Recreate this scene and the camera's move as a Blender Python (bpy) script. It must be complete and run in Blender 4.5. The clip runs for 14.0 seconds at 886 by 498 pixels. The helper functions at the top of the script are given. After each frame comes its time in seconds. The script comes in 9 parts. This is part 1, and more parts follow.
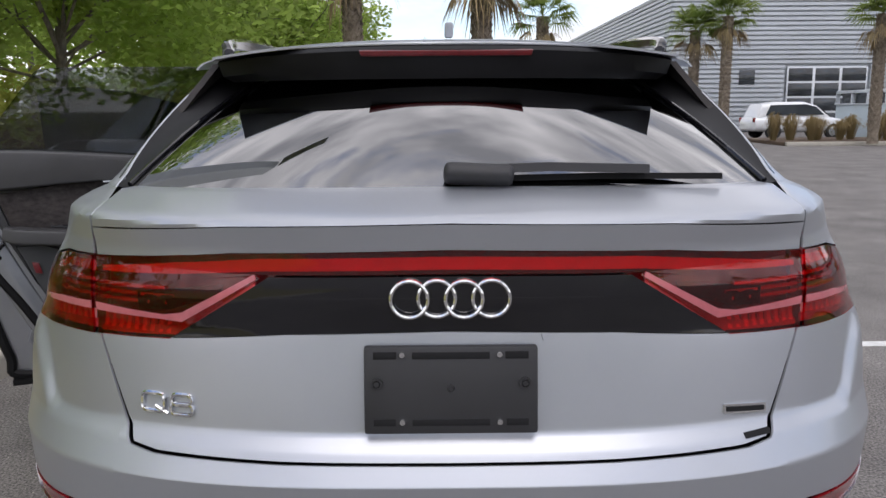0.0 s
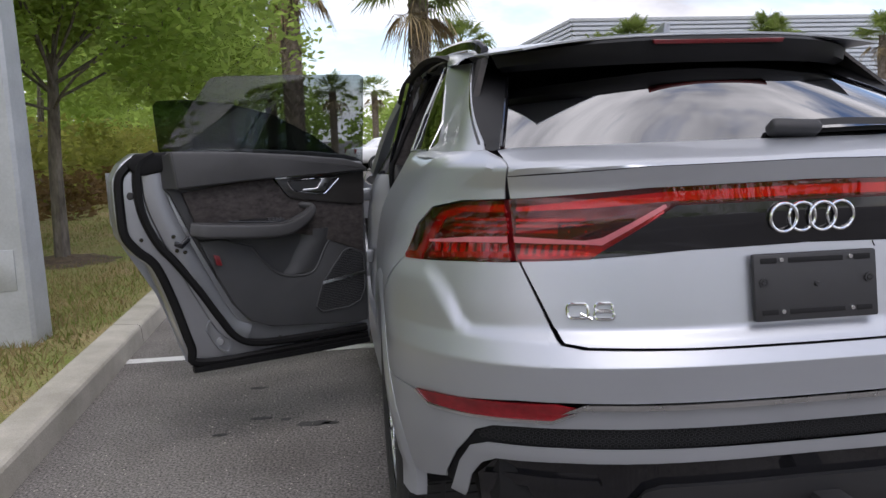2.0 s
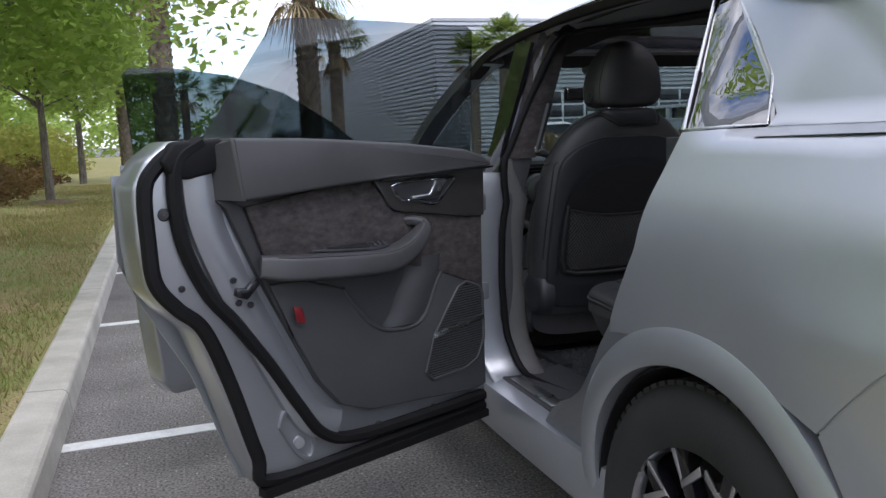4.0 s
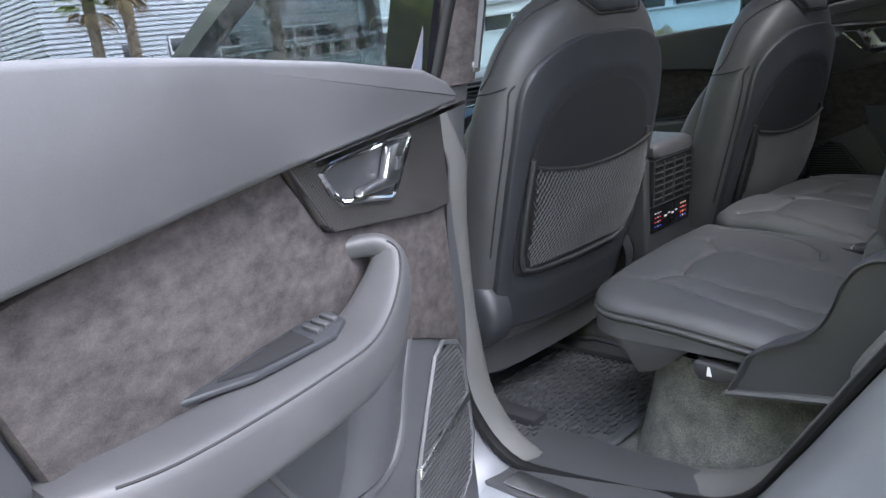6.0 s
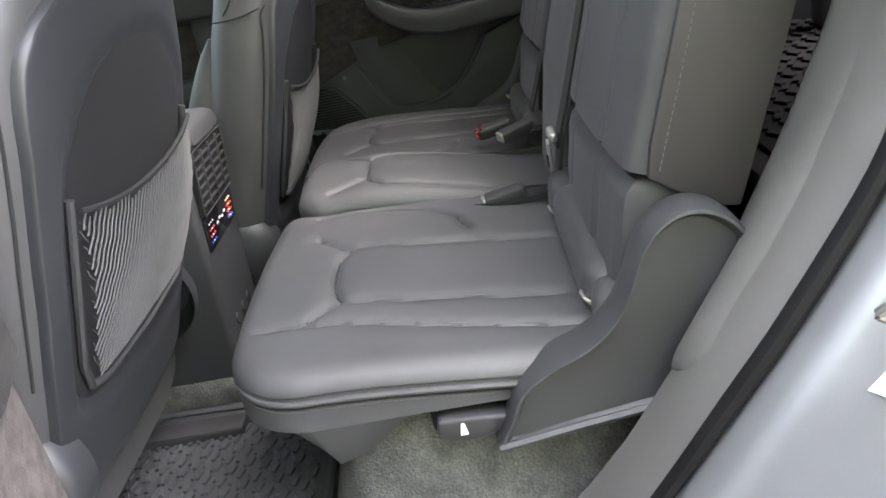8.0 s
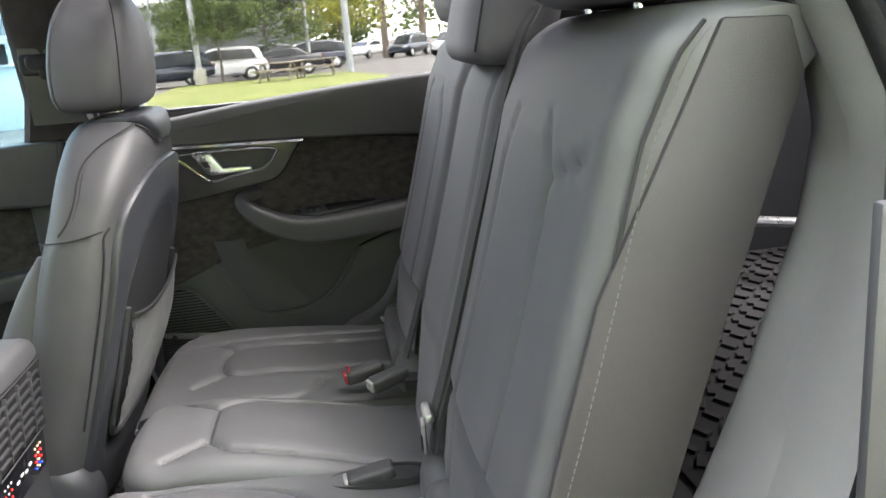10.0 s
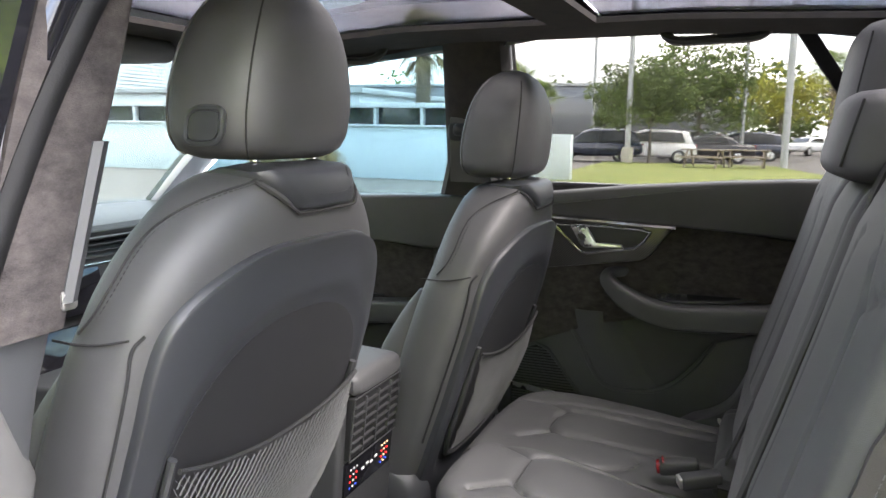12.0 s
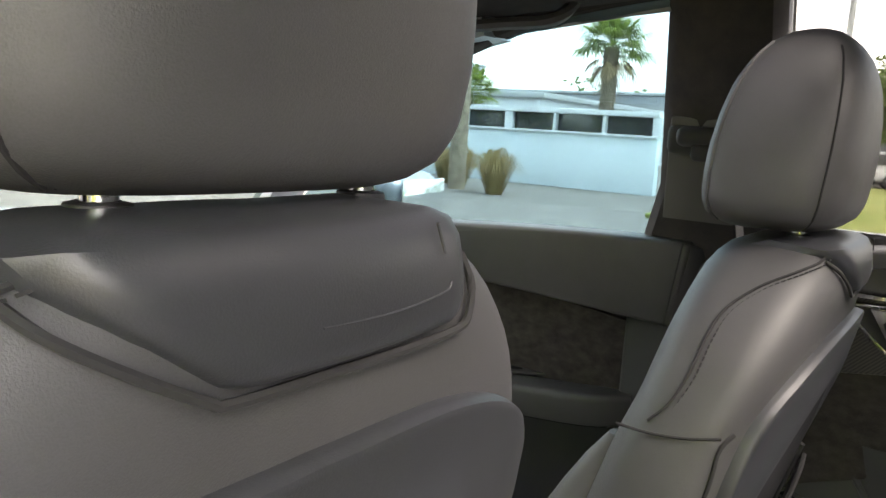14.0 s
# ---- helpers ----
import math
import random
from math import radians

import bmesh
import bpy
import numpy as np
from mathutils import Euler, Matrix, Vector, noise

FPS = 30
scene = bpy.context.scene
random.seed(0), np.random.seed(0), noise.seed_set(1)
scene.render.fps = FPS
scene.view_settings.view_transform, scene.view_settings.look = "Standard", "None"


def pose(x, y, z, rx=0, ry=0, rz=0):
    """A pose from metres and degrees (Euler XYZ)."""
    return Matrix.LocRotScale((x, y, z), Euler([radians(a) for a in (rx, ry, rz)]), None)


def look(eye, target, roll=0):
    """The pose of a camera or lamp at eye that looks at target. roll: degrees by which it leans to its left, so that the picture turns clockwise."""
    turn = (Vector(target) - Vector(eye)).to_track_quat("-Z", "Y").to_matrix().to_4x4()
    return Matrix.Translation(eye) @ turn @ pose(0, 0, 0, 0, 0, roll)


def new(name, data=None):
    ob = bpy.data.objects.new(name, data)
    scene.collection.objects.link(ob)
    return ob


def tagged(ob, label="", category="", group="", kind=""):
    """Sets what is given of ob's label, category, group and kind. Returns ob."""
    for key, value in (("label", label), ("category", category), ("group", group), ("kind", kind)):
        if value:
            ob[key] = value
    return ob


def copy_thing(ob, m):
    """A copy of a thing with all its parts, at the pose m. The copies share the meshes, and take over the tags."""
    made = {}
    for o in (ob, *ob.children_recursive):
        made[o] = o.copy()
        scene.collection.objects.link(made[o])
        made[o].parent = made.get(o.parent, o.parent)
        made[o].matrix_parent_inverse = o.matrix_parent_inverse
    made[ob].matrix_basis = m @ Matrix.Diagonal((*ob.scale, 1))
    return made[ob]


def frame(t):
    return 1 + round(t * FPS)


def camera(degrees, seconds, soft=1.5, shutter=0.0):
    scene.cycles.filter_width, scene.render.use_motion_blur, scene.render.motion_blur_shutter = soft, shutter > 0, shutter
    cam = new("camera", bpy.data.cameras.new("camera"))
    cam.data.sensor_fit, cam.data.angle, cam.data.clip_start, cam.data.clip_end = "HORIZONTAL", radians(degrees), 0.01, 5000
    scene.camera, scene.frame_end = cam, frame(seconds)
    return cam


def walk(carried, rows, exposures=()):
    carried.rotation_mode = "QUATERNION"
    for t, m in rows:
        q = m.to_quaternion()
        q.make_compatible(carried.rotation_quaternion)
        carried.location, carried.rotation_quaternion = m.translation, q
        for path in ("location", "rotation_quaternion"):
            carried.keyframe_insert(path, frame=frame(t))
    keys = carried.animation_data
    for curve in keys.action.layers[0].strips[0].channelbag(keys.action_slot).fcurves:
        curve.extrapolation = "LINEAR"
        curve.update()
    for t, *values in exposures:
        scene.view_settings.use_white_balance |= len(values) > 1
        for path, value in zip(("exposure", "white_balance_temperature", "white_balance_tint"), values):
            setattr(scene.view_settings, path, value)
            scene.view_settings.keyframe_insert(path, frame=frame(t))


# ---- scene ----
cam = camera(58.3, 14.0)
PATH = [
    (0, (-0.019, -1.316, 1.488), (-0.01, 0.653, 1.139), -0.4),
    (0.5, (-0.132, -1.659, 1.418), (-0.09, 0.318, 1.119), -0.2),
    (1, (-0.412, -1.832, 1.387), (-0.304, 0.144, 1.095), -0.6),
    (1.5, (-0.759, -1.859, 1.376), (-0.577, 0.113, 1.095), -0.8),
    (2, (-1.119, -1.668, 1.365), (-0.858, 0.295, 1.085), -1.9),
    (2.5, (-1.476, -1.451, 1.353), (-1.091, 0.492, 1.076), -2.3),
    (3, (-1.726, -1.142, 1.332), (-1.245, 0.78, 1.056), -2.6),
    (3.2, (-1.788, -0.97, 1.335), (-1.276, 0.943, 1.057), -2.7),
    (5.3, (-1.967, 0.758, 1.323), (-1.071, 2.513, 0.979), -3.2),
    (5.5, (-1.95, 0.892, 1.328), (-0.986, 2.606, 0.962), -4.0),
    (6, (-1.853, 1.208, 1.31), (-0.535, 2.628, 0.816), -7.5),
    (6.5, (-1.709, 1.463, 1.302), (-0.002, 2.258, 0.629), -10.7),
    (7, (-1.634, 1.66, 1.301), (0.184, 1.984, 0.531), -11.5),
    (7.5, (-1.576, 1.751, 1.283), (0.249, 1.939, 0.487), -11.8),
    (8, (-1.447, 1.784, 1.29), (0.378, 1.915, 0.482), -12.0),
    (8.5, (-1.308, 1.77, 1.312), (0.525, 1.827, 0.514), -11.3),
    (9, (-1.212, 1.742, 1.352), (0.655, 1.605, 0.649), -9.5),
    (9.2, (-1.192, 1.741, 1.372), (0.688, 1.539, 0.722), -8.6),
    (11.3, (-1.416, 1.759, 1.447), (0.557, 1.883, 1.148), 0.8),
    (11.5, (-1.442, 1.726, 1.443), (0.516, 2.011, 1.152), 0.6),
    (12, (-1.302, 1.643, 1.437), (0.538, 2.366, 1.142), 1.0),
    (12.5, (-1.125, 1.619, 1.436), (0.597, 2.591, 1.134), 0.8),
    (13, (-0.931, 1.752, 1.428), (0.762, 2.775, 1.134), 0.9),
    (13.5, (-0.78, 1.891, 1.437), (0.909, 2.923, 1.155), 1.5),
    (14, (-0.616, 1.976, 1.427), (1.028, 3.075, 1.128), 3.7),
]
EXPOSURES = [(0.0, 0.60, 6350, 17), (3.2, 0.66, 6100, 19), (5.3, 2.42, 5750, 16), (6.5, 3.6, 6150, 16), (7.5, 3.85, 6450, 17), (9.0, 4.85, 6480, 15), (11.3, 4.28, 6420, 16), (14.0, 4.05, 7100, 17)]
walk(cam, [(t, look(eye, target, roll)) for t, eye, target, roll in PATH], EXPOSURES)

# ---- world and light ----
world = bpy.data.worlds.new("sky")
scene.world = world
world.use_nodes = True
SUN_EL, SUN_AZ = radians(58), radians(172)


def build_sky():
    nt = world.node_tree
    nt.nodes.clear()
    N = nt.nodes.new
    L = nt.links.new
    sky = N("ShaderNodeTexSky")
    sky.sky_type = "NISHITA"
    sky.sun_disc = False
    sky.sun_elevation = SUN_EL
    sky.sun_rotation = SUN_AZ
    co = N("ShaderNodeTexCoord")
    mp = N("ShaderNodeMapping")
    mp.inputs["Scale"].default_value = (1.0, 1.0, 2.4)
    L(co.outputs["Generated"], mp.inputs["Vector"])
    n1 = N("ShaderNodeTexNoise")
    n1.inputs["Scale"].default_value = 2.6
    n1.inputs["Detail"].default_value = 9
    n1.inputs["Roughness"].default_value = 0.56
    n1.inputs["Distortion"].default_value = 0.3
    L(mp.outputs["Vector"], n1.inputs["Vector"])
    cover = N("ShaderNodeValToRGB")
    cover.color_ramp.elements[0].position = 0.36
    cover.color_ramp.elements[1].position = 0.50
    L(n1.outputs["Fac"], cover.inputs["Fac"])
    n2 = N("ShaderNodeTexNoise")
    n2.inputs["Scale"].default_value = 4.5
    n2.inputs["Detail"].default_value = 6
    L(mp.outputs["Vector"], n2.inputs["Vector"])
    shade = N("ShaderNodeValToRGB")
    shade.color_ramp.elements[0].position = 0.35
    shade.color_ramp.elements[0].color = (3.0, 3.1, 3.25, 1)
    shade.color_ramp.elements[1].position = 0.68
    shade.color_ramp.elements[1].color = (8.2, 8.2, 8.1, 1)
    L(n2.outputs["Fac"], shade.inputs["Fac"])
    mix = N("ShaderNodeMixRGB")
    L(cover.outputs["Color"], mix.inputs["Fac"])
    L(sky.outputs["Color"], mix.inputs["Color1"])
    L(shade.outputs["Color"], mix.inputs["Color2"])
    bg = N("ShaderNodeBackground")
    bg.inputs["Strength"].default_value = 0.145
    L(mix.outputs["Color"], bg.inputs["Color"])
    out = N("ShaderNodeOutputWorld")
    L(bg.outputs["Background"], out.inputs["Surface"])


build_sky()
sun = new("sun", bpy.data.lights.new("sun", "SUN"))
sun.data.energy = 0.7
sun.data.angle = radians(40)
sun.data.color = (1.0, 0.96, 0.9)
sun.matrix_world = look((0, 0, 60), (-60 * math.sin(SUN_AZ) / math.tan(SUN_EL), -60 * math.cos(SUN_AZ) / math.tan(SUN_EL), 0))


# ---- materials ----
def mat(name, color, rough=0.5, metal=0.0, var=0.12, scale=6.0, bump=0.0, bscale=80.0, coat=0.0, spec=0.5, color2=None, sheen=0.0, rand=0.0, stretch=(1, 1, 1), fine=0.06):
    m = bpy.data.materials.new(name)
    m.use_nodes = True
    nt = m.node_tree
    N, L = nt.nodes.new, nt.links.new
    b = nt.nodes["Principled BSDF"]
    b.inputs["Metallic"].default_value = metal
    b.inputs["Specular IOR Level"].default_value = spec
    b.inputs["Coat Weight"].default_value = coat
    b.inputs["Coat Roughness"].default_value = 0.06
    b.inputs["Sheen Weight"].default_value = sheen
    co = N("ShaderNodeTexCoord")
    mp = N("ShaderNodeMapping")
    mp.inputs["Scale"].default_value = stretch
    L(co.outputs["Object"], mp.inputs["Vector"])
    n = N("ShaderNodeTexNoise")
    n.inputs["Scale"].default_value = scale
    n.inputs["Detail"].default_value = 6
    n.inputs["Roughness"].default_value = 0.6
    L(mp.outputs["Vector"], n.inputs["Vector"])
    rmp = N("ShaderNodeValToRGB")
    c2 = color2 or tuple(min(1, c * (1 + var)) for c in color)
    c1 = color if color2 else tuple(c * (1 - var) for c in color)
    rmp.color_ramp.elements[0].position, rmp.color_ramp.elements[1].position = 0.32, 0.68
    rmp.color_ramp.elements[0].color = (*c1, 1)
    rmp.color_ramp.elements[1].color = (*c2, 1)
    L(n.outputs["Fac"], rmp.inputs["Fac"])
    nf = N("ShaderNodeTexNoise")
    nf.inputs["Scale"].default_value = bscale
    nf.inputs["Detail"].default_value = 3
    L(mp.outputs["Vector"], nf.inputs["Vector"])
    hs = N("ShaderNodeHueSaturation")
    mr = N("ShaderNodeMapRange")
    mr.inputs["To Min"].default_value, mr.inputs["To Max"].default_value = 1 - fine * 2, 1 + fine * 2
    L(nf.outputs["Fac"], mr.inputs["Value"])
    last = mr.outputs["Result"]
    if rand:
        oi = N("ShaderNodeObjectInfo")
        m2 = N("ShaderNodeMapRange")
        m2.inputs["To Min"].default_value, m2.inputs["To Max"].default_value = 1 - rand, 1 + rand
        L(oi.outputs["Random"], m2.inputs["Value"])
        mm = N("ShaderNodeMath")
        mm.operation = "MULTIPLY"
        L(last, mm.inputs[0])
        L(m2.outputs["Result"], mm.inputs[1])
        last = mm.outputs["Value"]
    L(last, hs.inputs["Value"])
    L(rmp.outputs["Color"], hs.inputs["Color"])
    L(hs.outputs["Color"], b.inputs["Base Color"])
    r2 = N("ShaderNodeMapRange")
    r2.inputs["To Min"].default_value, r2.inputs["To Max"].default_value = max(0.0, rough - 0.06), min(1.0, rough + 0.06)
    L(n.outputs["Fac"], r2.inputs["Value"])
    L(r2.outputs["Result"], b.inputs["Roughness"])
    if bump:
        bp = N("ShaderNodeBump")
        bp.inputs["Strength"].default_value = bump
        bp.inputs["Distance"].default_value = 0.004
        L(nf.outputs["Fac"], bp.inputs["Height"])
        L(bp.outputs["Normal"], b.inputs["Normal"])
    return m


def glass_mat(name, tint, gloss=0.9, ior=1.45):
    """Thin tinted pane: light passes straight through, with a mirror gloss on top."""
    m = bpy.data.materials.new(name)
    m.use_nodes = True
    nt = m.node_tree
    nt.nodes.clear()
    N, L = nt.nodes.new, nt.links.new
    tr = N("ShaderNodeBsdfTransparent")
    tr.inputs["Color"].default_value = (*tint, 1)
    gl = N("ShaderNodeBsdfGlossy")
    gl.inputs["Roughness"].default_value = 0.01
    gl.inputs["Color"].default_value = (gloss, gloss, gloss, 1)
    lw = N("ShaderNodeLayerWeight")
    lw.inputs["Blend"].default_value = 0.5
    pw = N("ShaderNodeMath")
    pw.operation = "POWER"
    pw.inputs[1].default_value = 5.0
    L(lw.outputs["Facing"], pw.inputs[0])
    f0 = ((ior - 1) / (ior + 1)) ** 2
    mr = N("ShaderNodeMapRange")
    mr.inputs["To Min"].default_value, mr.inputs["To Max"].default_value = f0, 1.0
    L(pw.outputs["Value"], mr.inputs["Value"])
    mx = N("ShaderNodeMixShader")
    out = N("ShaderNodeOutputMaterial")
    L(mr.outputs["Result"], mx.inputs["Fac"])
    L(tr.outputs["BSDF"], mx.inputs[1])
    L(gl.outputs["BSDF"], mx.inputs[2])
    L(mx.outputs["Shader"], out.inputs["Surface"])
    return m


def leafy(m, share=0.55):
    """Lets light through thin leaves."""
    nt = m.node_tree
    b = nt.nodes["Principled BSDF"]
    tr = nt.nodes.new("ShaderNodeBsdfTranslucent")
    mx = nt.nodes.new("ShaderNodeMixShader")
    mx.inputs["Fac"].default_value = share
    out = nt.nodes["Material Output"]
    nt.links.new(b.inputs["Base Color"].links[0].from_socket, tr.inputs["Color"])
    nt.links.new(b.outputs["BSDF"], mx.inputs[1])
    nt.links.new(tr.outputs["BSDF"], mx.inputs[2])
    nt.links.new(mx.outputs["Shader"], out.inputs["Surface"])
    return m


def glow_mat(name, color, strength):
    m = bpy.data.materials.new(name)
    m.use_nodes = True
    b = m.node_tree.nodes["Principled BSDF"]
    b.inputs["Base Color"].default_value = (*color, 1)
    b.inputs["Emission Color"].default_value = (*color, 1)
    b.inputs["Emission Strength"].default_value = strength
    return m


PAINT = mat("silver_metallic_paint", (0.425, 0.445, 0.48), 0.37, 0.66, var=0.03, scale=3, bscale=900, coat=0.42, fine=0.03)
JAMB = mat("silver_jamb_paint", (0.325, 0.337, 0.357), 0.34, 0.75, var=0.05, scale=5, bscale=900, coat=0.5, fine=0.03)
GLOSS_BLACK = mat("gloss_black", (0.008, 0.008, 0.010), 0.07, 0, var=0.2, coat=0.15)
BLACK_PLASTIC = mat("black_plastic", (0.022, 0.022, 0.024), 0.55, 0, var=0.15, bump=0.15, bscale=700)
MAT_BLACK = mat("matt_black", (0.010, 0.010, 0.011), 0.85, 0, var=0.2, spec=0.3)
RUBBER = mat("rubber", (0.0055, 0.0055, 0.006), 0.62, 0, spec=0.2, var=0.2, bump=0.1, bscale=400)
TYRE = mat("tyre_rubber", (0.022, 0.022, 0.022), 0.75, 0, var=0.25, bump=0.3, bscale=200)
CHROME = mat("chrome", (0.78, 0.79, 0.80), 0.08, 1.0, var=0.03)
ALU = mat("brushed_aluminium", (0.62, 0.63, 0.64), 0.28, 1.0, var=0.06)
STEEL = mat("cast_steel", (0.46, 0.45, 0.43), 0.42, 1.0, var=0.2, scale=30, bump=0.3, bscale=300)
LEATHER = mat("grey_leather", (0.050, 0.050, 0.052), 0.50, 0, var=0.14, scale=7, bump=0.16, bscale=1100, fine=0.10)
LEATHER_SIDE = mat("vinyl_side_panel", (0.027, 0.0245, 0.025), 0.60, 0, var=0.12, scale=6, bump=0.22, bscale=800)
SOFT = mat("soft_touch_plastic", (0.043, 0.0445, 0.0475), 0.50, 0, var=0.10, scale=5, bump=0.2, bscale=1100)
TRIM = mat("grained_trim_plastic", (0.092, 0.091, 0.088), 0.55, 0, var=0.08, scale=5, bump=0.25, bscale=1000)
DARK_TRIM = mat("dark_trim_plastic", (0.030, 0.031, 0.033), 0.5, 0, var=0.12, bump=0.15, bscale=900)
SHELL = mat("seat_shell_plastic", (0.025, 0.0265, 0.030), 0.40, 0, var=0.1, bump=0.08, bscale=1000)
ALCANTARA = mat("brown_grey_suede", (0.034, 0.0305, 0.0305), 0.95, 0, scale=34, color2=(0.072, 0.064, 0.0625), bump=0.25, bscale=420, spec=0.1, fine=0.14, stretch=(1, 1, 1.7))
HEADLINER = mat("dark_suede_headliner", (0.034, 0.033, 0.034), 0.95, 0, scale=30, color2=(0.052, 0.047, 0.045), bump=0.15, bscale=500, spec=0.2)
CARPET = mat("grey_carpet", (0.062, 0.063, 0.060), 0.98, 0, scale=22, color2=(0.135, 0.135, 0.125), bump=1.0, bscale=260, fine=0.35)
MATRUB = mat("rubber_mat", (0.060, 0.062, 0.066), 0.48, 0, var=0.2, scale=14, bump=0.2, bscale=500)
CARBON = mat("twill_carbon", (0.016, 0.016, 0.017), 0.30, 0, scale=60, color2=(0.050, 0.048, 0.046), coat=0.4, stretch=(1, 1, 3.0), bump=0.2, bscale=300)
carbon_nodes = CARBON.node_tree
weave = carbon_nodes.nodes.new("ShaderNodeTexWave")
weave.bands_direction = "DIAGONAL"
weave.inputs["Scale"].default_value = 95
weave.inputs["Distortion"].default_value = 1.2
weave.inputs["Detail"].default_value = 2
weave_ramp = carbon_nodes.nodes.new("ShaderNodeValToRGB")
weave_ramp.color_ramp.elements[0].color = (0.010, 0.010, 0.011, 1)
weave_ramp.color_ramp.elements[1].color = (0.062, 0.058, 0.055, 1)
weave_co = carbon_nodes.nodes.new("ShaderNodeTexCoord")
carbon_nodes.links.new(weave_co.outputs["Object"], weave.inputs["Vector"])
carbon_nodes.links.new(weave.outputs["Fac"], weave_ramp.inputs["Fac"])
carbon_nodes.links.new(weave_ramp.outputs["Color"], carbon_nodes.nodes["Principled BSDF"].inputs["Base Color"])
WEBBING = mat("belt_webbing", (0.012, 0.0125, 0.0135), 0.75, 0, var=0.1, bump=0.4, bscale=700)
THREAD = mat("grey_thread", (0.085, 0.086, 0.09), 0.85)
SPOILER_BLACK = mat("satin_black_spoiler", (0.006, 0.006, 0.007), 0.5, 0, var=0.2, spec=0.2)
RECESS = mat("dark_shell_panel", (0.012, 0.012, 0.0135), 0.6, 0, var=0.1, bump=0.18, bscale=1000)
SEAM = mat("dark_seam", (0.012, 0.012, 0.013), 0.9)
NET = mat("elastic_net", (0.085, 0.085, 0.088), 0.85, 0, var=0.2)
RED_PLASTIC = mat("red_plastic", (0.20, 0.008, 0.012), 0.16, 0, var=0.25, scale=25, coat=0.3)
RED_INNER = mat("red_reflector", (0.75, 0.10, 0.12), 0.22, 0.6, var=0.10, scale=40, coat=0.5)
DARK_RED = mat("dark_red_housing", (0.13, 0.008, 0.011), 0.3, 0, var=0.3, scale=30, coat=0.3)
PALE_RED = mat("pale_light_guide", (0.88, 0.52, 0.52), 0.18, 0, var=0.08, scale=60, coat=0.3)
YELLOW = mat("yellow_sticker", (0.80, 0.62, 0.03), 0.5, var=0.03)
WHITE_STICKER = mat("white_sticker", (0.72, 0.75, 0.78), 0.45, var=0.04)
WHITE_PRINT = mat("white_print", (0.70, 0.70, 0.70), 0.6)
# the pale tone paints in a reflection on the lamp lens's tilted facet
LENS_SHEEN = mat("painted_lens_sheen", (0.48, 0.13, 0.15), 0.08, 0, var=0.10, scale=30, coat=0.3)
RED_LENS = glass_mat("red_lens", (0.78, 0.035, 0.065), 1.0, 1.6)
PANO = glass_mat("dark_roof_glass", (0.22, 0.22, 0.235), 1.0, 1.45)
PRIVACY = glass_mat("privacy_glass", (0.50, 0.52, 0.53), 1.0, 1.5)
REAR_GLASS = glass_mat("dark_rear_glass", (0.06, 0.06, 0.065), 1.0, 3.2)
CLEAR_GLASS = glass_mat("clear_green_glass", (0.51, 0.56, 0.55), 1.0, 1.45)
GREEN_GLASS = glass_mat("tinted_window_glass", (0.40, 0.40, 0.385), 1.0, 1.45)
SIDE_GLASS = glass_mat("blue_green_side_glass", (0.36, 0.45, 0.47), 1.0, 1.45)
FRONT_GLASS = glass_mat("front_door_glass", (0.34, 0.40, 0.42), 1.0, 1.5)
CLOTH = mat("dark_cargo_cloth", (0.02, 0.02, 0.021), 0.9)
OIL = mat("oily_asphalt", (0.045, 0.044, 0.043), 0.7, 0, var=0.4, scale=12, bump=1.0, bscale=55, fine=0.3)
ASPHALT = mat("asphalt", (0.110, 0.100, 0.093), 0.9, 0, scale=1.3, color2=(0.200, 0.188, 0.174), bump=1.0, bscale=90, fine=0.95)
CONCRETE = mat("kerb_concrete", (0.34, 0.32, 0.27), 0.9, 0, scale=3, color2=(0.50, 0.47, 0.41), bump=0.5, bscale=120, fine=0.10)
ROADPAINT = mat("white_road_paint", (0.55, 0.55, 0.53), 0.8, 0, scale=9, color2=(0.74, 0.74, 0.72), bump=0.5, bscale=150, fine=0.12)
TURF = mat("dry_turf", (0.175, 0.215, 0.045), 1.0, 0, scale=1.3, color2=(0.31, 0.225, 0.115), bump=1.0, bscale=90, fine=0.55)
GRASS_G = mat("grass_blades_green", (0.13, 0.19, 0.035), 0.8, 0, scale=0.8, color2=(0.26, 0.29, 0.08))
GRASS_D = mat("grass_blades_dry", (0.25, 0.19, 0.085), 0.85, 0, scale=0.8, color2=(0.40, 0.31, 0.16))
MULCH = mat("bark_mulch", (0.06, 0.040, 0.026), 1.0, 0, scale=9, color2=(0.15, 0.105, 0.07), bump=1.0, bscale=60, fine=0.3)
BARK = mat("oak_bark", (0.07, 0.058, 0.047), 0.95, 0, scale=14, color2=(0.20, 0.175, 0.148), bump=1.0, bscale=40, fine=0.2, stretch=(1, 1, 0.3))
PALM_BARK = mat("palm_bark", (0.12, 0.095, 0.07), 0.95, 0, scale=7, color2=(0.30, 0.25, 0.19), bump=0.8, bscale=50, fine=0.15)
LEAF = mat("oak_leaf", (0.15, 0.24, 0.046), 0.45, 0, scale=0.8, color2=(0.36, 0.45, 0.12), fine=0.2, bscale=8)
LEAF_Y = mat("shrub_leaf", (0.19, 0.22, 0.035), 0.6, 0, scale=0.7, color2=(0.42, 0.38, 0.10), fine=0.2, bscale=8)
LEAF_R = mat("brown_shrub_leaf", (0.13, 0.075, 0.03), 0.7, 0, scale=0.9, color2=(0.22, 0.15, 0.055), fine=0.2, bscale=8)
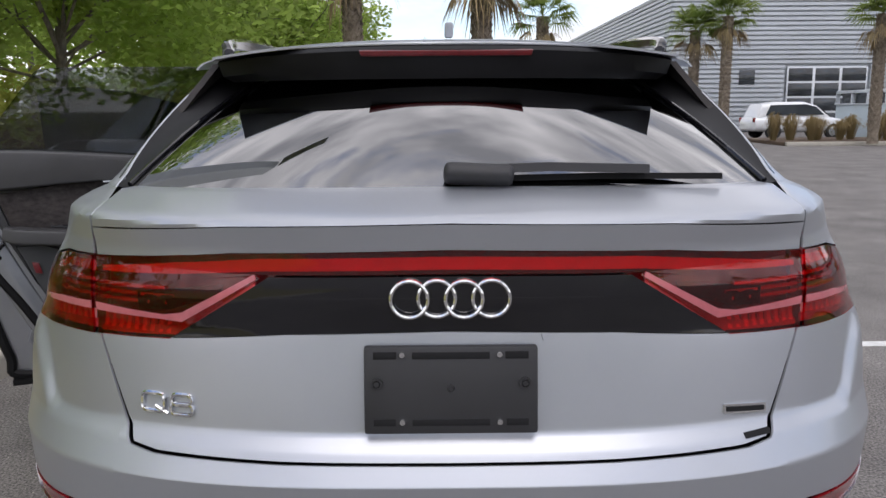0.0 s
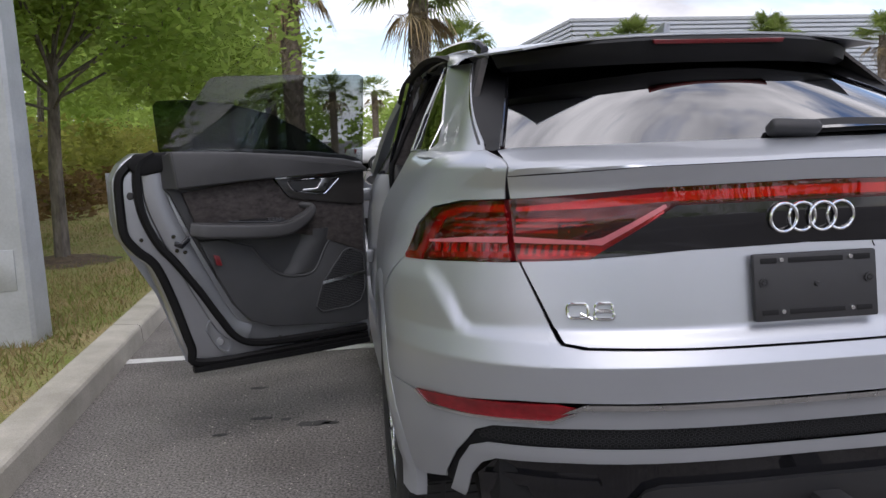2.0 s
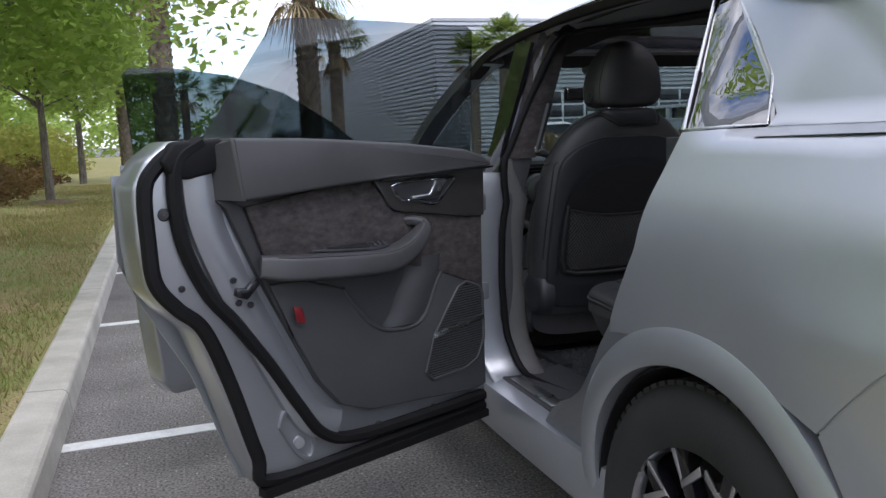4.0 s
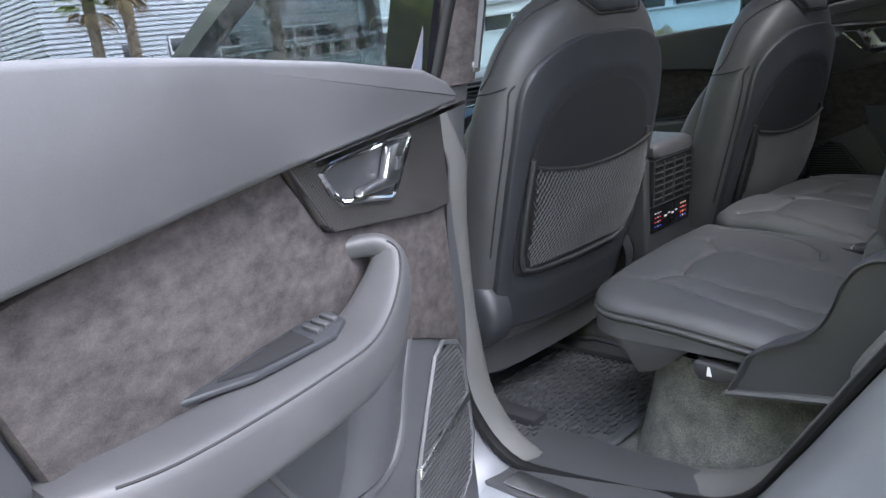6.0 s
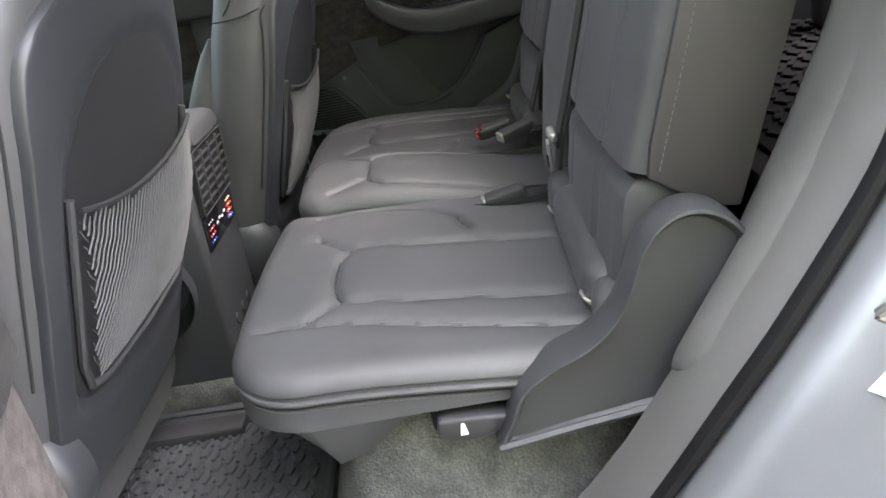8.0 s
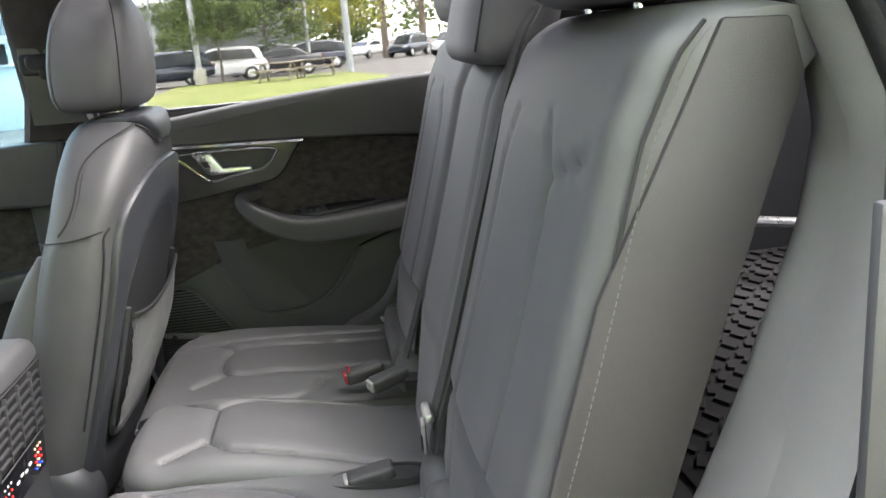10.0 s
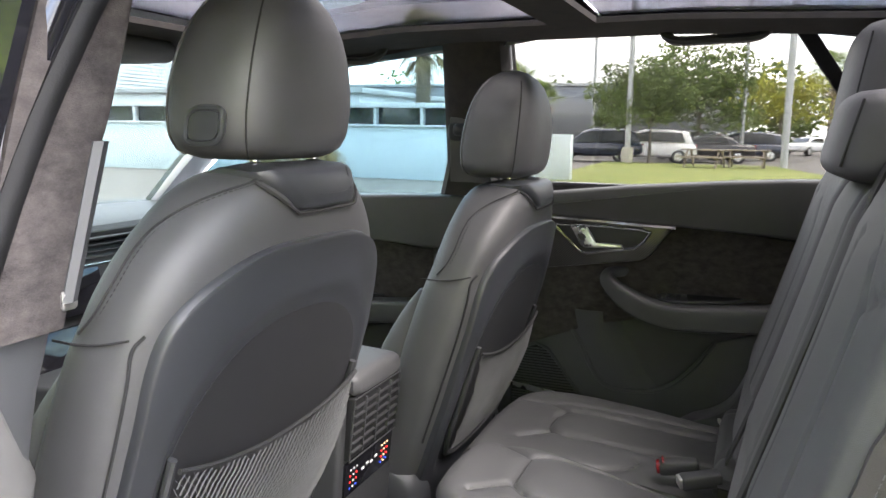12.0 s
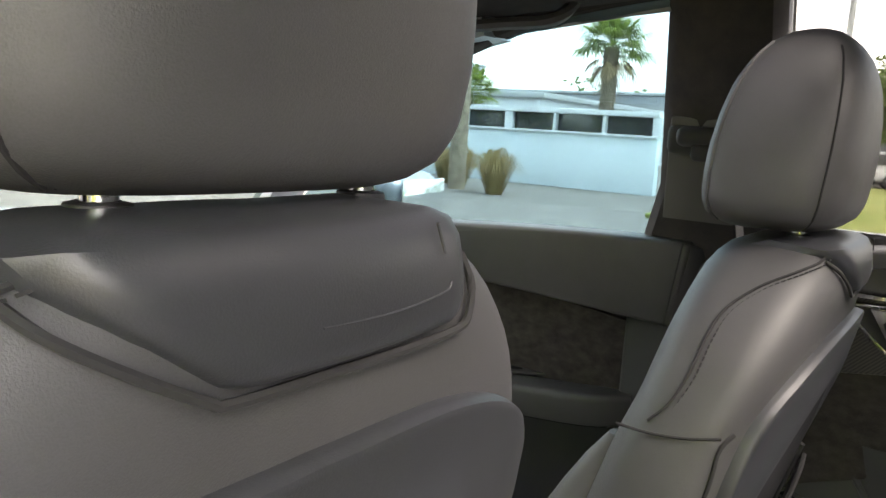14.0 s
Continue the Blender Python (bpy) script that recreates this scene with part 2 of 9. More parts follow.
LEAF_FAR = mat("grey_green_leaf", (0.075, 0.11, 0.035), 0.6, 0, scale=0.8, color2=(0.19, 0.24, 0.085), fine=0.2, bscale=8)
FROND = mat("palm_frond", (0.075, 0.13, 0.028), 0.5, 0, scale=1.5, color2=(0.23, 0.27, 0.07), fine=0.15, bscale=10)
FROND_D = mat("dead_frond", (0.24, 0.17, 0.085), 0.8, 0, scale=2, color2=(0.36, 0.28, 0.15))
for leaf_m in (LEAF, LEAF_FAR, LEAF_Y, LEAF_R, FROND, GRASS_G, GRASS_D):
    leafy(leaf_m)


def let_light_through(m, colour, share):
    """Thin leaves pass part of the light that falls on their far side."""
    nt = m.node_tree
    out = next(n for n in nt.nodes if n.type == "OUTPUT_MATERIAL")
    front = out.inputs["Surface"].links[0].from_socket
    back = nt.nodes.new("ShaderNodeBsdfTranslucent")
    back.inputs["Color"].default_value = (*colour, 1)
    mix = nt.nodes.new("ShaderNodeMixShader")
    mix.inputs[0].default_value = share
    nt.links.new(front, mix.inputs[1])
    nt.links.new(back.outputs[0], mix.inputs[2])
    nt.links.new(mix.outputs[0], out.inputs["Surface"])


let_light_through(LEAF, (0.42, 0.55, 0.12), 0.52)
let_light_through(LEAF_Y, (0.34, 0.36, 0.08), 0.4)
let_light_through(FROND, (0.20, 0.27, 0.06), 0.35)
CLADDING = mat("grey_metal_cladding", (0.50, 0.53, 0.56), 0.45, 0.3, var=0.05, scale=0.6)
CLADDING_W = mat("white_metal_cladding", (0.62, 0.65, 0.68), 0.5, 0.1, var=0.04, scale=0.6)
WALL_WHITE = mat("pale_blue_render", (0.58, 0.66, 0.70), 0.85, 0, var=0.05, scale=0.8, bump=0.3, bscale=30)
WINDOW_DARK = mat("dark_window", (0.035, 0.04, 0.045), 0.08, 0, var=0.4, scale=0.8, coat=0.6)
POLE_GREY = mat("galvanised_pole", (0.42, 0.44, 0.45), 0.55, 0.3, var=0.10, scale=4, bump=0.2, bscale=60)
WOOD_GREY = mat("weathered_wood", (0.20, 0.17, 0.14), 0.9, 0, scale=6, color2=(0.32, 0.28, 0.23))
CAR_WHITE = mat("white_car_paint", (0.75, 0.76, 0.77), 0.25, 0.0, var=0.03, coat=0.8)
CAR_NAVY = mat("navy_car_paint", (0.025, 0.032, 0.055), 0.25, 0.2, var=0.1, coat=0.8)
CAR_GREY = mat("grey_car_paint", (0.16, 0.17, 0.18), 0.25, 0.4, var=0.05, coat=0.8)
CAR_BLACK = mat("black_car_paint", (0.02, 0.02, 0.022), 0.2, 0.1, var=0.1, coat=0.8)
RED_LED = glow_mat("red_indicator", (0.8, 0.02, 0.015), 0.14)
BLUE_LED = glow_mat("blue_indicator", (0.03, 0.08, 0.7), 0.10)
WARM_LED = glow_mat("amber_indicator", (0.7, 0.45, 0.25), 0.12)


# ---- mesh helpers ----
def V(*a):
    return Vector(a)


def part(name, bm, material, parent=None, label="", smooth=True, angle=38, flip=True):
    """Links a bmesh as one mesh object under a thing or a part."""
    if flip:
        bmesh.ops.recalc_face_normals(bm, faces=bm.faces)
    bm.normal_update()
    if smooth:
        lim = radians(angle)
        for f in bm.faces:
            f.smooth = True
        for e in bm.edges:
            e.smooth = len(e.link_faces) == 2 and e.calc_face_angle(9) < lim
    me = bpy.data.meshes.new(name)
    bm.to_mesh(me)
    bm.free()
    me.materials.append(material)
    ob = new(name, me)
    if parent is not None:
        ob.parent = parent
        if parent.parent is None:
            ob.matrix_parent_inverse = parent.matrix_basis.inverted()
    if label:
        ob["label"] = label
    return ob


def thing(name, base, label, category, group="", kind=""):
    ob = new(name)
    ob.matrix_basis = Matrix.Translation(base)
    ob.empty_display_size = 0.1
    return tagged(ob, label, category, group, kind)


def solo(name, bm, material, label, category, group="", kind="", **kw):
    return tagged(part(name, bm, material, None, **kw), label, category, group, kind)


def grid(rows, wrap_u=False, wrap_v=False, cap=False):
    bm = bmesh.new()
    vs = [[bm.verts.new(p) for p in r] for r in rows]
    nr, nc = len(vs), len(vs[0])
    for i in range(nr if wrap_v else nr - 1):
        for j in range(nc if wrap_u else nc - 1):
            q = [vs[i][j], vs[i][(j + 1) % nc], vs[(i + 1) % nr][(j + 1) % nc], vs[(i + 1) % nr][j]]
            try:
                bm.faces.new(q)
            except ValueError:
                pass
    if cap:
        bm.faces.new(vs[0][::-1])
        bm.faces.new(vs[-1])
    bmesh.ops.remove_doubles(bm, verts=bm.verts, dist=1e-6)
    return bm


def solid(bm, t):
    bmesh.ops.recalc_face_normals(bm, faces=bm.faces)
    bmesh.ops.solidify(bm, geom=bm.faces[:], thickness=t)
    return bm


def prism(pts, d, bevel=0.0, seg=2):
    """A polygon of 3D points pushed along d, with rounded edges."""
    bm = bmesh.new()
    d = Vector(d)
    a = [bm.verts.new(Vector(p)) for p in pts]
    b = [bm.verts.new(Vector(p) + d) for p in pts]
    n = len(pts)
    bm.faces.new(a)
    bm.faces.new(b[::-1])
    for i in range(n):
        bm.faces.new((a[i], b[i], b[(i + 1) % n], a[(i + 1) % n]))
    bmesh.ops.recalc_face_normals(bm, faces=bm.faces)
    if bevel:
        bmesh.ops.bevel(bm, geom=bm.edges[:], offset=bevel, segments=seg, affect="EDGES", profile=0.5)
    return bm


def rbox(c, s, r=0.01, seg=2, m=None):
    """A rounded box of size s round c, turned by m."""
    bm = bmesh.new()
    bmesh.ops.create_cube(bm, size=1)
    bmesh.ops.scale(bm, vec=s, verts=bm.verts)
    if r:
        bmesh.ops.bevel(bm, geom=bm.edges[:], offset=min(r, min(s) * 0.49), segments=seg, affect="EDGES", profile=0.5)
    if m is not None:
        bmesh.ops.transform(bm, matrix=m, verts=bm.verts)
    bmesh.ops.translate(bm, vec=c, verts=bm.verts)
    return bm


def join(*bms):
    out = bmesh.new()
    for b in bms:
        me = bpy.data.meshes.new("joined")
        b.to_mesh(me)
        out.from_mesh(me)
        bpy.data.meshes.remove(me)
        b.free()
    return out


def spline(pts, n):
    """n points on a smooth curve through pts."""
    P = [Vector(p) for p in pts]
    P = [P[0] * 2 - P[1]] + P + [P[-1] * 2 - P[-2]]
    out = []
    m = len(pts) - 1
    for k in range(n):
        t = k / (n - 1) * m
        i = min(int(t), m - 1)
        t -= i
        a, b, c, d = P[i:i + 4]
        out.append(0.5 * ((2 * b) + (c - a) * t + (2 * a - 5 * b + 4 * c - d) * t * t + (3 * b - a - 3 * c + d) * t ** 3))
    return out


def sweep(path, prof, up=(0, 0, 1), closed=False, cap=True):
    """Carries a closed profile of (side, up) pairs along a path."""
    P = [Vector(p) for p in path]
    n = len(P)
    rows = []
    up = Vector(up)
    for i in range(n):
        a, b = P[(i - 1) % n] if closed or i else P[0], P[(i + 1) % n] if closed or i < n - 1 else P[-1]
        t = (b - a).normalized()
        s = t.cross(up)
        s = s.normalized() if s.length > 1e-5 else Vector((1, 0, 0))
        u = s.cross(t)
        rows.append([P[i] + s * x + u * y for x, y in prof])
    return grid(rows, wrap_u=True, wrap_v=closed, cap=cap and not closed)


def circle(r, n=8, sx=1, sy=1):
    return [(r * sx * math.cos(2 * math.pi * k / n), r * sy * math.sin(2 * math.pi * k / n)) for k in range(n)]


def tube(path, r, n=8, closed=False, up=(0.13, 0.21, 0.97)):
    return sweep(path, circle(r, n), up, closed)


def ring(c, ax, ay, a, b, e=3.0, n=36):
    out = []
    for k in range(n):
        t = 2 * math.pi * k / n
        x, y = math.cos(t), math.sin(t)
        out.append(Vector(c) + Vector(ax) * a * math.copysign(abs(x) ** (2 / e), x) + Vector(ay) * b * math.copysign(abs(y) ** (2 / e), y))
    return out


def lathe(prof, c, axis="x", n=48):
    """Turns a profile of (radius, height) round an axis."""
    rows = []
    for r, h in prof:
        row = []
        for k in range(n):
            t = 2 * math.pi * k / n
            a, b = r * math.cos(t), r * math.sin(t)
            row.append(Vector(c) + Vector({"x": (h, a, b), "y": (a, h, b), "z": (a, b, h)}[axis]))
        rows.append(row)
    return grid(rows, wrap_u=True)


def interp(v, table):
    xs, ys = zip(*table)
    return float(np.interp(v, xs, ys))


def sstep(a, b, v):
    t = min(1.0, max(0.0, (v - a) / (b - a)))
    return t * t * (3 - 2 * t)


def mirror_bm(bm):
    bmesh.ops.scale(bm, vec=(-1, 1, 1), verts=bm.verts)
    bmesh.ops.reverse_faces(bm, faces=bm.faces)
    return bm



# ---- ground ----
def sheet(name, x0, x1, y0, y1, z, material, label, category, nx=1, ny=1, wob=0.0):
    rows = [[V(x0 + (x1 - x0) * i / nx, y0 + (y1 - y0) * j / ny, z + (wob * noise.noise((x0 + (x1 - x0) * i / nx, (y0 + (y1 - y0) * j / ny), 1.7)) if wob else 0)) for i in range(nx + 1)] for j in range(ny + 1)]
    return solo(name, grid(rows), material, label, category, kind="structure", flip=False)


sheet("ground", -700, 900, -700, 900, 0.0, ASPHALT, "grey worn asphalt of the parking lot", "ground")
KERB_X = -2.47


def kerb_piece(y0, y1):
    prof = [(0.0, 0.0), (0.012, 0.112), (0.020, 0.128), (0.036, 0.138), (0.195, 0.145), (0.208, 0.140), (0.210, 0.0)]
    bm = bmesh.new()
    ys = [y0 + 0.006, y1 - 0.006]
    vs = [[bm.verts.new((KERB_X - x - (y - 2) * 0.016, y, z - 0.02 * (z == 0))) for x, z in prof] for y in ys]
    n = len(prof)
    for i in range(n):
        bm.faces.new((vs[0][i], vs[0][(i + 1) % n], vs[1][(i + 1) % n], vs[1][i]))
    bm.faces.new(vs[0])
    bm.faces.new(vs[1][::-1])
    return bm


kerb = thing("kerb", (KERB_X - 0.1, 10, 0), "pale concrete kerb along the grass strip", "kerb", kind="structure")
for k in range(18):
    part("kerb_stone", kerb_piece(-8 + k * 3.0, -5 + k * 3.0), CONCRETE, kerb, smooth=False)

# ---- the car: outer body ----
AXLE_R, AXLE_F, AXLE_Z = 1.03, 4.02, 0.405
W_TAB = [(0.30, 0.87), (0.42, 0.945), (0.60, 0.968), (0.75, 0.975), (0.88, 0.977), (0.95, 0.976), (1.05, 0.966), (1.12, 0.948),
         (1.17, 0.925), (1.22, 0.892), (1.27, 0.862), (1.31, 0.838), (1.45, 0.772), (1.60, 0.700), (1.66, 0.655)]
B_TAB = [(0.30, 0.20), (0.38, 0.14), (0.44, 0.10), (0.52, 0.08), (0.58, 0.06), (0.66, 0.05), (0.70, 0.042), (0.72, 0.032),
         (0.735, 0.030), (0.82, 0.020), (0.86, 0.044), (0.88, 0.056), (1.086, 0.085), (1.15, 0.078), (1.234, 0.085), (1.285, 0.072),
         (1.295, 0.095), (1.335, 0.27), (1.345, 0.275), (1.60, 0.66), (1.66, 0.9)]


ZF = np.linspace(0.25, 1.72, 295)
WF = np.interp(ZF, [a for a, b in W_TAB], [b for a, b in W_TAB])
WF = np.convolve(np.pad(WF, 8, mode="edge"), np.hanning(17) / np.hanning(17).sum(), mode="valid")


def width(z):
    return float(np.interp(z, ZF, WF))


def zs_shelf(x):
    return 0.872 + max(0.0, x - 0.82) / 0.09 * 0.17


def bodyP(u, z, off=0.0):
    """A point on the body's skin: u runs round the tail from the middle (0) to the flanks (1 and on, in metres)."""
    s = -1 if u < 0 else 1
    u = abs(u)
    w, b = width(z), interp(z, B_TAB)
    a = interp(z, [(1.2, 0.58), (1.3, 0.5), (1.345, 0.46)])
    p = interp(z, [(1.2, 3.0), (1.3, 3.4), (1.6, 3.6)])
    if u <= 1:
        ph = u * math.pi / 2
        xi, eta, ext = math.sin(ph) ** (2 / p), 1 - math.cos(ph), 0
    else:
        xi, eta, ext = 1.0, 1.0, u - 1
    sh = 0.016 * (1 - sstep(0, interp(xi * w, [(0.80, 0.030), (0.84, 0.085)]), z - zs_shelf(xi * w))) * (1 - sstep(1.0, 1.35, u)) * (1 - sstep(0.99, 1.075, z))
    o = off + sh
    y = b - o + (a + o) * eta + ext
    taper = 0.062 * sstep(1.30, 1.335, z) * sstep(1.30, 1.02, y) * sstep(0.6, 1.0, u)
    return Vector((s * (xi * (w + o) - taper), y, z))


def bx(x, z):
    w = width(z)
    p = interp(z, [(1.2, 3.0), (1.3, 3.4), (1.6, 3.6)])
    return math.copysign(math.asin(min(1, abs(x) / w) ** (p / 2)) / (math.pi / 2), x)


def by(y, z):
    b = interp(z, B_TAB)
    a = interp(z, [(1.2, 0.58), (1.3, 0.5), (1.345, 0.46)])
    if y > b + a:
        return 1 + y - b - a
    return math.acos(1 - max(0, (y - b) / a)) / (math.pi / 2)


def X(x, z):
    return (math.copysign(1, x), "x", abs(x), z)


def Y(y, z):
    return (1, "y", y, z)


def between(a, b, t):
    """A skin point between two edge points, as (kind, place along the skin, height)."""
    z = a[3] + (b[3] - a[3]) * t
    if a[1] == b[1]:
        return a[1], a[2] + (b[2] - a[2]) * t, z

    def y_of(p):
        return p[2] if p[1] == "y" else bodyP(bx(p[2], p[3]), p[3]).y

    return "y", y_of(a) + (y_of(b) - y_of(a)) * t, z


def panel(pairs, k=6, m=8, off=0.0, thick=0.004, both=False):
    """A skin panel between lower and upper edge points; both: mirrored across the middle too."""
    cols = []
    for i in range(len(pairs) - 1):
        (a, b), (c, d) = pairs[i], pairs[i + 1]
        for j in range(k + (i == len(pairs) - 2)):
            t = j / k
            lo, hi = between(a, c, t), between(b, d, t)
            cols.append(((1, *lo), (1, *hi)))

    def pt(lo, hi, t, o):
        kind, v, z = between(lo, hi, t)
        return bodyP(bx(v, z) if kind == "x" else by(v, z), z, o)

    front = [[pt(lo, hi, r / m, off) for lo, hi in cols] for r in range(m + 1)]
    back = [[pt(lo, hi, r / m, off - thick) for lo, hi in cols] for r in range(m + 1)]
    if both:
        front = [[V(-p.x, p.y, p.z) for p in r[:0:-1]] + r for r in front]
        back = [[V(-p.x, p.y, p.z) for p in r[:0:-1]] + r for r in back]
    return shell(front, back)


def shell(front, back):
    """Closes two sheets of the same layout into a thin solid."""
    bm = bmesh.new()
    f = [[bm.verts.new(p) for p in r] for r in front]
    b = [[bm.verts.new(p) for p in r] for r in back]
    nr, nc = len(f), len(f[0])
    for i in range(nr - 1):
        for j in range(nc - 1):
            bm.faces.new((f[i][j], f[i][j + 1], f[i + 1][j + 1], f[i + 1][j]))
            bm.faces.new((b[i][j], b[i + 1][j], b[i + 1][j + 1], b[i][j + 1]))
    for i in range(nr - 1):
        bm.faces.new((f[i][0], f[i + 1][0], b[i + 1][0], b[i][0]))
        bm.faces.new((f[i][-1], b[i][-1], b[i + 1][-1], f[i + 1][-1]))
    for j in range(nc - 1):
        bm.faces.new((f[0][j], b[0][j], b[0][j + 1], f[0][j + 1]))
        bm.faces.new((f[-1][j], f[-1][j + 1], b[-1][j + 1], b[-1][j]))
    return bm


def sided(fn, s):
    bm = fn()
    return mirror_bm(bm) if s < 0 else bm


car = thing("car", (0, 2.5, 0), "silver metallic sport utility car with two doors standing open", "car")

# bumper and tail trim
part("bumper", panel([(X(0, 0.732), X(0, 0.852)), (X(0.30, 0.732), X(0.30, 0.853)), (X(0.55, 0.732), X(0.55, 0.857)), (X(0.60, 0.732), X(0.60, 0.866)),
                      (X(0.628, 0.731), X(0.625, 0.90)), (X(0.70, 0.73), X(0.687, 1.056)), (X(0.80, 0.72), X(0.80, 1.052)), (X(0.875, 0.712), X(0.87, 1.047)),
                      (X(0.915, 0.706), X(0.93, 1.042)), (Y(0.52, 0.70), Y(0.585, 0.95)), (Y(0.60, 0.70), Y(0.69, 0.83))], 14, 64, both=True), PAINT, car)
part("lower_bumper", panel([(X(0, 0.662), X(0, 0.712)), (X(0.55, 0.662), X(0.55, 0.712)), (X(0.70, 0.657), X(0.70, 0.712)), (X(0.75, 0.652), X(0.76, 0.71)), (X(0.788, 0.632), X(0.80, 0.708)),
                            (X(0.826, 0.56), X(0.85, 0.705)), (X(0.852, 0.46), X(0.885, 0.70)), (Y(0.46, 0.43), Y(0.50, 0.697)), (Y(0.53, 0.42), Y(0.605, 0.696))], 6, 6, both=True), PAINT, car)
part("chrome_strip", panel([(X(0, 0.714), X(0, 0.728)), (X(0.555, 0.714), X(0.555, 0.728)), (X(0.60, 0.700), X(0.585, 0.712))], 5, 2, off=0.006, thick=0.006, both=True), ALU, car, "bright metal trim strip")
part("grille_strip", panel([(X(0, 0.612), X(0, 0.664)), (X(0.60, 0.600), X(0.60, 0.665)), (X(0.76, 0.58), X(0.79, 0.655)), (X(0.80, 0.50), X(0.845, 0.60)), (X(0.81, 0.42), X(0.868, 0.46))], 8, 3, off=-0.014, both=True), MAT_BLACK, car)
part("lower_trim", panel([(X(0, 0.580), X(0, 0.612)), (X(0.60, 0.574), X(0.60, 0.613)), (X(0.735, 0.566), X(0.755, 0.608)), (X(0.765, 0.545), X(0.792, 0.590)), (X(0.785, 0.50), X(0.812, 0.535)), (X(0.795, 0.42), X(0.828, 0.43))], 8, 4, off=0.012, both=True), PAINT, car)
part("diffuser", panel([(X(0, 0.34), X(0, 0.578)), (X(0.60, 0.35), X(0.60, 0.576)), (X(0.735, 0.38), X(0.735, 0.566)), (X(0.765, 0.40), X(0.780, 0.50))], 8, 8, off=-0.004, both=True), GLOSS_BLACK, car)
part("skid_plate", panel([(X(0, 0.36), X(0, 0.508)), (X(0.36, 0.36), X(0.36, 0.505)), (X(0.42, 0.36), X(0.40, 0.49)), (X(0.47, 0.36), X(0.455, 0.41))], 6, 4, off=0.016, thick=0.02, both=True), BLACK_PLASTIC, car)


def hex_mesh():
    bm = bmesh.new()
    for r in range(4):
        for c in range(-52, 53):
            x, z = c * 0.0152 + (r % 2) * 0.0076, 0.6155 + r * 0.0125
            if abs(x) > 0.80 - max(0, 0.63 - z):
                continue
            pts = [bodyP(bx(x + 0.0072 * math.sin(k * math.pi / 3), z), z + 0.0062 * math.cos(k * math.pi / 3), -0.008) for k in range(6)]
            inn = [p.lerp(sum(pts, Vector()) / 6, 0.26) for p in pts]
            a, b = [bm.verts.new(p) for p in pts], [bm.verts.new(p) for p in inn]
            for k in range(6):
                bm.faces.new((a[k], a[(k + 1) % 6], b[(k + 1) % 6], b[k]))
    return bm


tagged(part("mesh_insert", hex_mesh(), BLACK_PLASTIC, car), "black honeycomb mesh", kind="stuff")
hitch = part("tow_hitch", rbox((0.055, 0.065, 0.425), (0.078, 0.20, 0.078), 0.008), BLACK_PLASTIC, car, "square tow hitch receiver")
part("socket", rbox((0.055, -0.034, 0.425), (0.052, 0.006, 0.052), 0.004), MAT_BLACK, hitch)
for s in (-1, 1):
    part("exhaust_trim", sided(lambda: panel([(X(0.50, 0.505), X(0.51, 0.522)), (X(0.70, 0.49), X(0.71, 0.525)), (X(0.755, 0.45), X(0.765, 0.51))], 5, 2, off=0.008, thick=0.014), s), GLOSS_BLACK, car)
    lens = part("reflector", sided(lambda: panel([(X(0.585, 0.700), X(0.572, 0.718)), (X(0.62, 0.682), X(0.62, 0.727)), (X(0.78, 0.676), X(0.78, 0.719)), (X(0.88, 0.676), X(0.88, 0.7095)), (X(0.912, 0.690), X(0.915, 0.703))], 6, 4, off=0.004, thick=0.008), s), RED_PLASTIC, car, "red plastic reflector")
    part("bezel", sided(lambda: panel([(X(0.57, 0.700), X(0.57, 0.706)), (X(0.62, 0.674), X(0.62, 0.682)), (X(0.78, 0.668), X(0.78, 0.676)), (X(0.885, 0.666), X(0.885, 0.673)), (X(0.92, 0.700), X(0.912, 0.70))], 6, 1, off=0.007, thick=0.008), s), ALU, lens)

# tailgate
gate = part("tailgate", panel([(X(0, 0.858), X(0, 1.086)), (X(0.30, 0.859), X(0.30, 1.080)), (X(0.54, 0.864), X(0.54, 1.064)), (X(0.59, 0.872), X(0.60, 1.061)), (X(0.617, 0.905), X(0.65, 1.060)), (X(0.679, 1.050), X(0.680, 1.059))], 10, 40, both=True), PAINT, car)
part("gate_band", panel([(X(0, 1.238), X(0, 1.285)), (X(0.40, 1.231), X(0.40, 1.280)), (X(0.696, 1.209), X(0.702, 1.262))], 10, 5, both=True), PAINT, gate)
part("gate_ledge", panel([(X(0, 1.287), X(0, 1.334)), (X(0.40, 1.282), X(0.40, 1.333)), (X(0.66, 1.268), X(0.66, 1.330)), (X(0.702, 1.264), X(0.695, 1.325))], 8, 8, both=True), PAINT, gate)
part("gate_panel", panel([(X(0, 1.088), X(0, 1.190)), (X(0.33, 1.080), X(0.33, 1.188)), (X(0.52, 1.067), X(0.52, 1.070))], 8, 6, both=True), GLOSS_BLACK, gate, "gloss black panel")
part("lamp_housing", panel([(X(0, 1.188), X(0, 1.237)), (X(0.33, 1.186), X(0.33, 1.233)), (X(0.53, 1.066), X(0.53, 1.222)), (X(0.692, 1.060), X(0.697, 1.207))], 8, 6, off=-0.026, both=True), DARK_RED, gate)
strip = part("light_strip", panel([(X(0, 1.196), X(0, 1.236)), (X(0.35, 1.192), X(0.35, 1.231)), (X(0.50, 1.178), X(0.50, 1.224)), (X(0.697, 1.160), X(0.699, 1.207))], 8, 4, off=0.001, both=True), RED_LENS, gate, "red glass light strip")
strip.visible_shadow = False
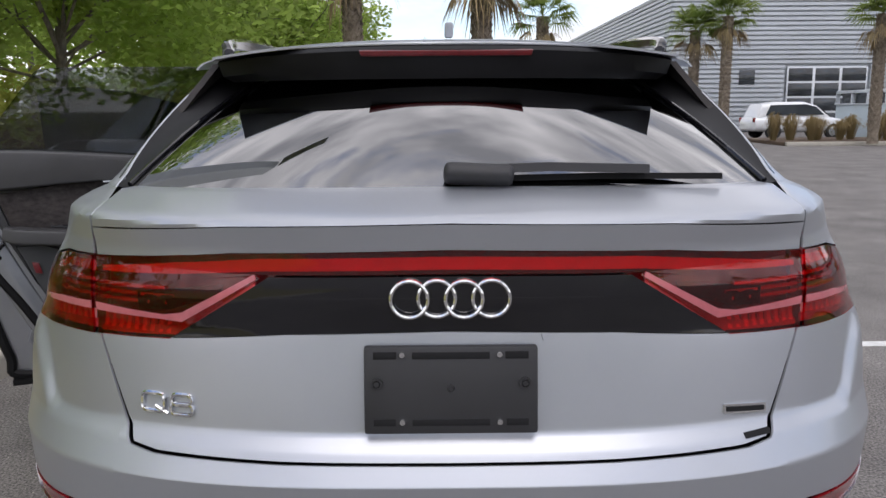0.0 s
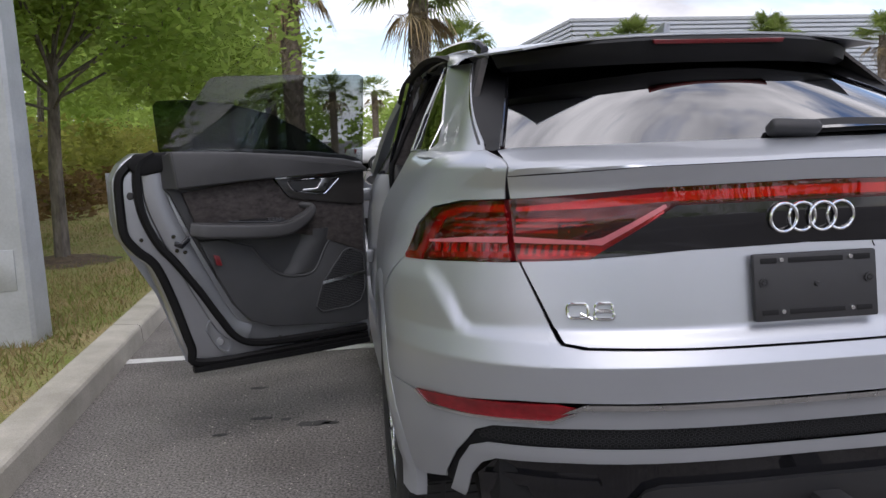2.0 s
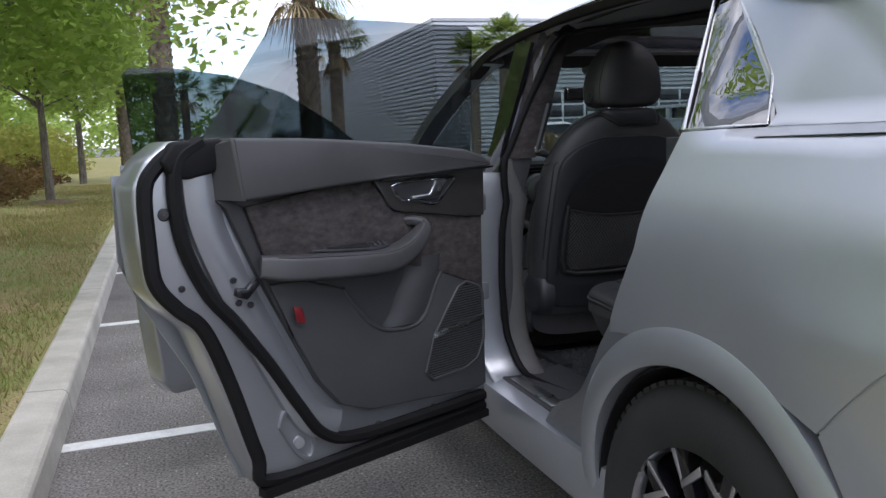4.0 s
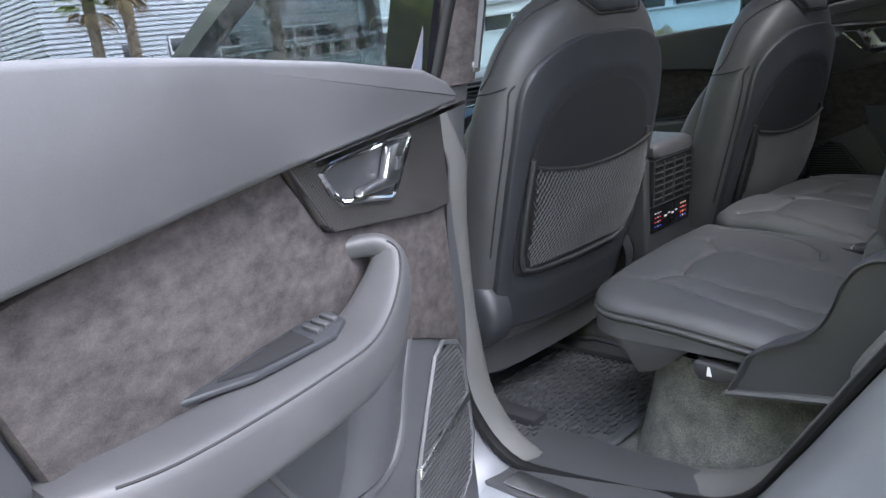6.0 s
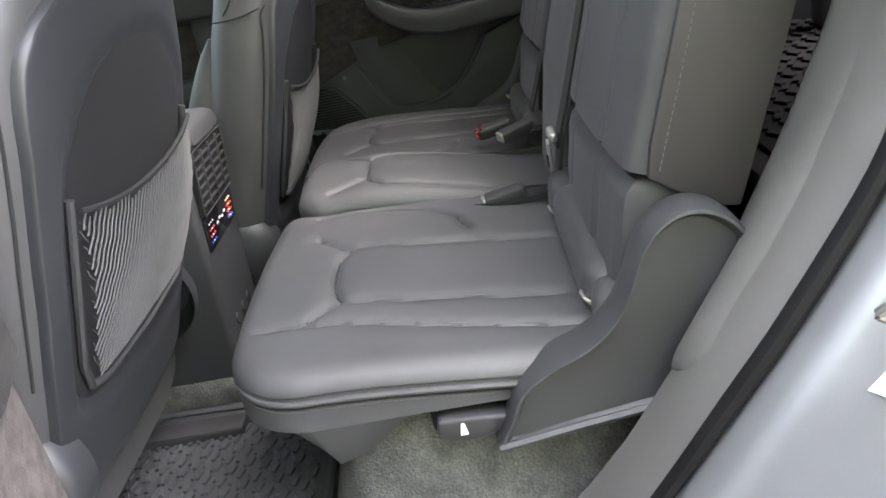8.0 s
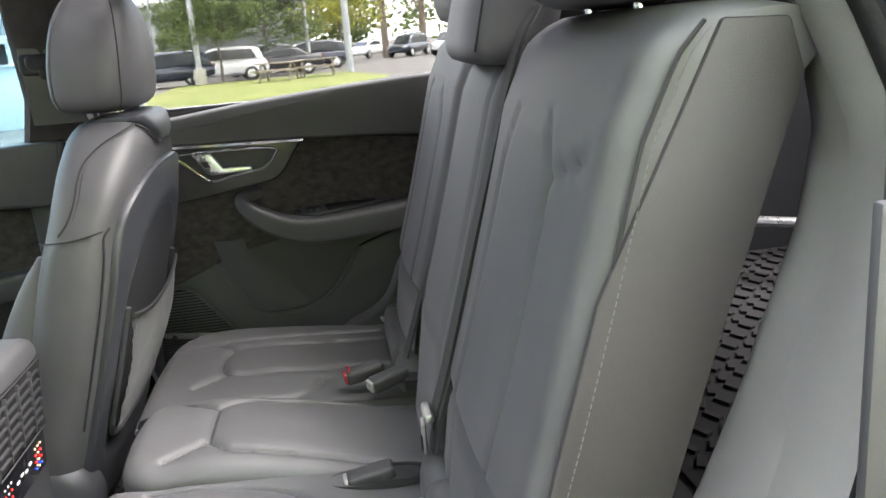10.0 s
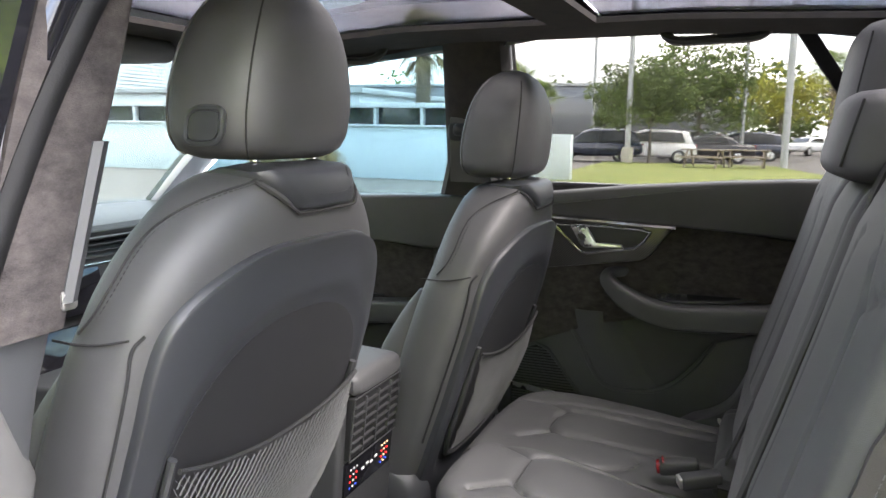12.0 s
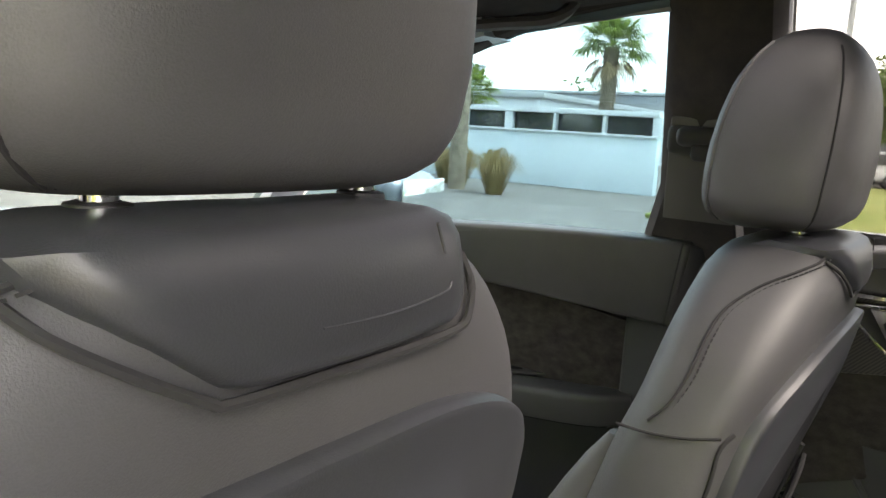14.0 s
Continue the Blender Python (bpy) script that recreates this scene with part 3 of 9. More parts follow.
part("guide", panel([(X(0, 1.201), X(0, 1.224)), (X(0.35, 1.197), X(0.35, 1.220)), (X(0.52, 1.186), X(0.52, 1.207)), (X(0.69, 1.178), X(0.69, 1.188))], 8, 2, off=-0.008, both=True), PALE_RED, strip)
for s in (-1, 1):
    lamp = part("tail_lamp", sided(lambda: panel([(X(0.345, 1.186), X(0.35, 1.190)), (X(0.528, 1.064), X(0.53, 1.176)), (X(0.692, 1.058), X(0.697, 1.158))], 10, 6, off=0.001), s), RED_LENS, gate, "red glass tail lamp")
    lamp.visible_shadow = False
    part("arrow", sided(lambda: panel([(X(0.36, 1.170), X(0.36, 1.186)), (X(0.52, 1.070), X(0.50, 1.112)), (X(0.60, 1.066), X(0.56, 1.086)), (X(0.692, 1.062), X(0.692, 1.074))], 8, 3, off=-0.008), s), RED_INNER, lamp)
    for k in range(9):
        x = 0.530 + k * 0.018
        part("light_bar", sided(lambda: panel([(X(x + 0.004, 1.072), X(x, 1.098)), (X(x + 0.013, 1.072), X(x + 0.009, 1.098))], 2, 2, off=-0.008, thick=0.006), s), PALE_RED, lamp)
    part("dark_insert", sided(lambda: panel([(X(0.43, 1.150), X(0.42, 1.172)), (X(0.53, 1.118), X(0.52, 1.160)), (X(0.60, 1.114), X(0.60, 1.150))], 4, 3, off=-0.006), s), GLOSS_BLACK, lamp)
    # lens ridge, coloured pale for the sky reflection it would carry
    part("lens_sheen", sided(lambda: panel([(X(0.352, 1.184), X(0.356, 1.193)), (X(0.50, 1.098), X(0.50, 1.116)), (X(0.54, 1.101), X(0.54, 1.110)), (X(0.692, 1.104), X(0.694, 1.119))], 8, 2, off=0.0032, thick=0.003), s), LENS_SHEEN, lamp, "pale red lens ridge with its sheen painted in")
    for k in range(3):
        part("rib", sided(lambda: panel([(X(0.50 + 0.02 * k, 1.128 + k * 0.014), X(0.50 + 0.02 * k, 1.134 + k * 0.014)), (X(0.692, 1.126 + k * 0.014), X(0.692, 1.133 + k * 0.014))], 5, 1, off=-0.006, thick=0.006), s), RED_INNER, lamp)
    # lamp on the wing
    wing = [(X(0.704, 1.056), X(0.712, 1.205)), (X(0.80, 1.053), X(0.80, 1.199)), (X(0.86, 1.049), X(0.862, 1.179)), (X(0.90, 1.046), X(0.902, 1.130)), (X(0.932, 1.043), X(0.934, 1.052))]
    side_lamp = part("tail_lamp", sided(lambda: panel(wing, 8, 6, off=0.001), s), RED_LENS, car, "red glass tail lamp on the wing")
    side_lamp.visible_shadow = False
    part("housing", sided(lambda: panel(wing, 8, 5, off=-0.028), s), DARK_RED, side_lamp)
    part("guide", sided(lambda: panel([(X(0.71, 1.176), X(0.715, 1.194)), (X(0.80, 1.174), X(0.80, 1.188)), (X(0.845, 1.155), X(0.852, 1.170)), (X(0.90, 1.058), X(0.915, 1.064))], 6, 3, off=-0.006), s), RED_INNER, side_lamp)
    part("guide", sided(lambda: panel([(X(0.705, 1.066), X(0.706, 1.082)), (X(0.80, 1.062), X(0.80, 1.076)), (X(0.89, 1.056), X(0.885, 1.066))], 6, 3, off=-0.006), s), RED_INNER, side_lamp)
    part("lens_sheen", sided(lambda: panel([(X(0.708, 1.104), X(0.708, 1.119)), (X(0.80, 1.101), X(0.80, 1.114)), (X(0.878, 1.094), X(0.878, 1.100))], 8, 2, off=0.0032, thick=0.003), s), LENS_SHEEN, side_lamp, "pale red lens ridge with its sheen painted in")
    for k in range(9):
        x = 0.715 + k * 0.0185
        part("light_bar", sided(lambda: panel([(X(x + 0.004, 1.070), X(x, 1.098)), (X(x + 0.013, 1.070), X(x + 0.009, 1.098))], 2, 2, off=-0.008, thick=0.006), s), PALE_RED, side_lamp)
    for k in range(3):
        part("light_bar", sided(lambda: panel([(X(0.712, 1.125 + k * 0.015), X(0.712, 1.131 + k * 0.015)), (X(0.835 - k * 0.004, 1.122 + k * 0.015), X(0.835 - k * 0.004, 1.128 + k * 0.015))], 4, 1, off=-0.010, thick=0.006), s), RED_INNER, side_lamp)

# badge of four rings, plate holder, model badge
for k in range(4):
    c = bodyP(bx(-0.0735 + 0.049 * k, 1.15), 1.15, 0.006)
    pts = [c + Vector((0.0335 * math.cos(t), (0.006 if k % 2 else 0.0), 0.0335 * math.sin(t))) for t in [2 * math.pi * j / 40 for j in range(40)]]
    part("badge_ring", tube(pts, 0.0042, 8, True, (0, 1, 0.01)), CHROME, gate, "chrome ring")


def plate_pt(x, z, o=0.0):
    return Vector((x, 0.060 + (z - 0.985) * 0.14 - o, z))


def plate_box(x0, x1, z0, z1, o, t, r=0.004):
    return prism([plate_pt(x0, z0, o), plate_pt(x1, z0, o), plate_pt(x1, z1, o), plate_pt(x0, z1, o)], (0, t, 0), r)


holder = part("plate_holder", plate_box(-0.157, 0.157, 0.908, 1.066, 0.012, 0.016, 0.005), BLACK_PLASTIC, gate, "black plastic holder without a plate")
for x0, x1, z0, z1 in ((-0.07, 0.07, 1.044, 1.056), (-0.07, 0.07, 0.924, 0.935), (-0.14, -0.098, 1.044, 1.057), (0.098, 0.14, 1.044, 1.057), (-0.14, -0.10, 0.924, 0.936), (0.10, 0.14, 0.924, 0.936)):
    part("slot", plate_box(x0, x1, z0, z1, 0.0135, 0.003, 0.001), MAT_BLACK, holder)
for x, z in ((-0.088, 1.052), (0.088, 1.052), (-0.088, 0.931), (0.088, 0.931), (-0.134, 1.0), (0.134, 1.0), (0, 0.992)):
    big = abs(x) > 0.1
    part("screw", lathe([(0.0001, -0.004), (0.005, -0.004), (0.0065, -0.001), (0.0065, 0.004)], plate_pt(x, z, 0.013), "y", 14), BLACK_PLASTIC if big or x == 0 else CHROME, holder)
    if big:
        part("boss", lathe([(0.007, 0.0), (0.007, -0.004), (0.011, -0.004), (0.011, 0.004)], plate_pt(x, z, 0.012), "y", 18), BLACK_PLASTIC, holder)


# plain shapes where the model badge stands: a squared ring with a tail, and two stacked loops
def loop(x0, x1, z0, z1, r=0.0042):
    pts = []
    for cx, cz, a0 in ((x1 - 0.009, z1 - 0.009, 0), (x0 + 0.009, z1 - 0.009, 90), (x0 + 0.009, z0 + 0.009, 180), (x1 - 0.009, z0 + 0.009, 270)):
        for q in range(4):
            t = radians(a0 + q * 30)
            px, pz = cx + 0.009 * math.cos(t), cz + 0.009 * math.sin(t)
            pts.append(bodyP(bx(px, pz), pz, 0.004))
    return tube(pts, r, 6, True, (0, 1, 0.02))

part("model_badge", join(loop(-0.584, -0.538, 0.928, 0.961), tube([bodyP(bx(-0.556, 0.938), 0.938, 0.004), bodyP(bx(-0.530, 0.925), 0.925, 0.004)], 0.004, 6)), CHROME, gate, "chrome model badge")
part("model_badge", join(loop(-0.522, -0.482, 0.943, 0.962), loop(-0.524, -0.480, 0.925, 0.945)), CHROME, gate, "chrome model badge")
part("drive_badge", panel([(X(0.512, 0.917), X(0.512, 0.935)), (X(0.604, 0.910), X(0.604, 0.928))], 6, 2, off=0.004), CHROME, gate, "small chrome script badge")
part("badge_bar", panel([(X(0.518, 0.921), X(0.518, 0.930)), (X(0.598, 0.915), X(0.598, 0.924))], 6, 2, off=0.006), MAT_BLACK, gate)
part("badge_bar", panel([(X(-0.60, 0.876), X(-0.60, 0.884)), (X(-0.545, 0.873), X(-0.545, 0.881))], 4, 1, off=0.003), MAT_BLACK, gate)
part("camera_recess", panel([(X(-0.17, 1.069), X(-0.165, 1.082)), (X(0.17, 1.069), X(0.165, 1.082))], 6, 2, off=0.003), BLACK_PLASTIC, gate)

# rear window, spoiler and wiper
def glass_pt(t, f):
    """The raked rear window: t across from -1 to 1, f from the sill up to the roof."""
    p0 = bodyP(bx(0.690 * abs(t), 1.333 - 0.004 * t * t), 1.333 - 0.004 * t * t, -0.004)
    p1 = V(0.523 * abs(t), 0.655 + 0.385 * abs(t) ** 2.4, 1.586 - 0.006 * t * t)
    p = p0.lerp(p1, f) + V(0, -0.012, 0.012) * math.sin(math.pi * f)
    return V(math.copysign(p.x, t), p.y, p.z)


rear_glass = part("rear_window", solid(grid([[glass_pt(i / 20 - 1, j / 12) for i in range(41)] for j in range(13)]), 0.004), REAR_GLASS, gate, "dark tinted rear window")
rear_glass.visible_shadow = False
for s in (-1, 1):
    part("window_trim", tube([glass_pt(s * 0.992, j / 24) + V(0, -0.004, 0.003) for j in range(25)], 0.006, 8), GLOSS_BLACK, gate)

# the spoiler's section, as (y, z) at the middle and (x, y, z) at its ends
SPOILER = [((0.98, 1.668), (0.600, 1.15, 1.645)), ((0.68, 1.646), (0.602, 0.98, 1.632)), ((0.565, 1.630), (0.606, 0.877, 1.619)), ((0.552, 1.620), (0.607, 0.862, 1.611)), ((0.556, 1.606), (0.602, 0.860, 1.598)),
           ((0.562, 1.582), (0.592, 0.852, 1.574)), ((0.574, 1.556), (0.570, 0.868, 1.560)), ((0.64, 1.584), (0.556, 0.94, 1.574)), ((0.90, 1.635), (0.55, 1.05, 1.600))]


def spoiler_pt(row, t, up=0.0):
    (yc, zc), (xs, ys, zs) = row
    k = abs(t)
    return V(xs * t, yc + (ys - yc) * k ** 2.6, zc + (zs - zc) * k ** 2.5 + up)


part("spoiler", grid([[spoiler_pt(r, j / 28 - 1) for r in SPOILER] for j in range(57)], wrap_u=True, cap=True), SPOILER_BLACK, gate, "black roof spoiler")
lip = [[spoiler_pt(r, j / 28 - 1, 0.0045) for j in range(57)] for r in (((1.02, 1.672), (0.602, 1.19, 1.650)), SPOILER[0], SPOILER[1], ((0.61, 1.638), (0.605, 0.92, 1.624)), ((0.570, 1.6315), (0.607, 0.883, 1.6205)))]
part("spoiler_top", solid(grid(lip), 0.003), PAINT, gate, "silver top of the spoiler")
for s in (-1, 1):
    upper = spline([V(s * 0.603, 1.19, 1.654), V(s * 0.606, 1.05, 1.642), V(s * 0.608, 0.95, 1.631), V(s * 0.608, 0.885, 1.620)], 12)
    lower = spline([V(s * 0.640, 1.09, 1.628), V(s * 0.628, 1.02, 1.604), V(s * 0.620, 0.95, 1.600), V(s * 0.612, 0.885, 1.610)], 12)
    part("spoiler_side", solid(grid([[u.lerp(l, q / 5) + V(s * 0.006, 0, 0) * math.sin(math.pi * q / 5) for q in range(6)] for u, l in zip(upper, lower)]), 0.003), PAINT, gate, "silver end of the spoiler")
part("brake_light", prism([V(-0.20, 0.548, 1.618), V(0.20, 0.548, 1.618), V(0.195, 0.552, 1.606), V(-0.195, 0.552, 1.606)], (0, 0.02, 0.004), 0.002), DARK_RED, gate, "dark red high brake light")
wiper = part("wiper", join(rbox((0.06, 0.262, 1.358), (0.14, 0.05, 0.036), 0.014, 3, pose(0, 0, 0, -32, 3, 0).to_3x3().to_4x4()),
                           sweep([V(0.0, 0.262, 1.366), V(0.20, 0.268, 1.372), V(0.40, 0.275, 1.366)], [(-0.012, -0.008), (0.012, -0.008), (0.009, 0.009), (-0.009, 0.009)])), BLACK_PLASTIC, gate, "black rear wiper")
part("blade", sweep([V(0.06, 0.278, 1.348), V(0.30, 0.285, 1.352), V(0.56, 0.31, 1.348)], [(-0.006, -0.006), (0.006, -0.006), (0.004, 0.006), (-0.004, 0.006)]), RUBBER, wiper)

# wings, pillars and roof
ROOF_TAB = [(0.45, 1.632), (0.8, 1.664), (1.2, 1.695), (1.8, 1.712), (2.4, 1.703), (2.9, 1.662), (3.05, 1.640)]


def roofP(x, y, off=0.0):
    return Vector((x, y, interp(y, ROOF_TAB) + off - interp(y, [(0.9, 0.058), (1.35, 0.030)]) * (abs(x) / 0.66) ** 2.6))


quarter = [(X(0.708, 1.209), X(0.706, 1.262)), (X(0.80, 1.203), X(0.70, 1.305)), (X(0.864, 1.183), X(0.722, 1.326)), (X(0.904, 1.134), Y(0.42, 1.325)), (X(0.936, 1.046), Y(0.55, 1.323)),
           (Y(0.59, 0.953), Y(0.66, 1.321)), (Y(0.695, 0.833), Y(0.75, 1.320)), (Y(0.80, 0.862), Y(0.84, 1.319)), (Y(0.95, 0.900), Y(0.96, 1.318)), (Y(1.10, 0.902), Y(1.06, 1.317)),
           (Y(1.20, 0.872), Y(1.15, 1.316)), (Y(1.26, 0.863), Y(1.265, 1.312)), (Y(1.29, 0.860), Y(1.245, 1.18)), (Y(1.32, 0.856), Y(1.262, 1.06)), (Y(1.35, 0.850), Y(1.345, 0.885))]
pillar = [(X(0.724, 1.326), Y(0.985, 1.602)), (Y(0.44, 1.325), Y(1.02, 1.606)), (Y(0.60, 1.323), Y(1.06, 1.609)), (Y(0.80, 1.321), Y(1.12, 1.613)), (Y(0.95, 1.320), Y(1.19, 1.616)), (Y(1.035, 1.319), Y(1.27, 1.62))]


def arch(yc, r0, r1, off, s):
    rows = []
    for k in range(41):
        t = radians(-8 + 196 * k / 40)
        c, sn = math.cos(t), math.sin(t)
        row = []
        for r, o in ((r0, -0.05), (r0, 0.008), (r0 + 0.010, 0.014), (r1 - 0.018, 0.012), (r1, 0.001), (r1, -0.03)):
            z = AXLE_Z + r * sn
            y = yc + r * c
            w = interp(max(z, 0.42), W_TAB) if yc > 2 else abs(bodyP(by(y, max(z, 0.42)), max(z, 0.42)).x)
            row.append(Vector((s * (w + o + off), y, z)))
        rows.append(row)
    return grid(rows)


for s in (-1, 1):
    part("rear_wing", sided(lambda: panel(quarter, 7, 16), s), PAINT, car)
    part("rear_pillar", sided(lambda: panel(pillar, 6, 12), s), PAINT, car)
    part("shoulder_flange", sided(lambda: panel([(Y(0.44, 1.305), Y(0.46, 1.345)), (Y(0.70, 1.305), Y(0.72, 1.345)), (Y(1.03, 1.30), Y(1.05, 1.34))], 8, 4, off=-0.003), s), PAINT, car)
    fin = []
    for j in range(25):
        f = j / 24
        kind, v, z = between(X(0.726, 1.327), Y(0.985, 1.602), f)
        o = bodyP(bx(v, z) if kind == "x" else by(v, z), z, -0.001)
        g = glass_pt(0.99, min(1.0, f * 1.02))
        fin.append([V(s * (o.x + (g.x - o.x) * q / 6), o.y + (g.y - o.y) * q / 6, o.z + (g.z - o.z) * q / 6 - 0.004 * math.sin(math.pi * q / 6)) for q in range(7)])
    part("pillar_fin", solid(grid(fin), 0.003), SPOILER_BLACK, car, "black blade beside the rear window")
    part("pillar_seam", sided(lambda: panel([(X(0.727, 1.328), Y(0.985, 1.6035)), (X(0.733, 1.328), Y(1.003, 1.6055))], 2, 12, off=0.0012), s), GLOSS_BLACK, car)
    seam = [(X(0.90, 1.028), X(0.90, 1.062)), (X(0.936, 1.020), X(0.936, 1.062)), (Y(0.58, 0.93), Y(0.60, 0.97)), (Y(0.675, 0.815), Y(0.71, 0.855))]
    part("wing_flange", sided(lambda: panel(seam, 8, 4, off=-0.0035), s), PAINT, car)
    low = [(X(0.80, 0.69), X(0.80, 0.735)), (X(0.90, 0.68), X(0.90, 0.72)), (X(0.925, 0.68), X(0.925, 0.72)), (Y(0.50, 0.68), Y(0.50, 0.715)), (Y(0.60, 0.68), Y(0.60, 0.715))]
    part("bumper_flange", sided(lambda: panel(low, 8, 3, off=-0.004), s), PAINT, car)
    part("wheel_arch", arch(AXLE_R, 0.435, 0.515, 0.0, s), PAINT, car)
    part("wheel_arch", arch(AXLE_F, 0.435, 0.515, 0.0, s), PAINT, car)
    # quarter light behind the rear door
    q = [(Y(1.045, 1.324), Y(1.27, 1.612)), (Y(1.15, 1.322), Y(1.31, 1.615)), (Y(1.262, 1.318), Y(1.345, 1.617))]
    pane = part("quarter_window", sided(lambda: panel(q, 4, 8, off=-0.008, thick=0.004), s), REAR_GLASS, car, "dark quarter window")
    pane.visible_shadow = False
    edge = [bodyP(by(y, z), z, 0.0) for y, z in ((1.045, 1.322), (1.15, 1.32), (1.265, 1.316), (1.30, 1.45), (1.35, 1.618), (1.27, 1.616), (1.18, 1.52), (1.10, 1.42))]
    part("window_bead", tube([Vector((p.x * s, p.y, p.z)) for p in edge], 0.0045, 6, True), ALU, car, "bright window bead")
    # wheel housing
    rows = []
    for k in range(25):
        t = radians(-10 + 200 * k / 24)
        rows.append([Vector((s * x, AXLE_R + 0.43 * math.cos(t), AXLE_Z + 0.43 * math.sin(t))) for x in (0.95, 0.80, 0.60)])
    part("wheel_liner", solid(grid(rows), 0.004), MAT_BLACK, car)
    # sill
    sill = [(-0.03, -0.10), (0.05, -0.10), (0.075, -0.04), (0.06, 0.06), (0.0, 0.075), (-0.05, 0.07)]
    part("sill", sweep([V(s * 0.885, 1.43, 0.405), V(s * 0.895, 2.0, 0.405), V(s * 0.90, 2.8, 0.405), V(s * 0.90, 3.60, 0.405)], [(x * s, y) for x, y in sill]), PAINT, car)
    # roof rail
    rail = spline([V(s * 0.605, 0.98, 1.645), V(s * 0.628, 1.08, 1.678), V(s * 0.645, 1.6, 1.708), V(s * 0.640, 2.2, 1.706), V(s * 0.615, 2.75, 1.668), V(s * 0.60, 2.86, 1.640)], 30)
    part("roof_rail", sweep(rail, [(-0.012, -0.022), (0.012, -0.022), (0.014, 0.004), (0.006, 0.012), (-0.006, 0.012), (-0.014, 0.004)]), GLOSS_BLACK, car, "black roof rail")


def roof_skin(y0, y1, x0, x1, off=0.0, nx=16, ny=16):
    return solid(grid([[roofP(x0 + (x1 - x0) * i / nx, y0 + (y1 - y0) * j / ny, off) for i in range(nx + 1)] for j in range(ny + 1)]), 0.006)


roof_rear = []
for j in range(15):
    y = 0.64 + 0.56 * j / 14
    hw = interp(y, [(0.64, 0.560), (0.80, 0.600), (1.0, 0.645), (1.2, 0.660)])
    roof_rear.append([roofP(hw * t, y) for t in [i / 12 - 1 for i in range(25)]])
part("roof", solid(grid(roof_rear), 0.006), PAINT, car)
part("roof", roof_skin(2.80, 3.02, -0.64, 0.64), PAINT, car)
for s in (-1, 1):
    part("roof", roof_skin(1.20, 2.80, s * 0.47, s * 0.660), PAINT, car)
CANT = [(0.98, 1.600), (1.12, 1.610), (1.27, 1.618), (1.37, 1.642), (1.55, 1.664), (1.85, 1.676), (2.12, 1.671), (2.25, 1.652), (2.50, 1.632), (2.75, 1.604), (2.90, 1.572)]
for s in (-1, 1):
    outer, inner = [], []
    for y in np.linspace(0.985, 2.88, 40):
        zl = interp(y, CANT)
        up = roofP(s * interp(y, [(0.98, 0.643), (1.2, 0.658), (2.8, 0.658), (2.9, 0.640)]), y, -0.001)
        lo = V(s * (width(zl) + 0.004), y, zl)
        outer.append([lo.lerp(up, q / 5) + V(s * 0.008 * math.sin(math.pi * q / 5), 0, 0.004 * math.sin(math.pi * q / 5)) for q in range(6)])
        inner.append([p - V(s * 0.005, 0, 0.002) for p in outer[-1]])
    part("cant_rail", shell(outer, inner), PAINT, car)
pano = part("glass_roof", roof_skin(1.204, 1.98, -0.466, 0.466, -0.004), PANO, car, "dark panoramic glass roof")
pano.visible_shadow = False
pano2 = part("glass_roof", roof_skin(2.06, 2.796, -0.466, 0.466, -0.004), PANO, car, "dark panoramic glass roof")
pano2.visible_shadow = False
part("roof_beam", roof_skin(1.984, 2.056, -0.466, 0.466, -0.006), GLOSS_BLACK, car)
fin = part("antenna_fin", prism([V(0.0, 0.95, 1.68), V(0.0, 0.94, 1.722), V(0.0, 0.965, 1.720), V(0.0, 1.09, 1.69)], (0.024, 0, 0), 0.006), PAINT, car)


# front of the car
def nose_panel(pairs, k=6, m=6, off=0.0, thick=0.004):
    bm = panel(pairs, k, m, off, thick, both=True)
    for v in bm.verts:
        v.co.y = 5.0 - v.co.y
    return bm


part("front_bumper", nose_panel([(X(0, 0.32), X(0, 0.58)), (X(0.55, 0.32), X(0.55, 0.66)), (X(0.80, 0.36), X(0.80, 0.84)), (Y(0.40, 0.40), Y(0.40, 0.84)), (Y(0.50, 0.42), Y(0.58, 0.80))]), PAINT, car)
grille = part("grille", nose_panel([(X(0, 0.56), X(0, 1.0)), (X(0.40, 0.56), X(0.40, 1.0)), (X(0.52, 0.66), X(0.50, 0.94))], off=-0.01), MAT_BLACK, car, "black octagonal grille")
for k in range(-4, 5):
    part("grille_bar", rbox((k * 0.10, 4.925, 0.78), (0.016, 0.03, 0.38), 0.004), ALU, grille)
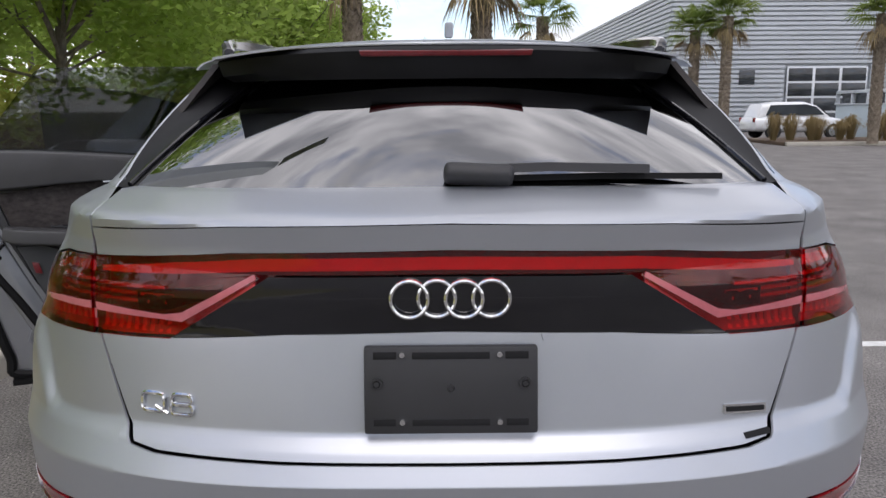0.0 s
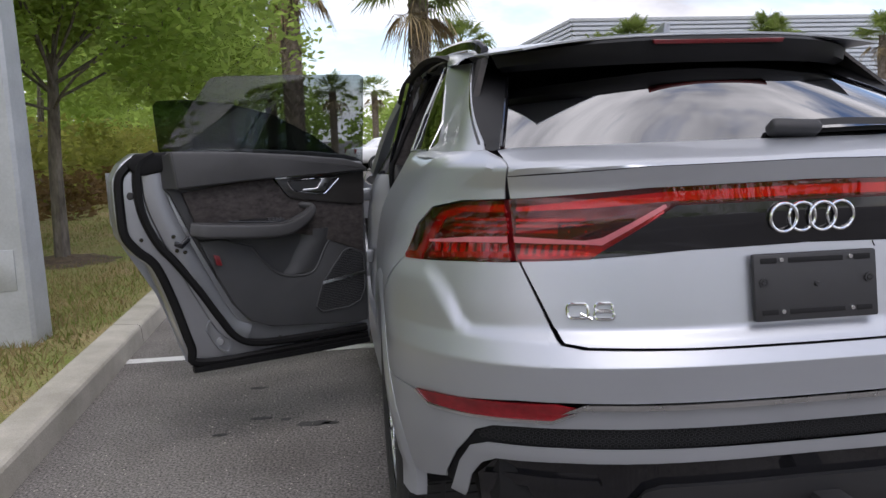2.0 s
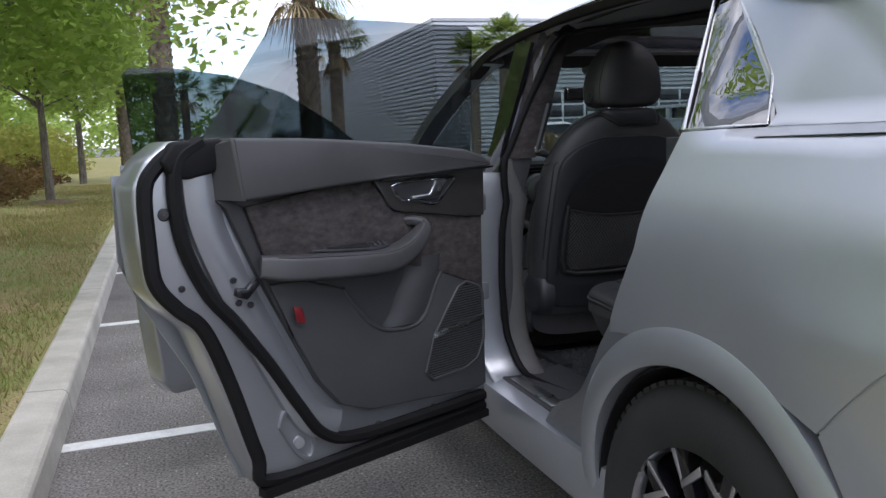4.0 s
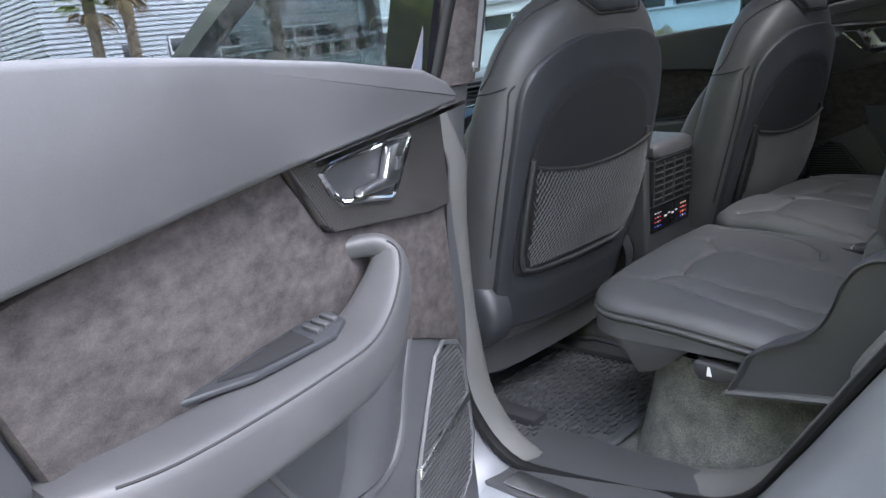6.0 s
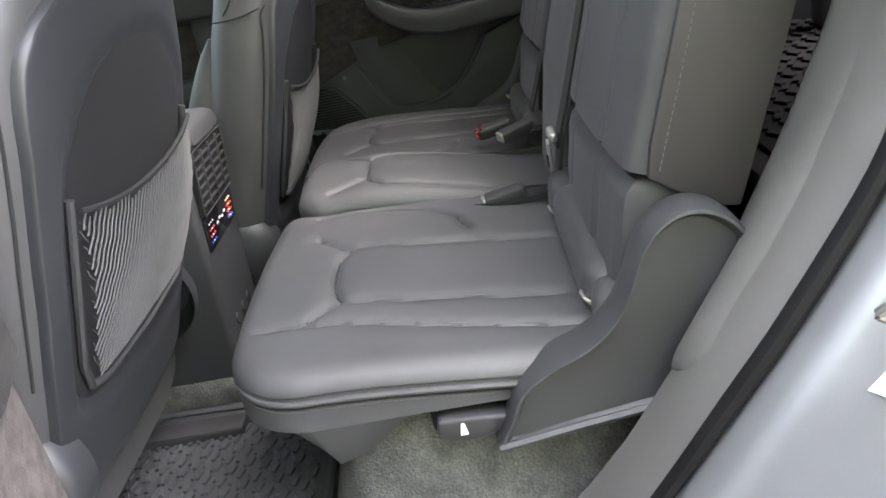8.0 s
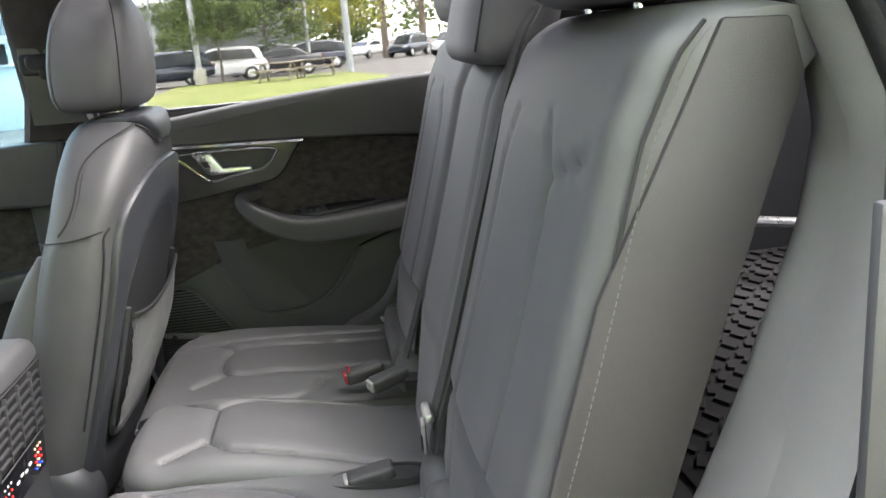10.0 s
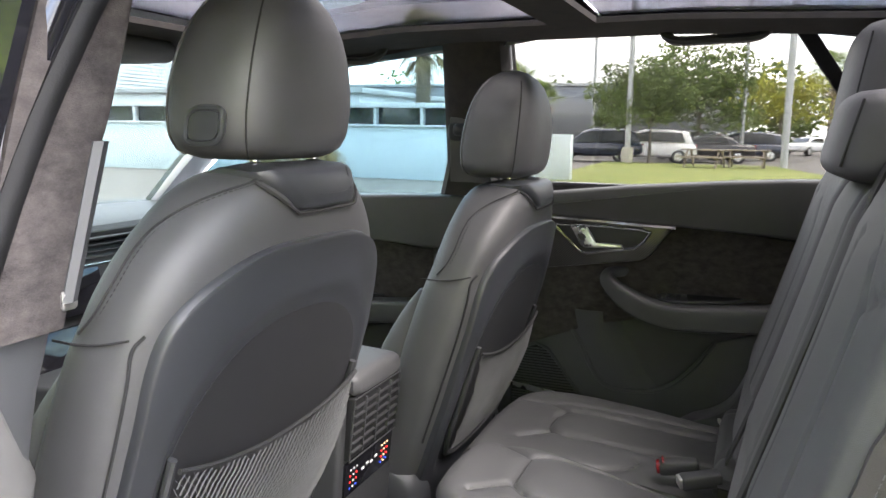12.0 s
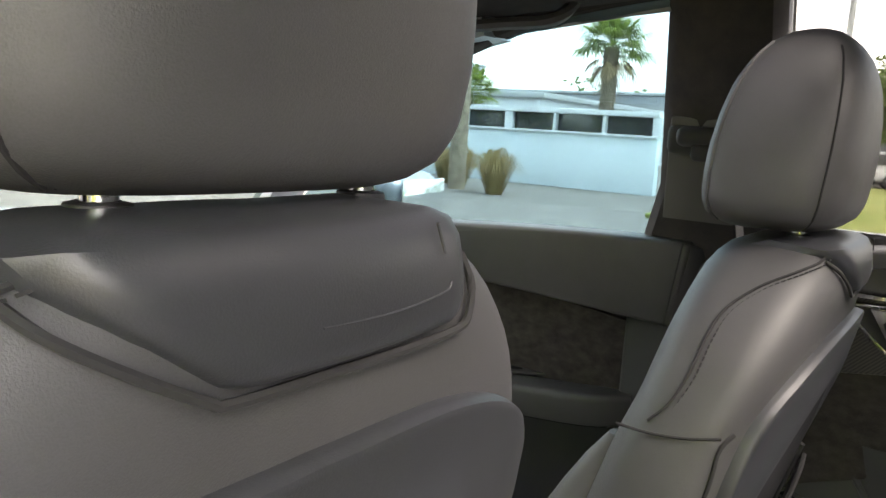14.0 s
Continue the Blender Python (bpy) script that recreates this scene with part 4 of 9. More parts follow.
for s in (-1, 1):
    hl = [(X(0.56, 0.87), X(0.54, 0.96)), (X(0.75, 0.86), X(0.74, 0.97)), (Y(0.42, 0.86), Y(0.46, 0.97))]
    def head():
        bm = panel(hl, 6, 4, off=0.004)
        for v in bm.verts:
            v.co.y = 5.0 - v.co.y
        return mirror_bm(bm) if s < 0 else bm
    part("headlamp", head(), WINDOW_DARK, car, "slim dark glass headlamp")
    rows = []
    for k in range(26):
        y = 3.42 + k * 0.054
        d = (y - AXLE_F) / 0.50
        zl = AXLE_Z + 0.50 * math.sqrt(1 - d * d) if abs(d) < 1 else 0.44
        zt = interp(y, [(3.42, 1.16), (4.0, 1.10), (4.5, 1.04), (4.80, 0.98)])
        wx = interp(y, [(3.42, 0.0), (4.3, 0.0), (4.60, 0.05), (4.80, 0.14)])
        rows.append([Vector((s * (interp(min(1.05, zl + (zt - zl) * q / 8), W_TAB) - wx - (0.05 * (q / 8) ** 6)), y, zl + (zt - zl) * q / 8)) for q in range(9)])
    part("front_wing", solid(grid(rows), 0.004), PAINT, car)
hood = []
for j in range(17):
    y = 3.66 + j * 0.0745
    row = []
    for i in range(25):
        t = i / 12 - 1
        hw = interp(y, [(3.66, 0.90), (4.3, 0.89), (4.85, 0.74)])
        row.append(Vector((hw * t, y - 0.10 * t * t * (1 if j < 4 else 0) + (-(0.18) * t ** 4 * (j / 16)), interp(y, [(3.66, 1.185), (4.2, 1.14), (4.7, 1.05), (4.85, 1.0)]) - 0.06 * abs(t) ** 2.5 + 0.012 * (abs(abs(t) - 0.55) < 0.15))))
    hood.append(row)
part("bonnet", solid(grid(hood), 0.005), PAINT, car)
nose = []
for q in range(5):
    nose.append([hood[-1][i].lerp(V(hood[-1][i].x * 1.04, 4.955 - 0.20 * abs(i / 12 - 1) ** 4, 0.80), q / 4) for i in range(25)])
part("nose_panel", solid(grid(nose), 0.004), PAINT, car)
ws = []
for j in range(13):
    f = j / 12
    ws.append([Vector(((0.77 - 0.18 * f) * (i / 10 - 1), 3.64 - 0.66 * f - 0.12 * (i / 10 - 1) ** 2 * (1 - 0.5 * f), 1.17 + 0.47 * f - 0.03 * (i / 10 - 1) ** 2 * f + 0.02 * math.sin(math.pi * f))) for i in range(21)])
screen = part("windscreen", solid(grid(ws), 0.005), CLEAR_GLASS, car, "clear windscreen")
screen.visible_shadow = False
for s in (-1, 1):
    a = [V(s * 0.835, 3.55, 1.15), V(s * 0.76, 3.24, 1.40), V(s * 0.685, 2.93, 1.58), V(s * 0.67, 2.75, 1.625)]
    part("windscreen_pillar", sweep(spline(a, 16), [(-0.045, -0.03), (0.045, -0.03), (0.05, 0.01), (0.02, 0.03), (-0.03, 0.03)]), PAINT, car)
    # outer mirror
    mz = part("door_mirror", join(rbox((s * 1.03, 3.22, 1.24), (0.22, 0.13, 0.15), 0.05, 4), rbox((s * 0.90, 3.24, 1.17), (0.10, 0.06, 0.05), 0.015)), PAINT, car) if s > 0 else None
    if mz:
        part("mirror_glass", rbox((1.03, 3.148, 1.24), (0.18, 0.006, 0.115), 0.002), CHROME, mz)

# right-hand doors, closed
for nm, y0, y1 in (("rear_door", 1.44, 2.245), ("front_door", 2.253, 3.405)):
    rows = []
    for j in range(19):
        y = y0 + (y1 - y0) * j / 18
        yt = y if nm == "front_door" else 1.28 + (y1 - 1.28) * j / 18
        row = []
        for q in range(15):
            z = 0.47 + (0.75 if nm == "front_door" else 0.835) * q / 14
            yy = y + (yt - y) * sstep(0.75, 1.2, z)
            row.append(Vector((interp(z, W_TAB) - 0.02 * math.exp(-((z - 0.66) / 0.10) ** 2), yy, z)))
        rows.append(row)
    d = part(nm, solid(grid(rows), 0.005), PAINT, car, "closed door")
    hy = y0 + 0.16 if nm == "rear_door" else y0 + 0.20
    part("door_handle", rbox((0.988, hy, 1.06), (0.03, 0.22, 0.035), 0.012, 3), PAINT, d)


# wheels
def wheel_at(s, y, parent):
    cx = s * 0.835
    w = part("wheel", lathe([(0.262, -0.125), (0.28, -0.135), (0.335, -0.140), (0.375, -0.130), (0.396, -0.105), (0.399, -0.05), (0.399, 0.05), (0.396, 0.105), (0.375, 0.130), (0.335, 0.140), (0.282, 0.135), (0.268, 0.118)], (cx, y, AXLE_Z - 0.006), "x", 72), TYRE, parent, "low-profile road tyre")
    o = s * 0.112 + cx
    # tread ribs
    bm = bmesh.new()
    for k in range(72):
        t = 2 * math.pi * k / 72
        for sx in (-0.085, -0.03, 0.03, 0.085):
            c = Matrix.Translation((cx + sx, y, AXLE_Z - 0.006)) @ Matrix.Rotation(t + (0.03 if abs(sx) > 0.05 else 0), 4, "X") @ Matrix.Translation((0, 0, 0.398))
            bmesh.ops.create_cube(bm, size=1, matrix=c @ Matrix.Diagonal((0.045, 0.024, 0.012, 1)))
    tagged(part("tread", bm, TYRE, w, smooth=False), kind="stuff")
    part("barrel", lathe([(0.262, -s * 0.12), (0.25, -s * 0.10), (0.245, s * 0.05), (0.266, s * 0.09)], (cx, y, AXLE_Z - 0.006), "x", 72), GLOSS_BLACK, w)
    part("rim", lathe([(0.268, s * 0.09), (0.281, s * 0.128), (0.275, s * 0.132), (0.262, s * 0.114), (0.256, s * 0.095)], (cx, y, AXLE_Z - 0.006), "x", 72), ALU, w, "machined rim edge")
    part("drum", lathe([(0.001, s * 0.02), (0.17, s * 0.02), (0.19, s * 0.0), (0.24, -s * 0.02)], (cx, y, AXLE_Z - 0.006), "x", 40), DARK_TRIM, w, "dull brake disc")
    part("hub", lathe([(0.001, s * 0.115), (0.030, s * 0.115), (0.036, s * 0.108), (0.075, s * 0.095), (0.085, s * 0.06)], (cx, y, AXLE_Z - 0.006), "x", 32), GLOSS_BLACK, w)

    def polar(r, deg, h):
        t = radians(deg)
        return V(cx + s * h, y + r * math.cos(t), AXLE_Z - 0.006 + r * math.sin(t))

    for k in range(5):
        a = 90 + 72 * k
        for d in (-1, 1):
            outer = [polar(0.05, a + d * 30, 0.095), polar(0.14, a + d * 26, 0.112), polar(0.262, a + d * 24, 0.118), polar(0.262, a + d * 15, 0.118), polar(0.14, a + d * 10, 0.112), polar(0.06, a + d * 6, 0.100)]
            part("spoke", prism(outer, (-s * 0.035, 0, 0), 0.004), GLOSS_BLACK, w, "black spoke")
            face = [polar(0.10, a + d * 27, 0.106), polar(0.262, a + d * 24, 0.121), polar(0.262, a + d * 21.5, 0.121), polar(0.11, a + d * 22, 0.107)]
            part("spoke_face", prism(face, (-s * 0.006, 0, 0), 0.001), ALU, w, "machined spoke face")
            vee = [polar(0.175, a + d * 25, 0.115), polar(0.19, a + d * 24, 0.116), polar(0.235, a + d * 2, 0.119), polar(0.215, a + d * 1, 0.118)]
            part("spoke_face", prism(vee, (-s * 0.008, 0, 0), 0.001), ALU, w)
        part("lug_nut", lathe([(0.001, s * 0.105), (0.008, s * 0.105), (0.010, s * 0.09)], polar(0.056, a + 36, 0), "x", 10), STEEL, w)
    return w


for s in (-1, 1):
    for y in (AXLE_R, AXLE_F):
        wheel_at(s, y, car)
# underbody
part("underbody", rbox((0, 2.5, 0.36), (1.5, 4.2, 0.10), 0.03), MAT_BLACK, car)
part("rear_structure", rbox((0, 0.42, 0.60), (1.52, 0.46, 0.42), 0.05), MAT_BLACK, car)



# ---- doors with their inner trim ----
def flat(poly, fr, w0, w1, bevel=0.004, seg=2):
    """A polygon of (along, up) in a door's own frame, from depth w0 to w1."""
    pts = [fr(u, w0, z) for u, z in poly]
    return prism(pts, fr(0, w1, 0) - fr(0, w0, 0), bevel, seg)


def strip_bm(fr, poly, w, prof, n=40, closed=False):
    pts = [Vector((u, z, 0)) for u, z in poly]
    pts = spline(pts, n)
    nrm = (fr(0, 1, 0) - fr(0, 0, 0)).normalized()
    return sweep([fr(p.x, w, p.y) for p in pts], prof, nrm, closed)


def door_trim(fr, own, full=True):
    """The padded inner trim of a door, as parts of own."""
    main = [(0.02, 0.50), (0.08, 0.492), (0.50, 0.535), (0.60, 0.575), (0.67, 0.66), (0.735, 0.79), (0.83, 0.985), (0.905, 1.165), (0.935, 1.318), (0.60, 1.315), (0.13, 1.27), (0.02, 1.225)]
    part("trim_base", flat(main, fr, 0.0, 0.027, 0.006, 2), SOFT, own, "grey soft plastic door trim")
    lower = [(0.02, 0.50), (0.08, 0.492), (0.50, 0.535), (0.595, 0.575), (0.665, 0.66), (0.73, 0.79), (0.80, 0.955), (0.70, 0.955), (0.572, 0.912), (0.525, 0.845), (0.480, 0.795), (0.435, 0.768), (0.38, 0.757), (0.32, 0.758), (0.285, 0.775), (0.262, 0.805), (0.232, 0.865), (0.200, 0.912), (0.165, 0.905), (0.02, 0.845)]
    part("lower_trim", flat(lower, fr, 0.010, 0.042, 0.006, 3), SOFT, own, "grey soft plastic lower door trim")
    # rear-facing edge band: the darker plastic puts its shade into the colour
    edge_t = [(0.735, 0.79), (0.83, 0.985), (0.905, 1.165), (0.932, 1.19), (0.888, 1.187), (0.858, 1.166), (0.812, 1.022), (0.80, 0.96), (0.735, 0.80)]
    part("shaded_edge_trim", flat(edge_t, fr, 0.008, 0.040, 0.004, 2), DARK_TRIM, own)
    pad = [(0.905, 1.340), (0.72, 1.334), (0.59, 1.326), (0.35, 1.306), (0.125, 1.280), (0.05, 1.258), (0.012, 1.236), (0.012, 1.224), (0.459, 1.208), (0.622, 1.200), (0.886, 1.183)]
    part("upper_pad", flat(pad, fr, 0.0, 0.090, 0.009, 3), LEATHER, own, "grey leather upper door pad")
    # end face of the pad turns from the light; its shade is coloured in
    cap_f = [[fr(0.893 - 0.017 * i / 6 + (0.045 + 0.012 * i / 6) * q, 0.0915 - 0.062 * q ** 1.25, 1.3385 - 0.154 * i / 6 - (0.020 - 0.026 * i / 6) * q) for q in [j / 6 for j in range(7)]] for i in range(7)]
    cap_b = [[fr(0.893 - 0.017 * i / 6 + (0.045 + 0.012 * i / 6) * q, 0.0, 1.3385 - 0.154 * i / 6 - (0.020 - 0.026 * i / 6) * q) for q in [j / 6 for j in range(7)]] for i in range(7)]
    part("shaded_pad_end", shell(cap_f, cap_b), DARK_TRIM, own)
    rows = []
    for i in range(15):
        f = i / 14
        z = 0.765 + 0.20 * f
        u0 = interp(z, [(0.765, 0.30), (0.805, 0.262), (0.865, 0.232), (0.912, 0.20), (0.97, 0.19)])
        rows.append([fr(u0 + 0.20 * q, 0.038 - 0.020 * sstep(0.15, 1, q) + 0.016 * math.sin(math.pi * min(1, q * 1.6)) * (0.4 + 0.6 * f) * (q < 0.63), z) for q in [j / 14 for j in range(15)]])
    part("pocket_liner", solid(grid(rows), 0.003), SOFT, own)
    suede = [(0.855, 1.166), (0.806, 1.022), (0.68, 1.0), (0.45, 0.97), (0.27, 0.93), (0.14, 0.88), (0.028, 0.83), (0.022, 1.07), (0.383, 1.113), (0.459, 1.206), (0.62, 1.198)]
    part("suede_insert", flat(suede, fr, 0.03, 0.047, 0.005), ALCANTARA, own, "brown-grey suede insert")
    wood = [(0.455, 1.206), (0.40, 1.127), (0.378, 1.112), (0.33, 1.104), (0.10, 1.070), (0.022, 1.066), (0.016, 1.226)]
    part("decor_panel", flat(wood, fr, 0.04, 0.058, 0.004), CARBON, own, "dark twill decor panel")
    part("chrome_line", strip_bm(fr, [(0.462, 1.2060), (0.25, 1.2130), (0.014, 1.2215)], 0.0950, [(-0.003, -0.003), (0.003, -0.003), (0.003, 0.004), (-0.003, 0.004)], 12), CHROME, own, "chrome line")
    # pull handle in its bezel
    rim = [(0.350, 1.186), (0.335, 1.160), (0.316, 1.143), (0.25, 1.132), (0.206, 1.122), (0.19, 1.126), (0.17, 1.145), (0.128, 1.190), (0.132, 1.196), (0.24, 1.196), (0.33, 1.193)]
    rim = [(u * 1.12 + 0.005, z) for u, z in rim]
    cup = part("handle_cup", flat(rim, fr, 0.050, 0.060, 0.002), DARK_TRIM, own)
    nrm = (fr(0, 1, 0) - fr(0, 0, 0)).normalized()
    part("bezel", sweep([fr(u, 0.061, z) for u, z in rim], circle(0.0045, 8), nrm, True), CHROME, cup, "chrome bezel")
    part("lever", flat([(u * 1.12 + 0.005, z) for u, z in ((0.205, 1.192), (0.165, 1.193), (0.192, 1.142), (0.205, 1.138), (0.29, 1.142), (0.287, 1.152), (0.228, 1.154))], fr, 0.060, 0.074, 0.004), ALU, cup, "satin metal lever")
    part("lock_button", flat([(0.226, 1.174), (0.211, 1.174), (0.218, 1.158), (0.232, 1.158)], fr, 0.074, 0.077, 0.001), DARK_TRIM, cup)
    # armrest and grip
    arm = [(0.828, 1.010, 0.050), (0.76, 1.000, 0.076), (0.66, 0.992, 0.088), (0.55, 0.984, 0.092), (0.46, 0.982, 0.094), (0.390, 0.996, 0.092), (0.335, 1.024, 0.088), (0.302, 1.050, 0.082), (0.294, 1.066, 0.074), (0.304, 1.075, 0.062), (0.326, 1.079, 0.048), (0.342, 1.078, 0.030)]
    path = [fr(p.x, p.z, p.y) for p in spline([Vector(a) for a in arm], 60)]
    rows = []
    side = nrm.copy()
    for i, p in enumerate(path):
        f = i / 59
        t = (path[min(59, i + 1)] - path[max(0, i - 1)]).normalized()
        side = (side - t * side.dot(t)).normalized()
        hw = interp(f, [(0, 0.034), (0.06, 0.046), (0.35, 0.046), (0.50, 0.034), (0.62, 0.024), (0.72, 0.017), (0.85, 0.014), (1, 0.013)])
        hh = interp(f, [(0, 0.028), (0.06, 0.033), (0.35, 0.032), (0.50, 0.027), (0.62, 0.021), (0.72, 0.017), (0.85, 0.013), (1, 0.012)])
        rows.append(ring(p, side, side.cross(t), hw, hh, interp(f, [(0.0, 6.0), (0.45, 5.0), (0.7, 3.0)]), 32))
    part("armrest", grid(rows, wrap_u=True, cap=True), LEATHER, own, "padded leather armrest with pull grip")
    sp_ = [rows[i][3].lerp(rows[i][4], 0.5) for i in range(3, 46)]
    part("seam", tube(sp_, 0.0016, 5), SEAM, own)
    def on_arm(pts, t, bev=0.002):
        return prism([fr(u, w, z) for u, w, z in pts], (0, 0, t), bev)

    part("switch_panel", on_arm([(0.670, 0.046, 1.026), (0.600, 0.078, 1.021), (0.470, 0.092, 1.012), (0.425, 0.080, 1.014), (0.420, 0.060, 1.022), (0.470, 0.047, 1.024), (0.560, 0.045, 1.026)], 0.007), SHELL, own, "satin grey window switch panel")
    part("switch_tray", on_arm([(0.625, 0.054, 1.027), (0.585, 0.074, 1.023), (0.500, 0.084, 1.017), (0.495, 0.054, 1.026)], 0.0078, 0.001), MAT_BLACK, own)
    for k in range(3):
        part("window_switch", on_arm([(0.482 - k * 0.018, 0.058, 1.024), (0.482 - k * 0.018, 0.078, 1.018), (0.470 - k * 0.018, 0.078, 1.018), (0.470 - k * 0.018, 0.058, 1.024)], 0.010, 0.002), DARK_TRIM, own)
    part("pocket_lip", strip_bm(fr, [(0.572, 0.910), (0.525, 0.842), (0.480, 0.793), (0.435, 0.766), (0.38, 0.755), (0.32, 0.756), (0.283, 0.772), (0.258, 0.805), (0.229, 0.865), (0.196, 0.915)], 0.040, circle(0.007, 8), 40), SOFT, own, "rounded lip of the door pocket")
    # loudspeaker grille
    spk = [(0.135, 0.846), (0.10, 0.858), (0.045, 0.835), (0.030, 0.81), (0.030, 0.66), (0.06, 0.60), (0.12, 0.575), (0.255, 0.572), (0.283, 0.600), (0.245, 0.705), (0.18, 0.79)]
    g = part("speaker_grille", flat(spk, fr, 0.036, 0.044, 0.003), MAT_BLACK, own, "ribbed loudspeaker grille")
    part("grille_rim", sweep([fr(u, 0.046, z) for u, z in spk], circle(0.005, 6), nrm, True), SOFT, g)
    bm = bmesh.new()
    for k in range(34):
        z = 0.582 + k * 0.0079
        us = [interp(z, [(0.575, 0.255), (0.60, 0.28), (0.705, 0.243), (0.79, 0.178), (0.846, 0.132), (0.856, 0.11)]), interp(z, [(0.575, 0.12), (0.60, 0.062), (0.66, 0.034), (0.81, 0.034), (0.835, 0.05), (0.856, 0.10)])]
        c = (fr(us[0] - 0.004, 0.047, z) + fr(us[1] + 0.004, 0.047, z)) / 2
        d = fr(us[0] - 0.004, 0.047, z) - fr(us[1] + 0.004, 0.047, z)
        m = Matrix.Translation(c) @ Matrix(((d.normalized().x, nrm.x, 0, 0), (d.normalized().y, nrm.y, 0, 0), (0, 0, 1, 0), (0, 0, 0, 1))) @ Matrix.Diagonal((d.length, 0.004, 0.0036, 1))
        bmesh.ops.create_cube(bm, size=1, matrix=m)
    tagged(part("rib", bm, SOFT, g, smooth=False), kind="stuff")
    part("speaker_bar", flat([(0.248, 0.700), (0.244, 0.716), (0.030, 0.742), (0.030, 0.728)], fr, 0.044, 0.053, 0.002), ALU, g, "metal bar across the grille")


def swung(hx, hy, ux, uy):
    n = Vector((-uy, ux, 0)).normalized()
    d = Vector((ux, uy, 0)).normalized()
    return lambda u, w, z: Vector((hx, hy, 0)) + d * u + n * w + Vector((0, 0, z))


rear_fr = swung(-0.972, 2.129, -0.920, -0.392)
if rear_fr(0, 1, 0).y > 2.129:
    old = rear_fr
    rear_fr = lambda u, w, z: old(u, -w, z)


OUTLINE_FRONT = [(0.0, 0.41), (0.55, 0.40), (1.06, 0.40), (1.10, 0.46), (1.12, 0.70), (1.128, 1.0), (1.125, 1.235), (1.09, 1.295), (1.03, 1.325), (0.90, 1.32), (0.0, 1.22)]


def open_door(fr, k, z_glass, full):
    """A swung-out door: painted shell with seals, trim and frameless glass; k stretches it along."""
    def f(u, w, z):
        return fr(u * k, w - 0.022, z)

    def f_trim(u, w, z):
        return fr(u * k, w - 0.045, z)
    outline = OUTLINE_FRONT if not full else [(0.0, 0.405), (0.40, 0.398), (0.85, 0.398), (0.885, 0.49), (0.945, 0.70), (1.005, 0.865), (1.07, 0.925), (1.118, 0.995), (1.127, 1.10), (1.125, 1.235), (1.09, 1.295), (1.03, 1.338), (0.90, 1.335), (0.0, 1.262)]
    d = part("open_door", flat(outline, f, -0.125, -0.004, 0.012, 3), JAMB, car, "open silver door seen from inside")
    bow = []
    for j in range(9):
        z0 = 0.40 + 0.86 * j / 8
        r = interp(z0, [(0.40, 0.86), (0.70, 0.95), (0.93, 1.075), (1.0, 1.12), (1.24, 1.128)])
        bow.append([f(r * i / 10, -0.127 - 0.035 * math.sin(math.pi * j / 8) - 0.01 * math.exp(-((z0 - 1.02) / 0.05) ** 2), z0) for i in range(11)])
    part("outer_skin", solid(grid(bow), 0.004), PAINT, d)
    rubber = [(-0.012, -0.006), (0.022, -0.020), (0.024, 0.006), (0.012, 0.017), (-0.006, 0.014), (-0.013, 0.004)]
    part("outer_seal", strip_bm(f, [(0.02, 0.415), (0.42, 0.412), (0.825, 0.414), (0.868, 0.50), (0.925, 0.70), (0.985, 0.862), (1.05, 0.93), (1.098, 1.0), (1.106, 1.10), (1.104, 1.225), (1.075, 1.278), (1.02, 1.318), (0.95, 1.322)], 0.0, rubber, 70), RUBBER, d, "black door seal")
    part("inner_seal", strip_bm(f, [(0.03, 0.462), (0.30, 0.462), (0.56, 0.470), (0.665, 0.512), (0.735, 0.61), (0.815, 0.745), (0.90, 0.87), (0.962, 0.95), (1.008, 1.05), (1.028, 1.14), (1.030, 1.24), (1.012, 1.30), (0.955, 1.335)], 0.012, [(-0.016, -0.012), (0.016, -0.012), (0.018, 0.004), (0.010, 0.016), (-0.006, 0.017), (-0.016, 0.008)], 60), RUBBER, d, "black tubular seal")
    ridge = [(0.965, 1.262), (0.955, 1.14), (0.915, 1.02), (0.850, 0.87), (0.770, 0.70), (0.695, 0.565), (0.61, 0.515)]
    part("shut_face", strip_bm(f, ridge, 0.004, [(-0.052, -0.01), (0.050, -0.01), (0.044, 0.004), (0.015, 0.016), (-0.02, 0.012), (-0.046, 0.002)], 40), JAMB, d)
    part("corner_cover", flat([(0.925, 1.258), (1.00, 1.244), (1.04, 1.255), (1.065, 1.29), (1.03, 1.336), (0.90, 1.34)], f, -0.012, 0.026, 0.010, 3), RUBBER, d, "dark corner cover")
    part("lower_seal", strip_bm(f, [(0.02, 0.400), (0.42, 0.395), (0.86, 0.395)], 0.006, [(-0.012, -0.02), (0.012, -0.02), (0.012, 0.02), (-0.012, 0.02)], 12), RUBBER, d)
    if full:
        part("latch", flat([(0.905, 0.945), (0.872, 0.930), (0.835, 0.965), (0.842, 0.985), (0.872, 0.960), (0.90, 0.966)], f, 0.012, 0.034, 0.004), GLOSS_BLACK, d, "black door latch")
        for u, z in ((0.905, 0.985), (0.895, 0.925), (0.862, 0.915), (0.955, 1.06), (1.03, 0.98)):
            part("bolt", lathe([(0.0005, -0.004), (0.007, -0.004), (0.009, 0.002)], f(u, 0.026 if u < 0.92 else 0.002, z), "y", 12), GLOSS_BLACK, d)
        part("plug", lathe([(0.0005, -0.005), (0.012, -0.004), (0.016, 0.002)], f(1.058, 0.0, 1.165), "y", 18), BLACK_PLASTIC, d, "black rubber plug")
